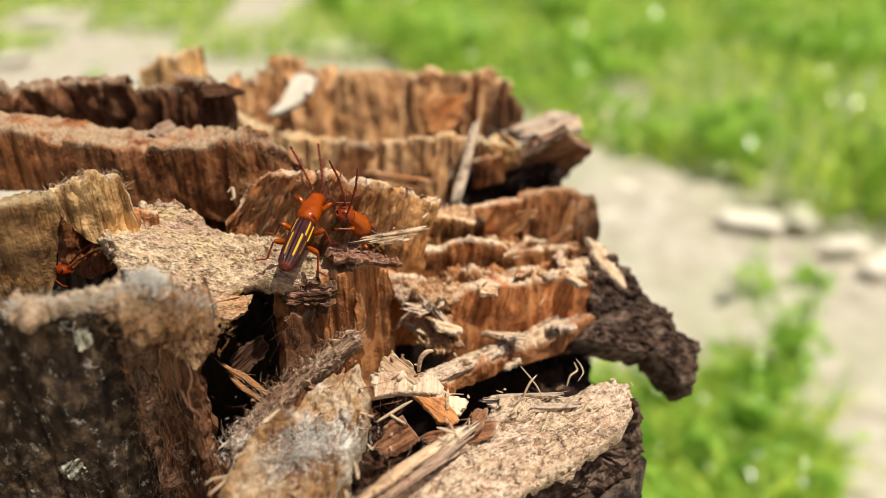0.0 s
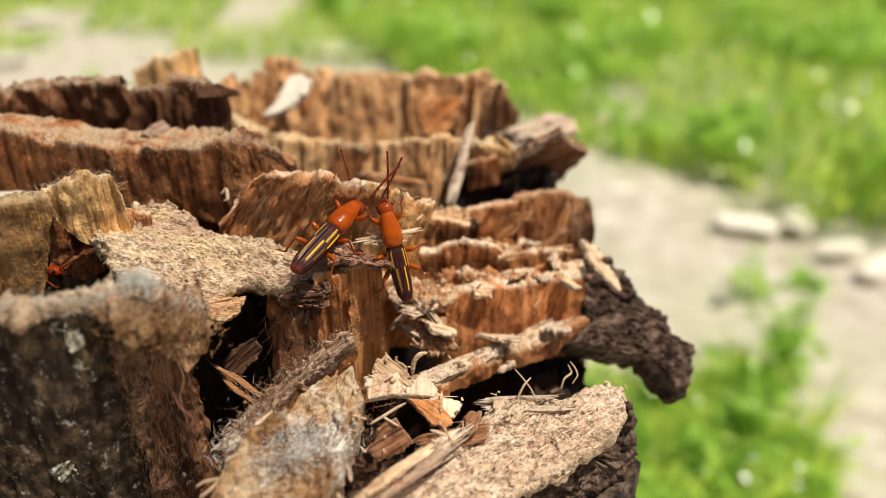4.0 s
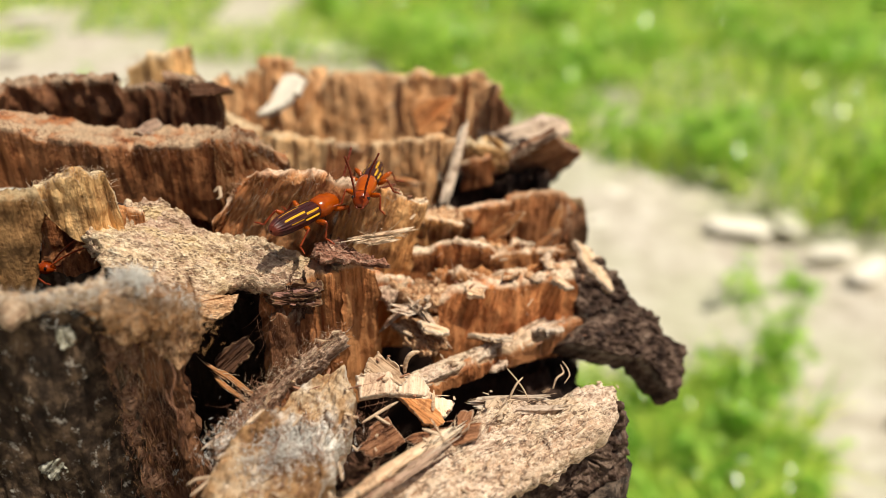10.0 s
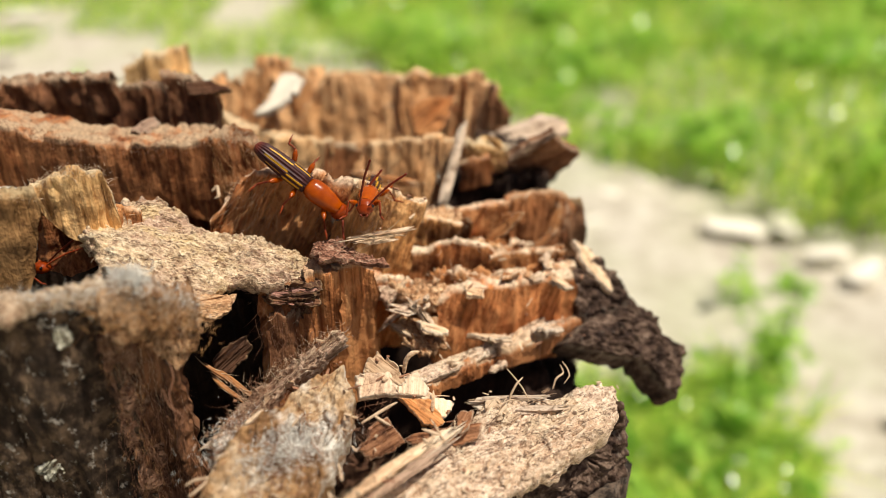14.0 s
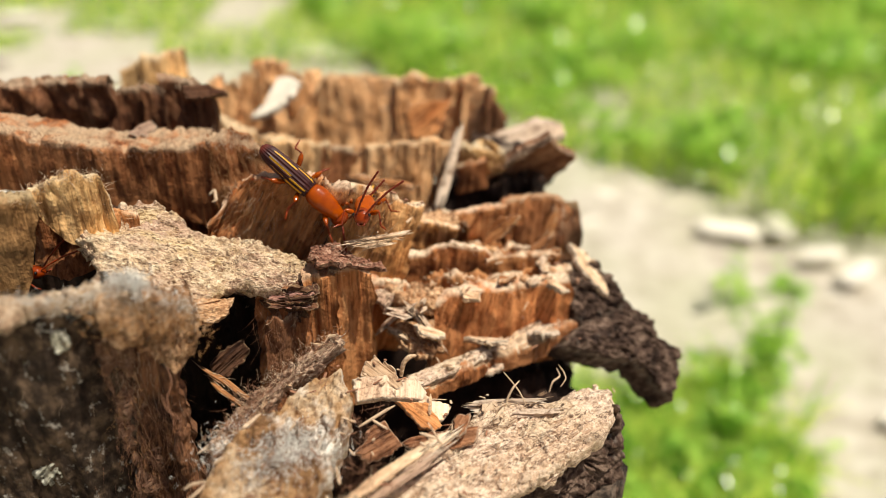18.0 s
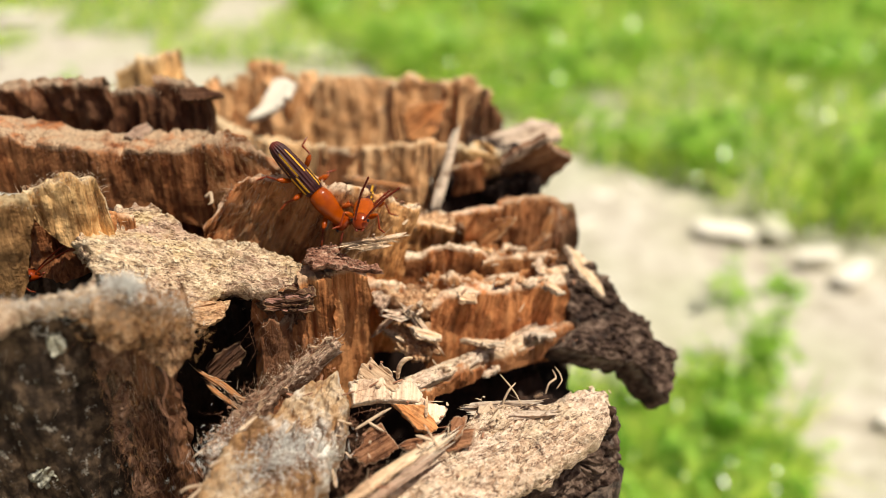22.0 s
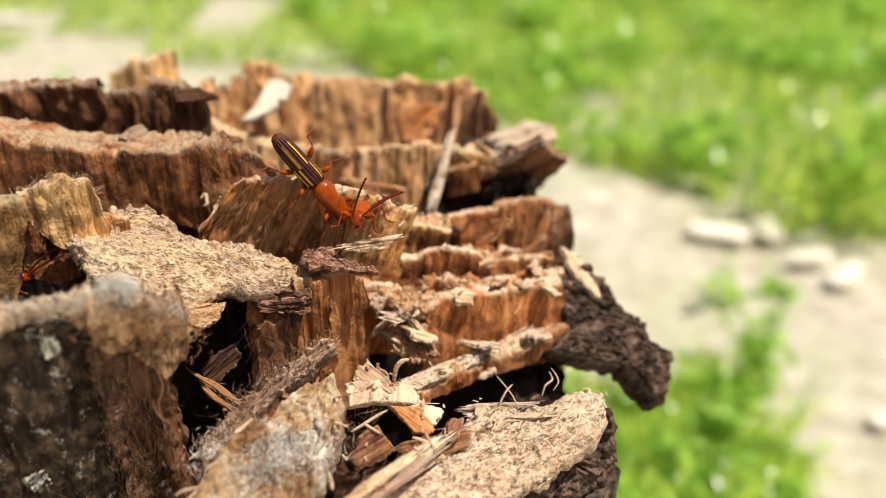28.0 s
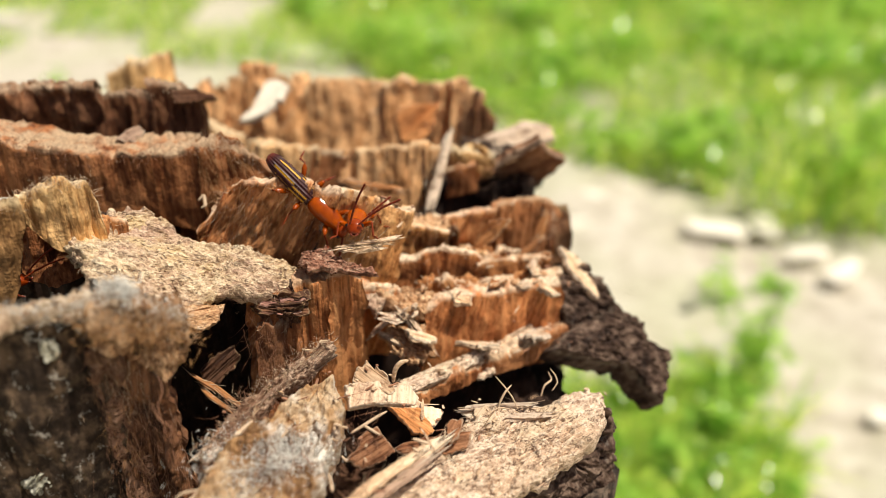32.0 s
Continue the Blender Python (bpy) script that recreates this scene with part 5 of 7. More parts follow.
bristles('edge_fuzz', [(-0.0597, 0.1168, 0.305, 0.295), (-0.0557, 0.114, 0.3012, 0.2912), (-0.0509, 0.1125, 0.2987, 0.2887), (-0.0443, 0.1118, 0.2976, 0.2876), (-0.0358, 0.1156, 0.2974, 0.2874), (-0.0307, 0.1183, 0.2953, 0.2853), (-0.0245, 0.1218, 0.2935, 0.2835), (-0.0152, 0.1251, 0.2975, 0.2875)], 420, FIBRE, 93, 0.0004, 0.0013)
bristles('rim_fuzz', RIM_PALE, 500, MOULD, 94, 0.0006, 0.0010)
bristles('rim_fuzz', RIM_PALE, 300, FIBRE, 98, 0.0005, 0.0009)
bristles('rim_fuzz', RIM_WARM, 350, MOULD, 95, 0.0007, 0.0012)
bristles('rim_fuzz', [(x, y, z - 0.002, b) for x, y, z, b in RIM_WARM], 900, FIBRE, 96, 0.0013, 0.0016)
bristles('rim_fuzz', [(x, y, z - 0.004, b) for x, y, z, b in RIM_WARM], 900, FIBRE_ORANGE, 97, 0.0018, 0.0020)
strands('hanging_fibre_fuzz', [(-0.0526, 0.098, 0.3001, 0.2656), (-0.05, 0.0986, 0.2996, 0.2649), (-0.0474, 0.0991, 0.2992, 0.2642)], 260, FIBRE_RED, 305, 0.0, 1.0, 0.0012, 0.0024)
strands('hanging_fibre_fuzz', [(-0.0526, 0.098, 0.3001, 0.2656), (-0.05, 0.0986, 0.2996, 0.2649), (-0.0474, 0.0991, 0.2992, 0.2642)], 120, FIBRE_ORANGE, 306, 0.0, 1.0, 0.0012, 0.0016)
strands('hanging_fibre_fuzz', [(-0.0456, 0.0997, 0.2945, 0.2635), (-0.0439, 0.1001, 0.2942, 0.2631), (-0.0419, 0.1005, 0.2938, 0.2626)], 120, FIBRE_RED, 307, 0.0, 1.0, 0.0012, 0.003)
bristles('edge_fuzz', [(-0.0663, 0.1178, 0.3144, 0.3080), (-0.0645, 0.1186, 0.3156, 0.305), (-0.0602, 0.12, 0.3166, 0.3012), (-0.0592, 0.121, 0.3153, 0.3015), (-0.0572, 0.122, 0.3154, 0.300)], 420, FIBRE, 99, 0.0005, 0.0006)
bristles('edge_fuzz', [(-0.1035, 0.1450, 0.3140, 0.3015), (-0.0866, 0.1458, 0.3138, 0.301), (-0.076, 0.1455, 0.3113, 0.3004), (-0.0654, 0.1455, 0.3098, 0.2977), (-0.0546, 0.1465, 0.3098, 0.2945), (-0.0459, 0.1476, 0.3100, 0.2918)], 700, FIBRE_RED, 100, 0.0010, 0.0016)
bristles('edge_fuzz', [(-0.0461, 0.1470, 0.3116, 0.2935), (-0.0421, 0.1475, 0.3119, 0.297), (-0.039, 0.148, 0.3110, 0.299), (-0.0354, 0.1484, 0.3081, 0.299)], 500, FIBRE, 103, 0.0010, 0.0014)
COTTON_AT = (-0.0271, 0.0922, 0.2821)
MOULD_AT = (-0.0478, 0.1005, 0.3076)

# woolly grey mould on the corner of the front block
rs = np.random.RandomState(61)
n = 1100
roots = np.array(MOULD_AT) + rs.normal(size=(n, 3)) * np.array((0.0011, 0.0008, 0.0009)) + np.array((0.003, 0, -0.0014)) * rs.rand(n, 1)
ob = part("mould_fuzz", hair_mesh("mould_fuzz", roots - base, rs.normal(size=(n, 3)) * 0.5 + np.array((-0.3, -0.2, 0.9)), 0.0006 + 0.0014 * rs.rand(n) ** 2, rs.uniform(0.00005, 0.00010, n), MOULD, 0.5, 62), stump, STUMP_AT, "white woolly mould")
ob["kind"] = "stuff"

# short hairs of rotten fibre over the lichen-covered lump and between the chips
rs = np.random.RandomState(71)
n = 700
roots = np.array((-0.0223, 0.0922, 0.2832)) + (rs.rand(n, 3) - 0.5) * np.array((0.026, 0.026, 0.006)) + np.array((0, 0, 0.0)) 
ob = part("rotten_fibre_fuzz", hair_mesh("rotten_fibre_fuzz", roots - base, rs.normal(size=(n, 3)) + np.array((0, -0.4, 0.3)), 0.0012 + 0.004 * rs.rand(n) ** 3, rs.uniform(0.00003, 0.00008, n), FIBRE_RED, 0.6, 72), stump, STUMP_AT)
ob["kind"] = "stuff"

# cottony white threads on the lump
n = 2400
roots = np.array(COTTON_AT) + rs.normal(size=(n, 3)) * np.array((0.0042, 0.0030, 0.0008))
ob = part("white_mould_fuzz", hair_mesh("white_mould_fuzz", roots - base, rs.normal(size=(n, 3)) * 0.8 + np.array((-0.2, -0.3, 0.8)), 0.0005 + 0.0012 * rs.rand(n) ** 2, rs.uniform(0.00004, 0.00009, n), MOULD, 0.5, 73), stump, STUMP_AT, "white cottony mould")
ob["kind"] = "stuff"

# height of the stump's top, cell by cell of a millimetre, to lay small debris on it
CELL = 0.001
top_z = np.full((240, 240), -1.0)
bpy.context.view_layer.update()
for o in scene.objects:
    if o.type == "MESH" and (o.parent is not None or o.name.startswith(("wood_chip", "bark_slab"))) and "fuzz" not in o.name and not o.name.startswith(("leaf", "stem", "hanging")):
        v = np.empty(len(o.data.vertices) * 3, np.float32)
        o.data.vertices.foreach_get("co", v)
        mw = np.array(o.matrix_world)
        v = v.reshape(-1, 3) @ mw[:3, :3].T + mw[:3, 3]
        ix, iy = ((v[:, 0] + 0.165) / CELL).astype(int), ((v[:, 1] - 0.03) / CELL).astype(int)
        ok = (ix >= 0) & (ix < 240) & (iy >= 0) & (iy < 240) & (v[:, 2] < 0.33)
        np.maximum.at(top_z, (ix[ok], iy[ok]), v[ok, 2])


def height_at(x, y):
    return top_z[np.clip(((x + 0.165) / CELL).astype(int), 0, 239), np.clip(((y - 0.03) / CELL).astype(int), 0, 239)]


def slivers(name, boxes, count, material, seed, long=0.0035):
    """Small splinters and crumbs lying about, one mesh."""
    rs = np.random.RandomState(seed)
    b = np.array(boxes)[rs.randint(0, len(boxes), count)]
    x, y = b[:, 0] + (b[:, 1] - b[:, 0]) * rs.rand(count), b[:, 2] + (b[:, 3] - b[:, 2]) * rs.rand(count)
    z = height_at(x, y)
    keep = z > 0.22
    x, y, z = x[keep], y[keep], z[keep]
    n = len(x)
    L, w = long * (0.15 + 0.85 * rs.rand(n) ** 2.5), rs.uniform(0.00010, 0.00032, n)
    az, tilt = rs.uniform(0, np.pi, n), rs.normal(size=n) * 0.25
    d = np.stack([np.cos(az) * np.cos(tilt), np.sin(az) * np.cos(tilt), np.sin(tilt)], 1)
    s = np.stack([-np.sin(az), np.cos(az), 0 * az], 1)
    up = np.cross(d, s)
    c = np.stack([x, y, z + 0.0002], 1) - base
    v = np.zeros((n, 4, 4, 3))
    for i, (t, k) in enumerate(((-0.5, 0.55), (-0.3, 1.0), (0.3, 0.8), (0.5, 0.3))):
        for j, (a, e) in enumerate(((1, 1), (-1, 1), (-1, -1), (1, -1))):
            v[:, i, j] = c + d * (L * t)[:, None] + s * (a * w * k * rs.uniform(0.7, 1.2, n))[:, None] + up * (e * w * 0.5 * k)[:, None]
    ends = np.array([[0, 1, 2, 3], [15, 14, 13, 12]])
    one = np.concatenate([grid(4, 4, wrap_v=True), ends])
    quads = (one[None] + (np.arange(n) * 16)[:, None, None]).reshape(-1, 4)
    ob = part(name, mesh_of(name, v.reshape(-1, 3), quads, material, smooth=False), stump, STUMP_AT)
    ob["kind"] = "stuff"


LIT_SIDE, FRONT, BACK, LEFT = (-0.012, 0.034, 0.105, 0.155), (-0.035, 0.012, 0.078, 0.115), (-0.06, 0.02, 0.15, 0.215), (-0.10, -0.03, 0.115, 0.165)
slivers("wood_litter", [LIT_SIDE, FRONT, FRONT], 110, FIBRE, 41)
slivers("brown_litter", [LIT_SIDE, FRONT, BACK], 110, FIBRE_RED, 42)
slivers("crumb_litter", [LIT_SIDE, FRONT, FRONT, BACK], 70, WOOD_PALE, 43, 0.005)

# single loose chips and curled shavings
for i, (x, y, size, tone) in enumerate((
        (0.010, 0.126, 3.2, WOOD_PALE), (0.016, 0.129, 2.6, WOOD_PALE), (0.021, 0.131, 3.0, WOOD_PALEGREY), (0.006, 0.131, 2.4, WOOD_PALE), (0.014, 0.137, 2.4, WOOD_ORANGE),
        (0.024, 0.136, 2.6, WOOD_PALE), (-0.002, 0.124, 2.8, WOOD_PALE), (0.002, 0.115, 3.0, WOOD), (0.020, 0.118, 2.6, WOOD_GREY), (0.012, 0.113, 2.4, WOOD_ORANGE),
        (0.003, 0.098, 1.6, BROWN_X), (0.009, 0.105, 1.8, WOOD_PALE),
        (0.001, 0.145, 2.8, WOOD_ORANGE), (0.010, 0.150, 3.0, WOOD), (-0.004, 0.160, 3.0, WOOD), (0.022, 0.150, 2.6, WOOD_DARK), (-0.062, 0.155, 3.0, WOOD_GREY))):
    rnd = random.Random(700 + i)
    ring = [(size * rnd.uniform(0.45, 1.1) * math.cos(a) * 1.4, size * rnd.uniform(0.45, 1.0) * math.sin(a)) for a in np.linspace(0, 5.5, rnd.choice((5, 6, 7)))]
    z = float(height_at(np.array([x]), np.array([y]))[0])
    ob = slab("wood_chip", pose(x, y, z + 0.0006, rnd.uniform(-25, 40), rnd.uniform(-25, 25), rnd.uniform(0, 180)), ring, tone, 0.0008, 710 + i, 0.8, "thing", 0.5)
    tagged(ob, "small splintered wood chip lying on the torn wood", "wood chip", "loose wood chips")

rnd = random.Random(77)
for i in range(14):
    x, y, size = rnd.uniform(-0.004, 0.028), rnd.uniform(0.108, 0.145), rnd.uniform(0.8, 1.9)
    ring = [(size * rnd.uniform(0.5, 1.2) * math.cos(a) * 1.5, size * rnd.uniform(0.4, 1.0) * math.sin(a)) for a in np.linspace(0, 5.4, rnd.choice((5, 6, 7)))]
    z = float(height_at(np.array([x]), np.array([y]))[0])
    slab("wood_chip", pose(x, y, z + 0.0003, rnd.uniform(-15, 35), rnd.uniform(-20, 20), rnd.uniform(0, 180)), ring, rnd.choice((SLAB_PALE, SLAB_PALE, SLAB_ORANGE, WOOD_PALE)), 0.0006, 800 + i, 0.6, "thing", 0.4)


def shaving(points, thick, material=FIBRE):
    ob = new("wood_shaving", limb_mesh("wood_shaving", points, [thick * 0.7, thick, thick, thick * 0.5], material, 7))
    return tagged(ob, "thin curled pale wood shaving standing between the chips", "wood shaving", "wood shavings")


shaving([(-0.0069, 0.1075, 0.284), (-0.0065, 0.1078, 0.2868), (-0.0055, 0.108, 0.288), (-0.0042, 0.1085, 0.2879)], 0.00045, WOOD_PALE)
shaving([(0.0111, 0.1101, 0.283), (0.0128, 0.1091, 0.2813), (0.0141, 0.1082, 0.2798), (0.015, 0.1063, 0.2786)], 0.000154)
shaving([(0.0112, 0.1057, 0.2774), (0.0117, 0.107, 0.2796), (0.0127, 0.1079, 0.2813), (0.014, 0.1093, 0.2817)], 0.00021)
shaving([(0.0137, 0.1064, 0.2786), (0.0117, 0.1066, 0.2789), (0.0101, 0.1054, 0.2789), (0.0092, 0.1045, 0.2772)], 0.000126)
shaving([(0.0202, 0.1128, 0.2759), (0.0208, 0.1138, 0.2777), (0.0225, 0.1151, 0.2779), (0.0217, 0.1159, 0.2793)], 0.00021)
shaving([(0.0223, 0.1133, 0.2768), (0.0234, 0.1141, 0.2781), (0.0231, 0.1155, 0.2787), (0.0221, 0.1162, 0.2798)], 0.00014)
shaving([(-0.0426, 0.094, 0.2919), (-0.0417, 0.0928, 0.2897), (-0.0399, 0.0929, 0.2879), (-0.0402, 0.0918, 0.286)], 8.4e-05, FIBRE_RED)
shaving([(-0.0421, 0.097, 0.295), (-0.0412, 0.0957, 0.2927), (-0.0421, 0.0944, 0.2905), (-0.0408, 0.0924, 0.2871)], 9.8e-05, FIBRE_RED)
shaving([(-0.0455, 0.1406, 0.3026), (-0.0444, 0.1412, 0.3036), (-0.0438, 0.1391, 0.3021), (-0.0447, 0.139, 0.3019)], 0.00035)
shaving([(-0.0392, 0.0868, 0.2793), (-0.0379, 0.0872, 0.2801), (-0.0349, 0.0874, 0.2805), (-0.0332, 0.0877, 0.281)], 0.00028)
shaving([(-0.0384, 0.0852, 0.2787), (-0.0371, 0.0857, 0.2795), (-0.0357, 0.0872, 0.2801), (-0.0348, 0.0892, 0.2816)], 0.00028)
shaving([(-0.0136, 0.098, 0.2814), (-0.0114, 0.0994, 0.2819), (-0.0092, 0.1016, 0.2818), (-0.0078, 0.1027, 0.2818)], 0.00028)
shaving([(0.0047, 0.1033, 0.277), (0.0037, 0.1021, 0.2769), (0.0049, 0.1007, 0.2765), (0.006, 0.1004, 0.276)], 0.00014)

# loose pieces on top
for ob, text in ((o, "pale broken wood chip lying on the stump") for o in list(scene.objects) if o.name.startswith("wood_chip") and o.parent is None):
    tagged(ob, text, "wood chip", "loose wood chips")
for o in scene.objects:
    if o.name.startswith("bark_slab"):
        tagged(o, "large corky grey-brown slab lying across the stump", "wood slab")


# ---- greenery and litter on the ground ----
def leafy(name, dark, light, scale=40.0):
    m = Nodes(name, 0.2, 0.6)
    info = m.t.nodes.new("ShaderNodeObjectInfo")
    geo = m.t.nodes.new("ShaderNodeNewGeometry")
    rnd = m.n("Math", i0=geo.outputs["Random Per Island"], i1=info.outputs["Random"])
    half = m.n("Math", i0=rnd.outputs[0], i1=0.5)
    half.operation = "MULTIPLY"
    col = m.ramp(half.outputs[0] if scale != 41.0 else geo.outputs["Random Per Island"], (0.1, dark), (0.7, light))
    col = m.mix(m.ramp(m.noise((scale,) * 3, 3, 0.6), (0.35, grey(0.0)), (0.7, grey(0.4))), col, tuple(0.6 * v for v in dark))
    m.t.links.new(col, m.bsdf.inputs["Base Color"])
    thin = m.n("BsdfTranslucent", Color=col)
    both = m.n("MixShader", i0=0.55, i1=m.bsdf.outputs[0], i2=thin.outputs[0])
    out = m.t.nodes["Material Output"]
    m.t.links.new(both.outputs[0], out.inputs["Surface"])
    return m.mat


GRASS = leafy("grass blade", (0.11, 0.37, 0.025), (0.88, 1.0, 0.20), 41.0)
WEED = leafy("weed leaf", (0.13, 0.36, 0.03), (0.60, 0.86, 0.15))
DRY = plain("pale dry wood", (0.80, 0.74, 0.64), 0.7, var=0.12, scale=60)


def grass_patch(name, centres, heights, seed, wide=0.0048):
    """Curved, tapered blades, one mesh."""
    rs = np.random.RandomState(seed)
    n, k = len(centres), 5
    az, lean = rs.uniform(0, 2 * np.pi, n), rs.uniform(0.3, 1.3, n)
    face = az + np.pi / 2 + rs.normal(size=n) * 0.4
    w = wide * rs.uniform(0.6, 1.3, n)
    v = np.zeros((n, k, 2, 3))
    for i in range(k):
        t = i / (k - 1)
        reach = heights * lean * t * t
        c = np.stack([centres[:, 0] + np.cos(az) * reach, centres[:, 1] + np.sin(az) * reach, heights * t * (1 - 0.35 * lean * t)], 1)
        half = (w * (1 - t ** 2.2) * 0.5 + 0.0001)[:, None]
        d = np.stack([np.cos(face), np.sin(face), 0 * face], 1)
        v[:, i, 0], v[:, i, 1] = c - d * half, c + d * half
    quads = (grid(k, 2)[None] + (np.arange(n) * k * 2)[:, None, None]).reshape(-1, 4)
    return tagged(new(name, mesh_of(name, v.reshape(-1, 3), quads, GRASS)), "bright green grass in the sun", "grass", kind="stuff")


rs = np.random.RandomState(21)
c = np.stack([rs.uniform(-0.8, 2.4, 60000), rs.uniform(0.66, 3.0, 60000)], 1)
line = np.interp(c[:, 0], [-0.8, -0.31, -0.18, -0.05, 0.06, 0.17, 0.24, 0.31, 0.38, 0.46, 2.6], [2.6, 1.72, 1.48, 1.18, 1.02, 0.92, 0.84, 0.78, 0.71, 0.68, 0.66])
edge = fbm(np.c_[c, 0 * c[:, 0]], (6, 6, 1), 3, 77) * 0.06
fade = np.clip((2.9 - c[:, 1] + 0.5 * edge / 0.06 * 0.4) / 1.2, 0, 1) * np.clip((2.3 - c[:, 0] + edge * 5) / 0.9, 0, 1)
keep = (rs.rand(len(c)) < fade) & (c[:, 1] > line + edge) & (fbm(np.c_[c, 0 * c[:, 0]], (9, 9, 1), 2, 90) > -0.8) & (rs.rand(len(c)) < 0.35 + 1.1 * np.clip(0.5 + 0.5 * vnoise(np.c_[c * 22, 0 * c[:, 0]], 97), 0, 1))
c = c[keep]
grass_patch("grass", c, (0.035 + 0.075 * rs.rand(len(c))) * (0.75 + 0.5 * vnoise(np.c_[c * 4, 0 * c[:, 0]], 91)), 22)
c = np.stack([rs.uniform(-2.2, 0.3, 40000), rs.uniform(0.9, 3.0, 40000)], 1)
keep = vnoise(np.c_[c * 5, 0 * c[:, 0]], 93) > -0.30
c = c[keep & (rs.rand(len(c)) < np.exp(-((c[:, 0] + 0.7) / 0.8) ** 2 - ((c[:, 1] - 1.5) / 0.8) ** 2) * 1.6) & (c[:, 1] < np.interp(c[:, 0], [-2.2, -0.3, 0.3], [3.0, 1.9, 1.0]))]
grass_patch("grass", c, 0.012 + 0.03 * rs.rand(len(c)), 23)


# darker grass in the lee of the stump
c = np.stack([rs.uniform(0.06, 0.28, 4200), rs.uniform(0.27, 0.46, 4200)], 1)
c = c[(np.hypot((c[:, 0] - 0.165) / 0.10, (c[:, 1] - 0.365) / 0.085) + 0.35 * vnoise(np.c_[c * 30, 0 * c[:, 0]], 141) < 1.0)]
grass_patch("grass", c, 0.012 + 0.03 * rs.rand(len(c)), 25, 0.003)

# thin tufts that run out over the open ground on all sides
c = rs.normal(size=(9000, 2)) * 2.2 + np.array((0.4, 1.2))
far = np.hypot(c[:, 0] - 0.05, c[:, 1] - 0.2)
c = c[(far > 0.9) & (fbm(np.c_[c, 0 * far], (2.2, 2.2, 1), 3, 131) > 0.2) & ((c[:, 0] > 1.9) | (c[:, 1] > 2.3) | (c[:, 1] < 0.5) | (c[:, 0] < -1.6))]
c = np.repeat(c, 5, 0) + rs.normal(size=(len(c) * 5, 2)) * 0.025
grass_patch("grass", c, 0.03 + 0.06 * rs.rand(len(c)), 24)


def leaf_mesh(long, wide, seed):
    rnd = random.Random(seed)
    nu, nv = 9, 5
    u, v = np.meshgrid(np.linspace(0, 1, nu), np.linspace(-1, 1, nv), indexing="ij")
    half = wide / 2 * np.sin(np.pi * u ** 0.8) ** 0.8
    z = -0.25 * long * u ** 2 * rnd.uniform(0.4, 1.2) + np.abs(v) * half * 0.35
    return mesh_of("leaf", np.stack([u * long, v * half, z], -1).reshape(-1, 3), grid(nu, nv), WEED)


LEAVES = [leaf_mesh(0.014, 0.0075, 1), leaf_mesh(0.017, 0.0085, 2), leaf_mesh(0.011, 0.006, 3), leaf_mesh(0.015, 0.006, 4)]


def weed(x, y, stems, tall, spread, seed):
    """A low weed: thin stems with leaves in pairs, each leaf a part."""
    rnd = random.Random(seed)
    it = new("weed_plant")
    it.empty_display_size = 0.02
    it.location = (x, y, 0)
    tagged(it, "low bright green weed with small oval leaves on sand", "weed", "weeds beside the stump")
    for k in range(stems):
        a, r, h = rnd.uniform(0, 6.28), spread * rnd.random() ** 0.6, tall * rnd.uniform(0.6, 1.1)
        tipx, tipy = math.cos(a) * r, math.sin(a) * r
        pts = [(tipx * 0.25 * t + tipx * 0.75 * t * t, tipy * 0.25 * t + tipy * 0.75 * t * t, h * t - 0.01) for t in (0, 0.33, 0.66, 1)]
        stem = new("stem", limb_mesh("stem", pts, [0.0012, 0.001, 0.0008, 0.0004], WEED, 6))
        stem.parent = it
        n = rnd.randint(8, 12)
        for j in range(n):
            t = 0.3 + 0.7 * j / (n - 1)
            leaf = new("leaf", rnd.choice(LEAVES))
            leaf.parent = it
            leaf.matrix_basis = pose(tipx * (0.25 * t + 0.75 * t * t), tipy * (0.25 * t + 0.75 * t * t), h * t - 0.01, rnd.uniform(-25, 25), rnd.uniform(-35, 10), j * 140 + rnd.uniform(-40, 40))
    return it


for i, (x, y, stems, tall, spread) in enumerate((
        (0.262, 0.455, 7, 0.085, 0.055), (0.225, 0.405, 6, 0.06, 0.055), (0.165, 0.385, 7, 0.05, 0.06), (0.125, 0.345, 6, 0.04, 0.05),
        (0.180, 0.320, 5, 0.03, 0.05), (0.275, 0.560, 2, 0.05, 0.03), (0.345, 0.585, 2, 0.02, 0.03), (0.240, 0.345, 4, 0.03, 0.04), (0.10, 0.30, 5, 0.05, 0.04),
        (0.205, 1.00, 4, 0.05, 0.05), (-0.55, 1.16, 4, 0.03, 0.05), (0.30, 0.315, 2, 0.02, 0.03))):
    weed(x, y, stems, tall, spread, 300 + i)


# broad small leaves among the grass, too many to count
rs = np.random.RandomState(33)
c = np.stack([rs.uniform(-0.5, 2.2, 26000), rs.uniform(0.66, 2.6, 26000)], 1)
line = np.interp(c[:, 0], [-0.5, -0.31, -0.18, -0.05, 0.06, 0.17, 0.24, 0.31, 0.38, 0.46, 2.6], [2.2, 1.72, 1.48, 1.18, 1.02, 0.92, 0.84, 0.78, 0.71, 0.68, 0.66])
c = c[(rs.rand(len(c)) < np.clip((2.5 - c[:, 1]) / 0.9, 0, 1) * np.clip((2.1 - c[:, 0]) / 0.8, 0, 1)) & (c[:, 1] > line + 0.03) & (fbm(np.c_[c, 0 * c[:, 0]], (8, 8, 1), 2, 95) > 0.05)]
n = len(c)
nu, nv = 5, 3
u, v = np.meshgrid(np.linspace(0, 1, nu), np.linspace(-1, 1, nv), indexing="ij")
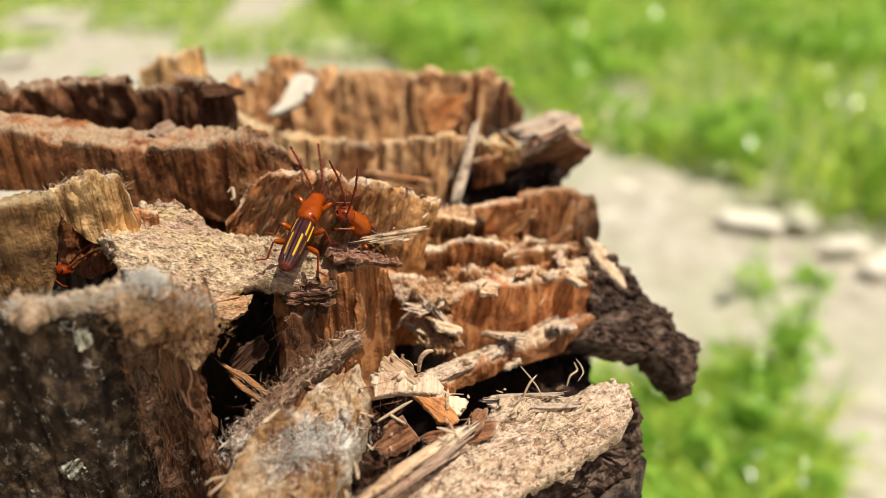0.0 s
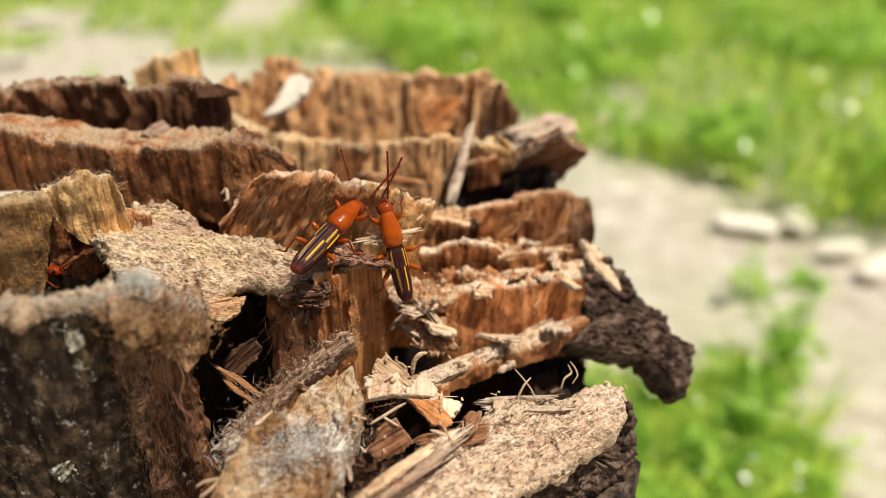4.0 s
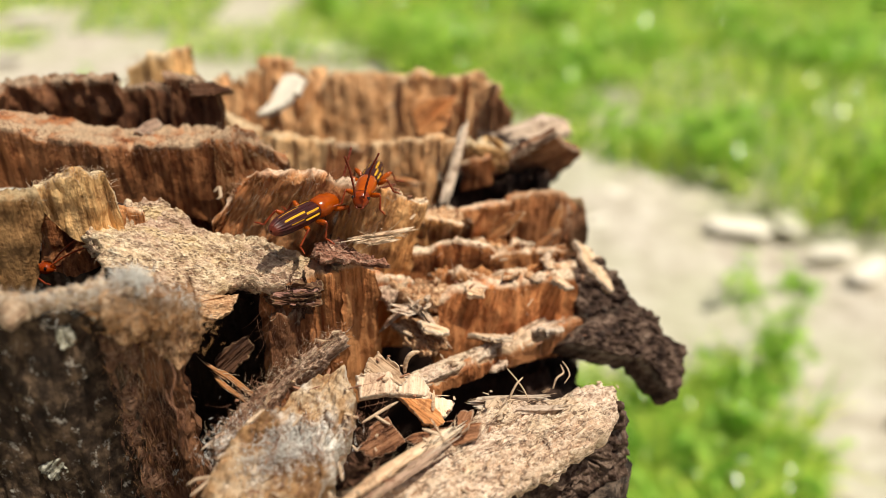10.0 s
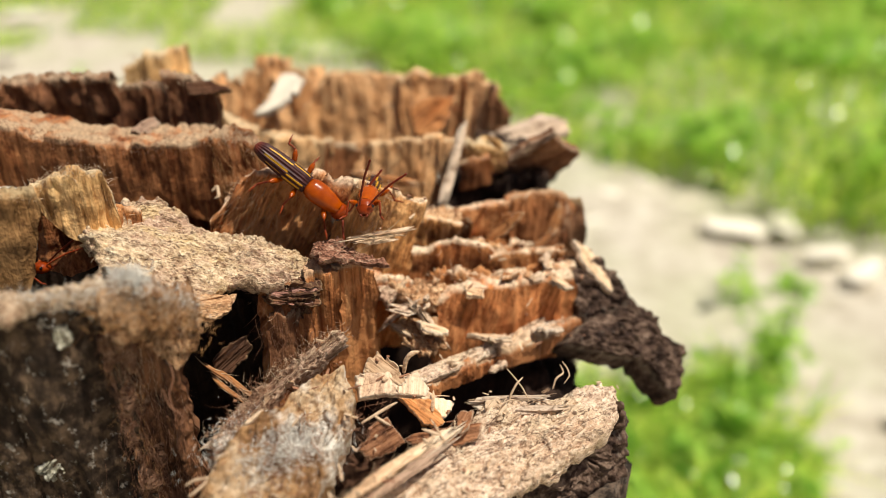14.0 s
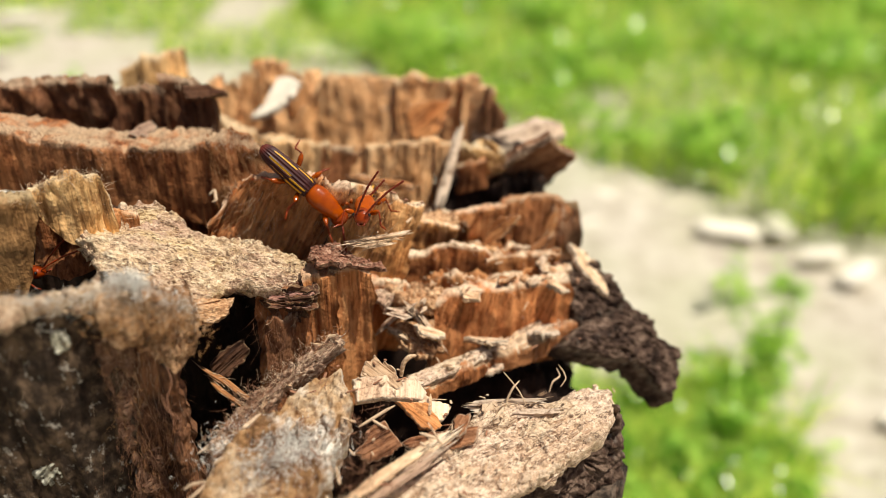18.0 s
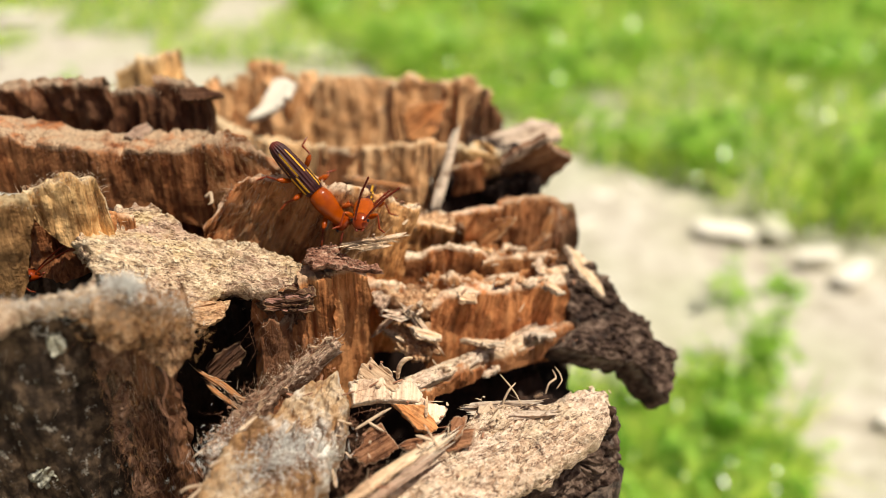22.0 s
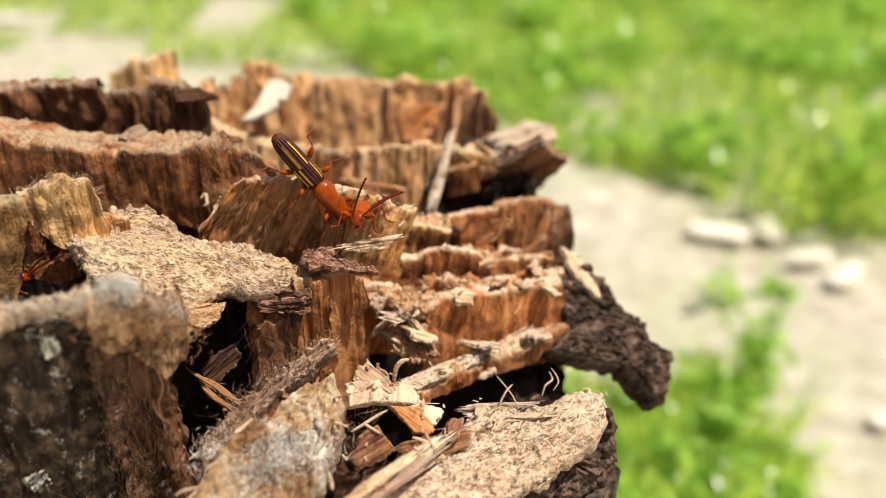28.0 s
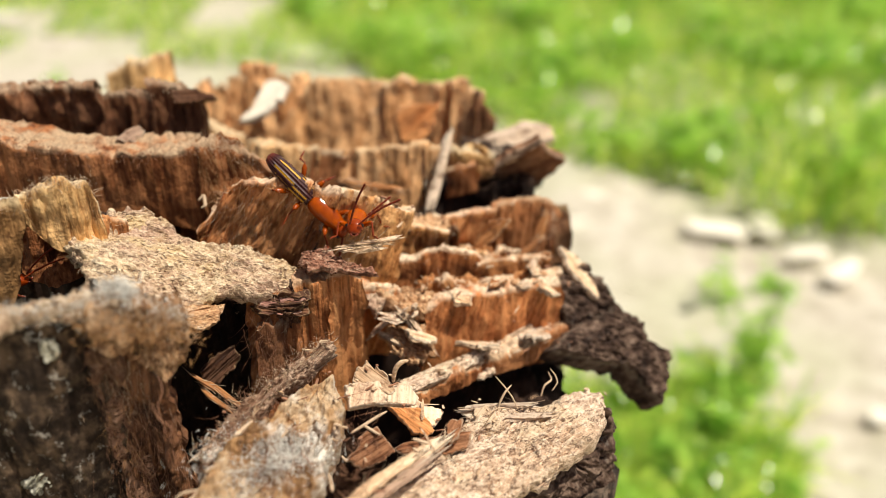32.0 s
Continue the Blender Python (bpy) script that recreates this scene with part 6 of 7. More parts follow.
long, az, tilt = rs.uniform(0.018, 0.048, n), rs.uniform(0, 2 * np.pi, n), rs.normal(size=n) * 0.45
half = 0.24 * np.sin(np.pi * u ** 0.8)
loc = np.stack([u, v * half, -0.2 * u * u + np.abs(v) * half * 0.3], -1)[None] * long[:, None, None, None]
ca, sa, ct, st = np.cos(az), np.sin(az), np.cos(tilt), np.sin(tilt)
x, z = loc[..., 0] * ct[:, None, None] - loc[..., 2] * st[:, None, None], loc[..., 0] * st[:, None, None] + loc[..., 2] * ct[:, None, None]
hgt = 0.015 + 0.065 * rs.rand(n) * (0.8 + 0.5 * vnoise(np.c_[c * 4, 0 * c[:, 0]], 91))
pts = np.stack([c[:, 0, None, None] + x * ca[:, None, None] - loc[..., 1] * sa[:, None, None], c[:, 1, None, None] + x * sa[:, None, None] + loc[..., 1] * ca[:, None, None], hgt[:, None, None] + z], -1)
quads = (grid(nu, nv)[None] + (np.arange(n) * nu * nv)[:, None, None]).reshape(-1, 4)
tagged(new("undergrowth", mesh_of("undergrowth", pts.reshape(-1, 3), quads, WEED)), "small bright leaves of weeds among the grass", "weeds", kind="stuff")


def litter(x, y, long, wide, turn, seed, material=DRY, text="pale sunlit wood chip lying on the sand"):
    rnd = random.Random(seed)
    nu, nv = 16, 12
    th = np.linspace(0, 2 * np.pi, nv, endpoint=False)[None, :]
    u = np.linspace(-1, 1, nu)[:, None]
    r = (1 - np.abs(u) ** 5) ** 0.5 * (1 + 0.2 * fbm(np.stack(np.broadcast_arrays(u, 0 * th, 0 * u), -1).reshape(-1, 3), (2, 1, 1), 2, seed).reshape(nu, nv))
    cy, cz = np.sign(np.cos(th)) * np.abs(np.cos(th)) ** 0.5, np.sign(np.sin(th)) * np.abs(np.sin(th)) ** 0.6
    p = np.stack(np.broadcast_arrays(u * long / 2, cy * r * wide / 2, cz * r * 0.0028), -1)
    ob = new("ground_chip", mesh_of("ground_chip", p.reshape(-1, 3), grid(nu, nv, wrap_v=True), material))
    ob.matrix_basis = pose(x, y, 0.004, rnd.uniform(-6, 6), rnd.uniform(-4, 4), turn)
    return tagged(ob, text, "wood chip", "chips on the ground")


for i, (x, y, long, wide, turn) in enumerate((
        (0.315, 0.688, 0.070, 0.028, -8), (0.370, 0.695, 0.050, 0.028, 75), (0.388, 0.637, 0.045, 0.022, 5), (0.408, 0.603, 0.06, 0.02, 40), (0.212, 1.020, 0.035, 0.03, 20),
        (-0.111, 1.33, 0.10, 0.03, 12), (-0.216, 1.37, 0.09, 0.05, -20), (0.214, 0.449, 0.055, 0.02, 8), (0.17, 0.70, 0.03, 0.012, 30), (0.20, 0.77, 0.028, 0.02, -30), (0.25, 0.80, 0.02, 0.015, 0),
        (-0.75, 1.30, 0.07, 0.04, 10), (-0.62, 1.55, 0.08, 0.05, 40), (-0.40, 1.45, 0.06, 0.03, -10), (-0.85, 1.62, 0.08, 0.06, 0), (0.45, 0.40, 0.03, 0.02, 15), (0.40, 0.47, 0.04, 0.02, 70), (0.33, 0.40, 0.02, 0.012, 20))):
    litter(x, y, long, wide, turn, 500 + i)
litter(0.80, 1.375, 0.16, 0.05, 8, 530, plain("red clay", (0.36, 0.13, 0.07), 0.9, 0.1, 0.2, 80), "piece of red clay lying in the grass")

# ---- beetles ----
def glossy(name, dark, light, rough, coat=0.0, scale=700):
    m = Nodes(name, rough, 0.5)
    v = m.noise((scale,) * 3, 3, 0.6)
    m.bsdf.inputs["Coat Weight"].default_value = coat
    m.bsdf.inputs["Coat Roughness"].default_value = 0.08
    m.bsdf.inputs["Specular IOR Level"].default_value = 0.22
    return m.done(m.ramp(v, (0.3, dark), (0.7, light)), v, 0.08, 0.0003)


SHELL = glossy("orange chitin", (0.24, 0.034, 0.0008), (0.41, 0.074, 0.0011), 0.2, 0.22, 350)
HEAD = glossy("red orange chitin", (0.16, 0.017, 0.0015), (0.28, 0.038, 0.002), 0.2, 0.22, 350)
LIMB = glossy("red brown chitin", (0.15, 0.018, 0.005), (0.28, 0.044, 0.008), 0.3, 0.2)
FEELER = glossy("dark red chitin", (0.11, 0.014, 0.006), (0.20, 0.030, 0.010), 0.4)
EYE = glossy("black eye", (0.006, 0.005, 0.005), (0.012, 0.010, 0.010), 0.12, 0.5)
m = Nodes("striped wing case", 0.48, 0.22)
m.bsdf.inputs["Coat Weight"].default_value = 0.06
m.bsdf.inputs["Coat Roughness"].default_value = 0.2
v = m.noise((900, 900, 900), 3, 0.6)
base = m.ramp(v, (0.3, (0.022, 0.0045, 0.005)), (0.7, (0.060, 0.013, 0.013)))
tip = m.mix(m.ramp(m.attr("torn"), (0.0, grey(1.0)), (0.12, grey(0.0))), base, (0.16, 0.03, 0.015))
CASE = m.done(m.mix(m.ramp(m.attr("stripe"), (0.42, grey(0.0)), (0.58, grey(1.0))), tip, (0.70, 0.37, 0.02)), v, 0.1, 0.0003)


def lathe(xs, ry, rz, zc=None, n=28, nu=48, power=0.9, half=0):
    """A body along x with elliptical sections: places (nu, n, 3). half: +1 or -1 gives only that side."""
    x = np.linspace(0, 1, nu)
    x = xs[0] + (xs[-1] - xs[0]) * (0.5 - 0.5 * np.cos(np.pi * x))
    def smooth(v):
        y = np.interp(x, xs, v)
        for _ in range(2):
            y[1:-1] = (y[:-2] + 2 * y[1:-1] + y[2:]) / 4
        return y
    a, b, c = smooth(ry), smooth(rz), smooth(zc if zc is not None else [0] * len(xs))
    if half:
        th = np.linspace(-0.5 * np.pi, 0.5 * np.pi, n) if half > 0 else np.linspace(0.5 * np.pi, 1.5 * np.pi, n)
    else:
        th = np.linspace(0, 2 * np.pi, n, endpoint=False)
    cy, cz = np.cos(th), np.sin(th)
    cy, cz = np.sign(cy) * np.abs(cy) ** power, np.sign(cz) * np.abs(cz) ** power
    return np.stack([np.broadcast_to(x[:, None], (nu, len(th))), a[:, None] * cy, c[:, None] + b[:, None] * cz], -1), x, th


def body_part(name, xs, ry, rz, material, parent, zc=None, n=28, nu=40, power=0.9, label="", bump=0.0, k=1.0):
    p, x, th = lathe(xs, ry, rz, zc, n, nu, power)
    if bump:
        q = p.reshape(-1, 3)
        p = p * (1 + bump * fbm(q, (900, 900, 900), 2, 3).reshape(p.shape[:2])[..., None] * np.array((0, 1, 1)))
    ob = new(name, mesh_of(name, p.reshape(-1, 3) * k, grid(len(x), len(th), wrap_v=True), material))
    ob.parent = parent
    if label:
        tagged(ob, label)
    return ob


def wing_case(side, parent, k):
    """One wing case, ridged lengthwise, with broken yellow stripes."""
    mm = 0.001
    xs = [-11.0 * mm, -10.6 * mm, -9.4 * mm, -7.0 * mm, -3.7 * mm, -1 * mm, 0]
    p, x, th = lathe(xs, [0.25 * mm, 0.95 * mm, 1.4 * mm, 1.65 * mm, 1.75 * mm, 1.72 * mm, 1.5 * mm],
                     [0.15 * mm, 0.8 * mm, 1.3 * mm, 1.55 * mm, 1.6 * mm, 1.55 * mm, 1.3 * mm], n=44, nu=90, power=0.85, half=side)
    a = np.abs(np.arctan2(p[..., 2], np.abs(p[..., 1]) + 1e-9) - np.pi / 2)          # 0 on the seam, up to pi below
    ridge = np.cos(a * 18.0) * 0.08 * mm * np.clip((x[:, None] - xs[0]) / (2 * mm), 0, 1)
    nrm = p * np.array((0, 1, 1))
    nrm = nrm / (np.linalg.norm(nrm, axis=-1, keepdims=True) + 1e-9)
    p = p + nrm * ridge[..., None]
    p[..., 1] += side * 0.03 * mm
    u = -x[:, None] / (11.0 * mm)
    def bar(angle, wide, u0, u1):
        return np.clip(1.5 - np.abs(a - angle) / wide, 0, 1) * np.clip((u - u0) / 0.015, 0, 1) * np.clip((u1 - u) / 0.015, 0, 1)
    stripe = np.maximum.reduce([bar(0.76, 0.11, 0.03, 0.36), bar(0.46, 0.10, 0.34, 0.80), bar(1.30, 0.08, 0.05, 0.40), bar(1.12, 0.08, 0.42, 0.72)])
    me = mesh_of("wing_case", p.reshape(-1, 3) * k, grid(len(x), len(th)), CASE, np.broadcast_to(1 - u, a.shape))
    at = me.attributes.new("stripe", "FLOAT", "POINT")
    at.data.foreach_set("value", stripe.astype(np.float32).ravel())
    ob = new("wing_case", me)
    ob.parent = parent
    return tagged(ob, "dark purple-brown wing case with yellow stripes")


def leg(parent, k, hip, knee, foot, side):
    """Femur with tibia and tarsus; the femur's origin is the hip, so that the whole leg swings there."""
    mm = 0.001 * k
    h, kn, f = (np.array((p[0], p[1] * side, p[2])) * mm for p in (hip, knee, foot))
    femur = new("leg", limb_mesh("leg", [h - h, (kn - h) * 0.35, (kn - h) * 0.7, kn - h], [0.22 * mm, 0.47 * mm, 0.50 * mm, 0.24 * mm], SHELL))
    femur.parent = parent
    femur.location = h
    out = (f - kn) / (np.linalg.norm(f - kn) + 1e-9)
    tibia = new("tibia", limb_mesh("tibia", [kn - h, (kn + f) / 2 - h + np.array((0, 0, 0.12 * mm)), f - h], [0.18 * mm, 0.16 * mm, 0.22 * mm], LIMB))
    tibia.parent = femur
    flat = np.array((out[0], out[1], 0)) + np.array((0.35, 0.45 * side, 0))
    flat = flat / np.linalg.norm(flat)
    tarsus = new("tarsus", limb_mesh("tarsus", [f - h, f - h + flat * 0.9 * mm, f - h + flat * 1.9 * mm + np.array((0, 0, -0.15 * mm))], [0.14 * mm, 0.19 * mm, 0.08 * mm], LIMB, 8))
    tarsus.parent = femur
    return femur


def antenna(parent, k, side, at):
    mm = 0.001 * k
    ob = new("antenna", limb_mesh("antenna", [(0, 0, 0), (2.5 * mm, 0, 0.25 * mm), (6 * mm, 0, 0.2 * mm), (9.6 * mm, 0, -0.4 * mm)], [0.19 * mm, 0.21 * mm, 0.23 * mm, 0.20 * mm], FEELER, 8, 11))
    ob.parent = parent
    ob.matrix_basis = Matrix.Translation(at) @ pose(0, 0, 0, 0, -35, 35 * side)
    return ob


def beetle(name, k, label, droop=0, nod=15):
    """A long beetle, head along +x, about the joint of wing cases and collar. Returns it with its legs and antennae."""
    mm = 0.001
    it = new(name)
    it.empty_display_size = 0.003
    tagged(it, label, "beetle")
    body_part("abdomen", [-10.5 * mm, -9.3 * mm, -5.5 * mm, -1 * mm, 0.5 * mm], [0.2 * mm, 1.1 * mm, 1.5 * mm, 1.5 * mm, 0.9 * mm], [0.1 * mm, 0.8 * mm, 1.35 * mm, 1.4 * mm, 0.8 * mm], LIMB, it, [-0.2 * mm, -0.4 * mm, -0.5 * mm, -0.5 * mm, -0.4 * mm], k=k)
    for ob in [*it.children, wing_case(1, it, k), wing_case(-1, it, k)]:
        ob.matrix_basis = pose(0, 0, 0, 0, -droop, 0)                # hind body bent down at the joint
    body_part("collar", [0, 0.25 * mm, 1.0 * mm, 2.5 * mm, 4.4 * mm, 6.0 * mm, 6.7 * mm], [1.2 * mm, 1.55 * mm, 1.9 * mm, 2.0 * mm, 1.75 * mm, 1.35 * mm, 1.1 * mm],
              [1.1 * mm, 1.45 * mm, 1.75 * mm, 1.85 * mm, 1.55 * mm, 1.15 * mm, 0.9 * mm], SHELL, it, label="shiny orange collar", n=36, nu=60, k=k)
    head = body_part("head", [6.2 * mm, 6.6 * mm, 7.3 * mm, 8.1 * mm, 8.7 * mm, 9.2 * mm, 9.4 * mm], [1.0 * mm, 1.45 * mm, 1.68 * mm, 1.55 * mm, 1.25 * mm, 0.85 * mm, 0.3 * mm],
                     [0.9 * mm, 1.25 * mm, 1.45 * mm, 1.3 * mm, 0.95 * mm, 0.6 * mm, 0.2 * mm], HEAD, it, [0, 0, 0, 0, -0.1 * mm, -0.25 * mm, -0.3 * mm], n=32, nu=56, bump=0.02, k=k)
    for s in (1, -1):
        p, x, th = lathe([-0.36 * mm, -0.2 * mm, 0, 0.2 * mm, 0.36 * mm], [0.02 * mm, 0.33 * mm, 0.40 * mm, 0.33 * mm, 0.02 * mm], [0.02 * mm, 0.33 * mm, 0.40 * mm, 0.33 * mm, 0.02 * mm], n=16, nu=16)
        e = new("eye", mesh_of("eye", (p + np.array((7.8 * mm, s * 1.42 * mm, 0.55 * mm))).reshape(-1, 3) * k, grid(len(x), len(th), wrap_v=True), EYE))
        e.parent = head
        j = new("jaw", limb_mesh("jaw", [(9.0 * mm * k, s * 0.55 * mm * k, -0.3 * mm * k), (9.5 * mm * k, s * 0.65 * mm * k, -0.35 * mm * k), (9.9 * mm * k, s * 0.1 * mm * k, -0.4 * mm * k)], [0.2 * mm * k, 0.17 * mm * k, 0.06 * mm * k], FEELER, 8))
        j.parent = head
    neck = Vector((6.2 * mm * k, 0, 0))
    head.matrix_basis = Matrix.Translation(neck) @ pose(0, 0, 0, 0, nod, 0) @ Matrix.Scale(0.98, 4) @ Matrix.Translation(-neck)
    legs = []
    for s in (1, -1):
        legs.append(leg(it, k, (4.4, 1.1, -1.1), (6.0, 3.1, 0.1), (7.2, 3.4, -2.4), s))
        legs.append(leg(it, k, (-1.2, 1.6, -1.1), (-1.0, 3.7, 0.2), (-1.3, 4.7, -2.4), s))
        legs.append(leg(it, k, (-4.0, 1.6, -1.2), (-5.6, 3.6, 0.1), (-7.4, 4.2, -2.4), s))
    feelers = [antenna(it, k, s, Vector((8.9 * mm * k, s * 0.8 * mm * k, 0.12 * mm * k))) for s in (1, -1)]
    return it, legs, feelers


striped, striped_legs, striped_feelers = beetle("beetle", 1.08, "shiny orange beetle with yellow-striped dark wing cases, locked in a fight", 0, 48)
rival, rival_legs, rival_feelers = beetle("beetle", 0.98, "smaller orange beetle with striped wing cases, facing its rival", 3, 26)
hider, hider_legs, hider_feelers = beetle("beetle", 0.8, "orange beetle half hidden in a dark hole of the stump")
hider_feelers[0].matrix_basis = Matrix.Translation(hider_feelers[0].matrix_basis.translation) @ pose(0, 0, 0, 0, -24, 10)
hider_feelers[1].matrix_basis = Matrix.Translation(hider_feelers[1].matrix_basis.translation) @ pose(0, 0, 0, 0, -8, 4)
for ob in hider_feelers:
    ob.data.materials[0] = LIMB
for ob in (striped, rival, hider):
    tagged(ob, group="beetles on the stump")

STRIPED_PATH = [
    (0, pose(-0.02745, 0.12539, 0.30381, 12.2, -13.9, 79.4)), (0.5, pose(-0.02761, 0.12531, 0.30227, 12.6, -29.6, 76.5)),
    (1, pose(-0.02747, 0.12591, 0.30225, 4.2, -37.4, 93.7)), (1.5, pose(-0.02798, 0.12511, 0.30200, 0.9, -32.2, 100.6)),
    (2, pose(-0.02677, 0.12634, 0.30184, 4.8, -42.2, 92.1)), (2.5, pose(-0.02609, 0.12552, 0.30173, 6.5, -36.1, 88.0)),
    (3, pose(-0.02467, 0.12616, 0.30185, 13.1, -38.4, 73.1)), (3.5, pose(-0.02130, 0.12472, 0.30207, 18.6, -10.8, 57.3)),
    (5.5, pose(-0.02151, 0.12773, 0.30582, 10.0, -29.6, 77.3)), (6, pose(-0.02076, 0.12596, 0.30497, 11.5, -18.1, 72.9)),
    (6.5, pose(-0.02189, 0.12550, 0.30481, 10.3, -10.7, 79.4)), (7, pose(-0.02135, 0.12602, 0.30444, 13.1, -11.1, 70.7)),
    (7.5, pose(-0.02132, 0.12486, 0.30410, 9.2, -3.6, 83.6)), (8, pose(-0.02181, 0.12477, 0.30395, 9.6, -0.9, 81.7)),
    (8.5, pose(-0.02190, 0.12543, 0.30406, 12.2, -3.7, 75.4)), (9, pose(-0.02175, 0.12491, 0.30368, 12.5, 0.5, 77.5)),
    (9.5, pose(-0.02447, 0.12775, 0.30450, 16.3, 1.8, 61.2)), (10, pose(-0.02397, 0.12925, 0.30460, 15.2, 4.8, 60.5)),
    (10.5, pose(-0.02539, 0.13099, 0.30493, 20.0, 28.6, 33.6)), (11, pose(-0.02634, 0.13144, 0.30435, 24.3, 27.2, 38.3)),
    (11.5, pose(-0.02829, 0.13366, 0.30393, 23.0, 19.3, 24.4)), (12, pose(-0.02726, 0.13229, 0.30344, 29.0, 21.6, 38.7)),
    (12.5, pose(-0.02728, 0.13166, 0.30392, 28.7, 16.3, 33.5)), (13, pose(-0.02792, 0.13317, 0.30331, 25.1, 17.5, -3.3)),
    (13.5, pose(-0.02666, 0.13287, 0.30504, 33.6, 23.0, -6.4)), (14, pose(-0.02519, 0.13303, 0.30768, 39.6, 35.8, -14.8)),
    (14.5, pose(-0.02546, 0.13302, 0.30814, 40.0, 35.0, -14.1)), (16.5, pose(-0.02552, 0.13403, 0.30850, 40.5, 35.6, -13.7)),
    (17, pose(-0.02511, 0.13426, 0.30861, 40.9, 35.2, -13.6)), (17.5, pose(-0.02450, 0.13378, 0.30772, 40.8, 36.9, -14.5)),
    (18, pose(-0.02436, 0.13361, 0.30723, 40.6, 39.5, -16.2)), (19, pose(-0.02365, 0.13297, 0.30776, 38.1, 42.2, -20.2)),
    (20, pose(-0.02342, 0.13366, 0.30754, 38.7, 41.8, -20.2)), (21, pose(-0.02338, 0.13501, 0.30681, 37.2, 44.9, -23.7)),
    (22, pose(-0.02273, 0.13384, 0.30722, 40.8, 46.3, -19.4)), (23, pose(-0.02295, 0.13400, 0.30727, 49.4, 47.4, -5.4)),
    (24, pose(-0.02304, 0.13383, 0.30736, 39.5, 40.3, -20.4)), (25, pose(-0.02294, 0.13183, 0.30772, 42.3, 39.7, -13.9)),
    (25.5, pose(-0.02236, 0.13204, 0.30749, 42.7, 41.5, -14.3)), (27.5, pose(-0.02125, 0.13365, 0.30764, 45.7, 44.6, -13.2)),
    (28, pose(-0.02144, 0.13456, 0.30879, 45.2, 47.9, -14.8)), (28.5, pose(-0.02143, 0.13465, 0.30879, 46.5, 47.2, -14.0)),
    (29, pose(-0.02161, 0.13483, 0.30868, 45.5, 50.2, -16.0)), (30, pose(-0.02214, 0.13367, 0.30809, 41.4, 40.2, -18.0)),
    (30.5, pose(-0.02227, 0.13449, 0.30696, 51.2, 47.7, -4.8)), (31, pose(-0.02199, 0.13650, 0.30553, 53.7, 48.7, -1.8)),
    (31.5, pose(-0.02234, 0.13652, 0.30506, 34.5, 27.8, -33.0)), (32, pose(-0.02235, 0.13525, 0.30552, 35.6, 36.6, -27.9)),
]
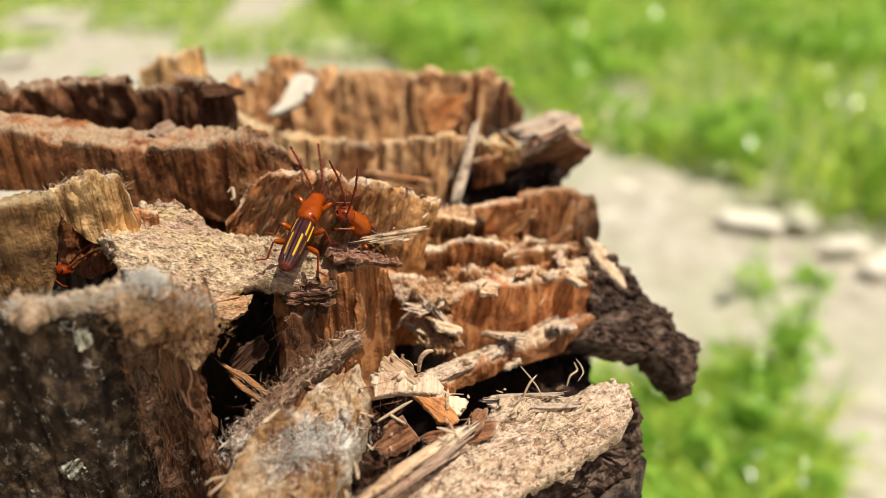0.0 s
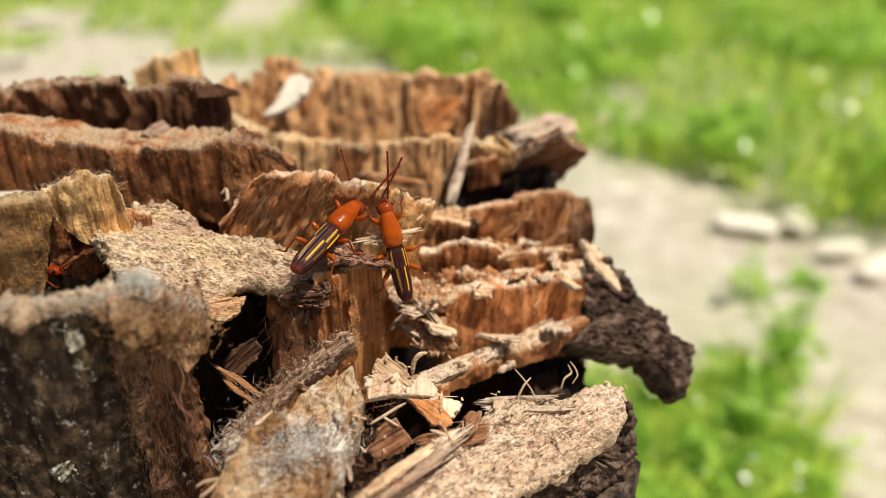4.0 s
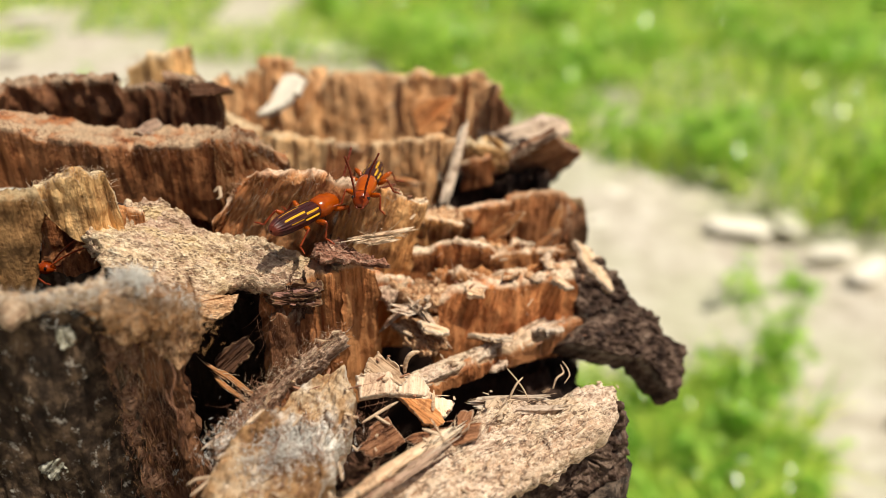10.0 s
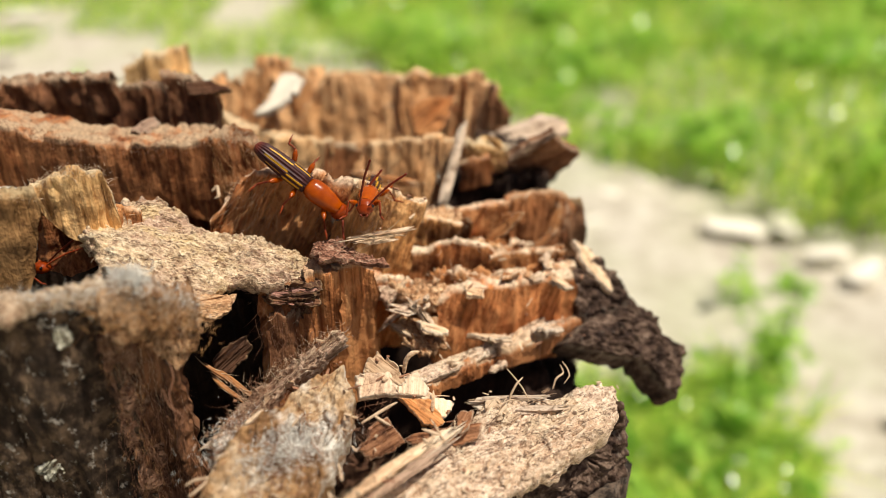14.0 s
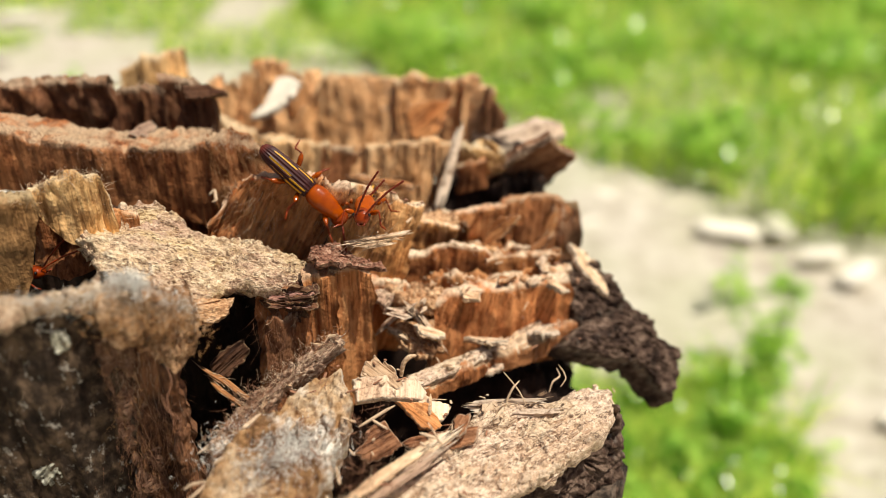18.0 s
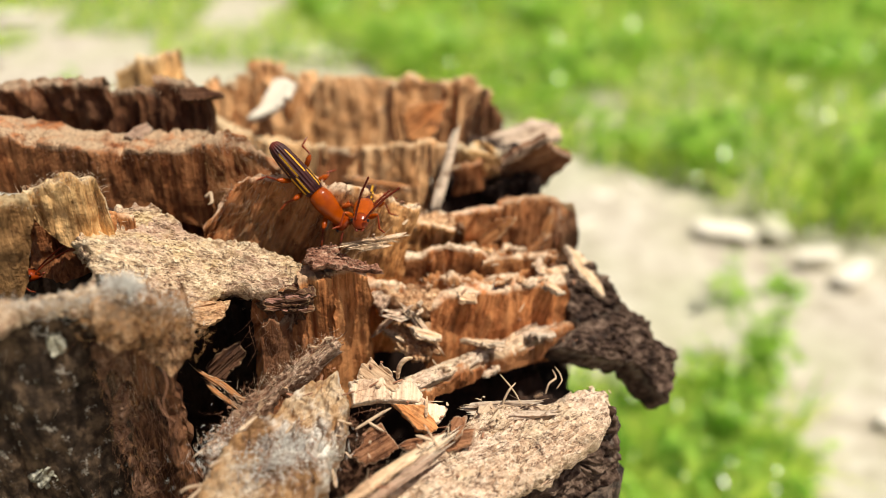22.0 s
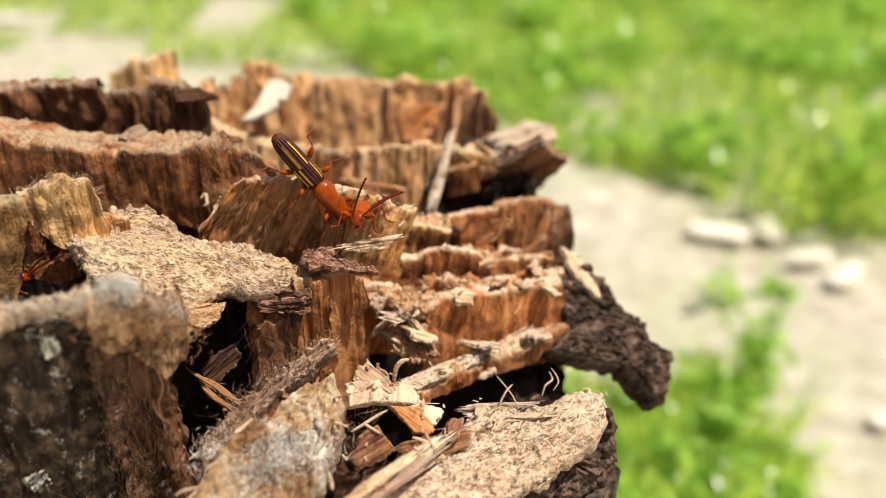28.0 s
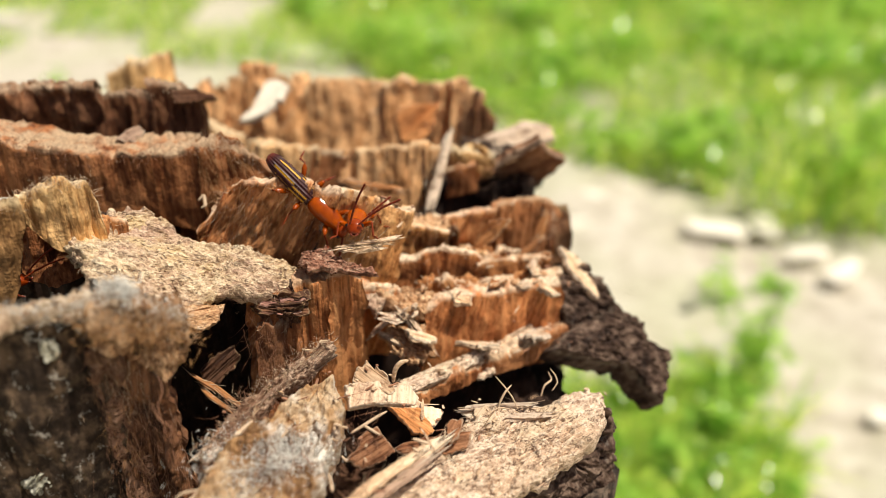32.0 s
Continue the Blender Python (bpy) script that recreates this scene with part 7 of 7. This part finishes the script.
RIVAL_PATH = [
    (0, pose(-0.01729, 0.12918, 0.30025, -63.2, -50.5, -116.0)), (0.5, pose(-0.01645, 0.12887, 0.29985, -47.3, -44.3, -137.2)),
    (1, pose(-0.01780, 0.12890, 0.30071, -46.1, -41.6, -148.2)), (1.5, pose(-0.01979, 0.12908, 0.30168, -51.1, -46.4, -151.7)),
    (2, pose(-0.01732, 0.12874, 0.30141, -50.9, -47.4, -160.8)), (2.5, pose(-0.01587, 0.12717, 0.29938, -49.8, -50.5, -171.0)),
    (3, pose(-0.01429, 0.12461, 0.29895, -29.6, -50.3, 146.0)), (3.5, pose(-0.00993, 0.12437, 0.29773, -1.2, -66.8, 95.6)),
    (5.5, pose(-0.01285, 0.13336, 0.30616, -23.6, -26.2, -121.5)), (6, pose(-0.01235, 0.13356, 0.30615, -11.9, -24.3, -111.1)),
    (6.5, pose(-0.01368, 0.13468, 0.30662, -8.2, -21.5, -98.4)), (7, pose(-0.01563, 0.13568, 0.30757, -3.5, -7.4, -97.8)),
    (7.5, pose(-0.01522, 0.13508, 0.30672, -3.6, -4.2, -100.1)), (8, pose(-0.01531, 0.13501, 0.30661, -3.5, -1.9, -99.5)),
    (8.5, pose(-0.01532, 0.13517, 0.30712, -3.1, -3.2, -96.1)), (9, pose(-0.01528, 0.13469, 0.30713, -2.9, -4.6, -96.4)),
    (9.5, pose(-0.01451, 0.13446, 0.30697, -2.8, -7.1, -96.0)), (10, pose(-0.01422, 0.13461, 0.30793, -2.7, -3.2, -95.8)),
    (10.5, pose(-0.01486, 0.13408, 0.30735, -3.3, 1.9, -99.7)), (11, pose(-0.01559, 0.13387, 0.30703, -4.3, -1.4, -117.1)),
    (11.5, pose(-0.01543, 0.13364, 0.30588, -3.9, -6.6, -115.5)), (12, pose(-0.01380, 0.13376, 0.30600, -3.1, -9.0, -94.1)),
    (12.5, pose(-0.01424, 0.13482, 0.30660, -2.3, -10.0, -90.8)), (13, pose(-0.01388, 0.13440, 0.30558, -1.8, -9.2, -94.9)),
    (13.5, pose(-0.01400, 0.13457, 0.30540, -1.6, -11.3, -92.0)), (14, pose(-0.01388, 0.13460, 0.30551, -1.5, -8.3, -92.4)),
    (14.5, pose(-0.01404, 0.13433, 0.30552, -1.3, -8.6, -91.1)), (16.5, pose(-0.01363, 0.13511, 0.30579, -0.7, -7.9, -90.2)),
    (17, pose(-0.01392, 0.13488, 0.30500, -0.8, -12.3, -91.0)), (17.5, pose(-0.01383, 0.13453, 0.30470, -0.4, -9.5, -91.2)),
    (18, pose(-0.01406, 0.13431, 0.30452, -0.2, -9.0, -91.9)), (19, pose(-0.01403, 0.13422, 0.30427, -0.1, -5.6, -92.6)),
    (20, pose(-0.01381, 0.13449, 0.30435, -0.1, -5.6, -92.7)), (21, pose(-0.01355, 0.13434, 0.30444, -0.1, -5.6, -92.8)),
    (22, pose(-0.01355, 0.13437, 0.30435, -0.3, -5.6, -92.8)), (23, pose(-0.01349, 0.13483, 0.30426, -0.4, -5.6, -92.9)),
    (24, pose(-0.01335, 0.13481, 0.30436, -0.1, -5.5, -93.0)), (25, pose(-0.01328, 0.13429, 0.30458, -0.3, -5.5, -93.0)),
    (25.5, pose(-0.01314, 0.13440, 0.30440, -0.1, -6.4, -92.5)), (27.5, pose(-0.01341, 0.13495, 0.30369, 0.5, -10.8, -93.4)),
    (28, pose(-0.01335, 0.13506, 0.30364, 0.8, -14.1, -92.9)), (28.5, pose(-0.01332, 0.13494, 0.30381, 0.6, -14.4, -92.5)),
    (29, pose(-0.01350, 0.13488, 0.30382, 0.2, -14.1, -92.5)), (30, pose(-0.01404, 0.13496, 0.30283, -0.5, -15.3, -91.6)),
    (30.5, pose(-0.01435, 0.13508, 0.30238, -0.6, -16.0, -91.8)), (31, pose(-0.01485, 0.13534, 0.30233, -0.5, -16.6, -90.7)),
    (31.5, pose(-0.01405, 0.13559, 0.30275, -0.4, -15.8, -90.0)), (32, pose(-0.01394, 0.13493, 0.30222, -0.3, -15.3, -90.7)),
]
FEELER_UP = [
    (0, pose(0.00900, 0.00090, -0.00100, 0.0, -35.4, 50.8)), (0.5, pose(0.00900, 0.00090, -0.00100, 0.0, -27.3, 55.3)),
    (1, pose(0.00900, 0.00090, -0.00100, 0.0, -27.1, 22.9)), (1.5, pose(0.00900, 0.00090, -0.00100, 0.0, -17.8, 54.0)),
    (2, pose(0.00900, 0.00090, -0.00100, 0.0, -17.6, 43.0)), (2.5, pose(0.00900, 0.00090, -0.00100, 0.0, -25.5, 37.9)),
    (3, pose(0.00900, 0.00090, -0.00100, 0.0, -22.8, 52.3)), (3.5, pose(0.00900, 0.00090, -0.00100, 0.0, -45.1, 57.4)),
    (5.5, pose(0.00900, 0.00090, -0.00100, 0.0, -25.2, 57.0)), (6, pose(0.00900, 0.00090, -0.00100, 0.0, -35.7, 55.0)),
    (6.5, pose(0.00900, 0.00090, -0.00100, 0.0, -40.2, 56.9)), (7, pose(0.00900, 0.00090, -0.00100, 0.0, -40.3, 59.2)),
    (8, pose(0.00900, 0.00090, -0.00100, 0.0, -55.1, 55.7)), (9, pose(0.00900, 0.00090, -0.00100, 0.0, -44.9, 74.7)),
    (9.5, pose(0.00900, 0.00090, -0.00100, 0.0, -44.1, 80.7)), (10, pose(0.00900, 0.00090, -0.00100, 0.0, -55.5, 27.8)),
    (10.5, pose(0.00900, 0.00090, -0.00100, 0.0, -55.0, 90.0)), (11, pose(0.00900, 0.00090, -0.00100, 0.0, -60.9, 54.5)),
    (11.5, pose(0.00900, 0.00090, -0.00100, 0.0, -52.2, 86.9)), (12, pose(0.00900, 0.00090, -0.00100, 0.0, -49.8, 90.0)),
    (12.5, pose(0.00900, 0.00090, -0.00100, 0.0, -50.9, 76.1)), (13, pose(0.00900, 0.00090, -0.00100, 0.0, -44.0, 80.0)),
    (13.5, pose(0.00900, 0.00090, -0.00100, 0.0, -32.2, 57.0)), (14, pose(0.00900, 0.00090, -0.00100, 0.0, -27.3, 90.0)),
    (14.5, pose(0.00900, 0.00090, -0.00100, 0.0, -27.7, 90.0)), (16.5, pose(0.00900, 0.00090, -0.00100, 0.0, -27.6, 90.0)),
    (17, pose(0.00900, 0.00090, -0.00100, 0.0, -27.9, 90.0)), (17.5, pose(0.00900, 0.00090, -0.00100, 0.0, -26.5, 90.0)),
    (18, pose(0.00900, 0.00090, -0.00100, 0.0, -26.4, 89.7)), (19, pose(0.00900, 0.00090, -0.00100, 0.0, -26.1, 90.0)),
    (20, pose(0.00900, 0.00090, -0.00100, 0.0, -26.1, 90.0)), (21, pose(0.00900, 0.00090, -0.00100, 0.0, -24.4, 79.8)),
    (22, pose(0.00900, 0.00090, -0.00100, 0.0, -25.1, 90.0)), (23, pose(0.00900, 0.00090, -0.00100, 0.0, -25.7, 90.0)),
    (24, pose(0.00900, 0.00090, -0.00100, 0.0, -26.2, 90.0)), (25, pose(0.00900, 0.00090, -0.00100, 0.0, -25.9, 90.0)),
    (25.5, pose(0.00900, 0.00090, -0.00100, 0.0, -25.6, 89.9)), (27.5, pose(0.00900, 0.00090, -0.00100, 0.0, -24.7, 89.4)),
    (28, pose(0.00900, 0.00090, -0.00100, 0.0, -23.8, 77.7)), (28.5, pose(0.00900, 0.00090, -0.00100, 0.0, -24.0, 81.8)),
    (29, pose(0.00900, 0.00090, -0.00100, 0.0, -23.8, 90.0)), (30, pose(0.00900, 0.00090, -0.00100, 0.0, -24.3, 75.1)),
    (30.5, pose(0.00900, 0.00090, -0.00100, 0.0, -25.2, 90.0)), (31, pose(0.00900, 0.00090, -0.00100, 0.0, -22.3, 76.5)),
    (31.5, pose(0.00900, 0.00090, -0.00100, 0.0, -24.2, 82.1)), (32, pose(0.00900, 0.00090, -0.00100, 0.0, -24.1, 83.1)),
]
FEELER_DOWN = [
    (0, pose(0.00900, -0.00090, -0.00100, 0.0, -42.3, 26.9)), (0.5, pose(0.00900, -0.00090, -0.00100, 0.0, -37.2, 9.5)),
    (1, pose(0.00900, -0.00090, -0.00100, 0.0, -31.3, -34.2)), (1.5, pose(0.00900, -0.00090, -0.00100, 0.0, -30.2, 24.4)),
    (2, pose(0.00900, -0.00090, -0.00100, 0.0, -20.3, 33.0)), (2.5, pose(0.00900, -0.00090, -0.00100, 0.0, -28.3, 27.3)),
    (3, pose(0.00900, -0.00090, -0.00100, 0.0, -27.8, 19.8)), (3.5, pose(0.00900, -0.00090, -0.00100, 0.0, -45.2, -15.3)),
    (5.5, pose(0.00900, -0.00090, -0.00100, 0.0, -32.0, -23.2)), (6, pose(0.00900, -0.00090, -0.00100, 0.0, -41.0, 30.6)),
    (6.5, pose(0.00900, -0.00090, -0.00100, 0.0, -49.6, 8.9)), (7, pose(0.00900, -0.00090, -0.00100, 0.0, -43.6, -9.1)),
    (8, pose(0.00900, -0.00090, -0.00100, 0.0, -63.5, -13.8)), (9, pose(0.00900, -0.00090, -0.00100, 0.0, -58.7, -18.4)),
    (10, pose(0.00900, -0.00090, -0.00100, 0.0, -29.1, -40.6)), (11, pose(0.00900, -0.00090, -0.00100, 0.0, 5.2, -43.7)),
    (12, pose(0.00900, -0.00090, -0.00100, 0.0, 26.0, -68.8)), (13, pose(0.00900, -0.00090, -0.00100, 0.0, 23.1, -59.9)),
    (14, pose(0.00900, -0.00090, -0.00100, 0.0, 5.7, -50.2)), (16.5, pose(0.00900, -0.00090, -0.00100, 0.0, 5.5, -50.2)),
    (17, pose(0.00900, -0.00090, -0.00100, 0.0, 5.4, -50.5)), (18, pose(0.00900, -0.00090, -0.00100, 0.0, 3.1, -40.9)),
    (20, pose(0.00900, -0.00090, -0.00100, 0.0, 5.7, -55.5)), (22, pose(0.00900, -0.00090, -0.00100, 0.0, 4.5, -52.0)),
    (24, pose(0.00900, -0.00090, -0.00100, 0.0, 4.7, -51.3)), (25.5, pose(0.00900, -0.00090, -0.00100, 0.0, 6.3, -60.3)),
    (27.5, pose(0.00900, -0.00090, -0.00100, 0.0, 4.9, -55.9)), (29, pose(0.00900, -0.00090, -0.00100, 0.0, 3.2, -50.0)),
    (30, pose(0.00900, -0.00090, -0.00100, 0.0, 4.7, -54.1)), (31, pose(0.00900, -0.00090, -0.00100, 0.0, 10.3, -54.9)),
    (32, pose(0.00900, -0.00090, -0.00100, 0.0, 9.1, -54.2)),
]
# seconds, rise and turn of the rival's antennae
RIVAL_FEELER_UP = [
    (0, -34.8, -36), (1, -54.1, -65.6), (2, -54.7, -81.1), (3, -33.4, -118.9), (3.5, -16.8, -68.5),
    (5.5, -59.6, 15), (7, -61.9, 73.9), (9, -69.9, 78.5), (10, -76, 79.7), (12, -52.5, 68.5),
    (14, -46, 86.4), (18, -45.1, 95.3), (21, -46.1, 81.4), (24, -51.8, 104.1), (28, -35.1, 79.6),
    (30, -33.6, 84.4), (32, -35.3, 76.4),
]
RIVAL_FEELER_DOWN = [
    (0, -5.2, -33.7), (1, -23.5, -42.6), (2, -21.4, -40.7), (3, -29.6, -31), (3.5, -20.2, -14.3),
    (5.5, -44.4, -6.9), (7, -68, -12), (9, -74, -22), (10, -72, -24), (12, -74, 0),
    (14, -76, 50), (18, -66.1, 80), (21, -74, 56), (24, -70, 85), (28, -59.7, 37.3),
    (30, -58.8, 49.6), (32, -62.3, 41),
]


def sway(ob, seed, amount, step=1.0):
    """Small restless turns of a limb about its joint, in its beetle's space."""
    rnd = random.Random(seed)
    home = ob.matrix_basis.copy()
    rows, t = [], 0.0
    while t < 32.0:
        rows.append((t, home @ pose(0, 0, 0, rnd.uniform(-amount, amount) * 0.5, rnd.uniform(-amount, amount) * 0.6, rnd.uniform(-amount, amount))))
        t += step * rnd.uniform(0.7, 1.4)
    rows.append((32.0, home))
    walk(ob, rows)


def motions():
    walk(striped, STRIPED_PATH)
    walk(rival, RIVAL_PATH)
    home = pose(-0.0758, 0.1186, 0.2966, 0, -17, 6)
    walk(hider, [(0, home), (12, home), (18, home @ pose(-0.0006, 0, 0)), (26, home @ pose(-0.0012, 0, 0, 0, 0, 3)), (32, home @ pose(-0.0016, 0, 0, 0, 0, 4))])
    walk(striped_feelers[0], FEELER_UP)
    walk(striped_feelers[1], FEELER_DOWN)
    for i, ob in enumerate(striped_legs):
        sway(ob, 10 + i, 14)
    for i, ob in enumerate(rival_legs):
        sway(ob, 30 + i, 14)
    for ob, rows in zip(rival_feelers, (RIVAL_FEELER_UP, RIVAL_FEELER_DOWN)):
        root = ob.matrix_basis.translation.copy()
        walk(ob, [(t, Matrix.Translation(root) @ pose(0, 0, 0, 0, rise, turn)) for t, rise, turn in rows])
    for i, ob in enumerate(hider_feelers):
        sway(ob, 60 + i, 16, 1.5)


motions()
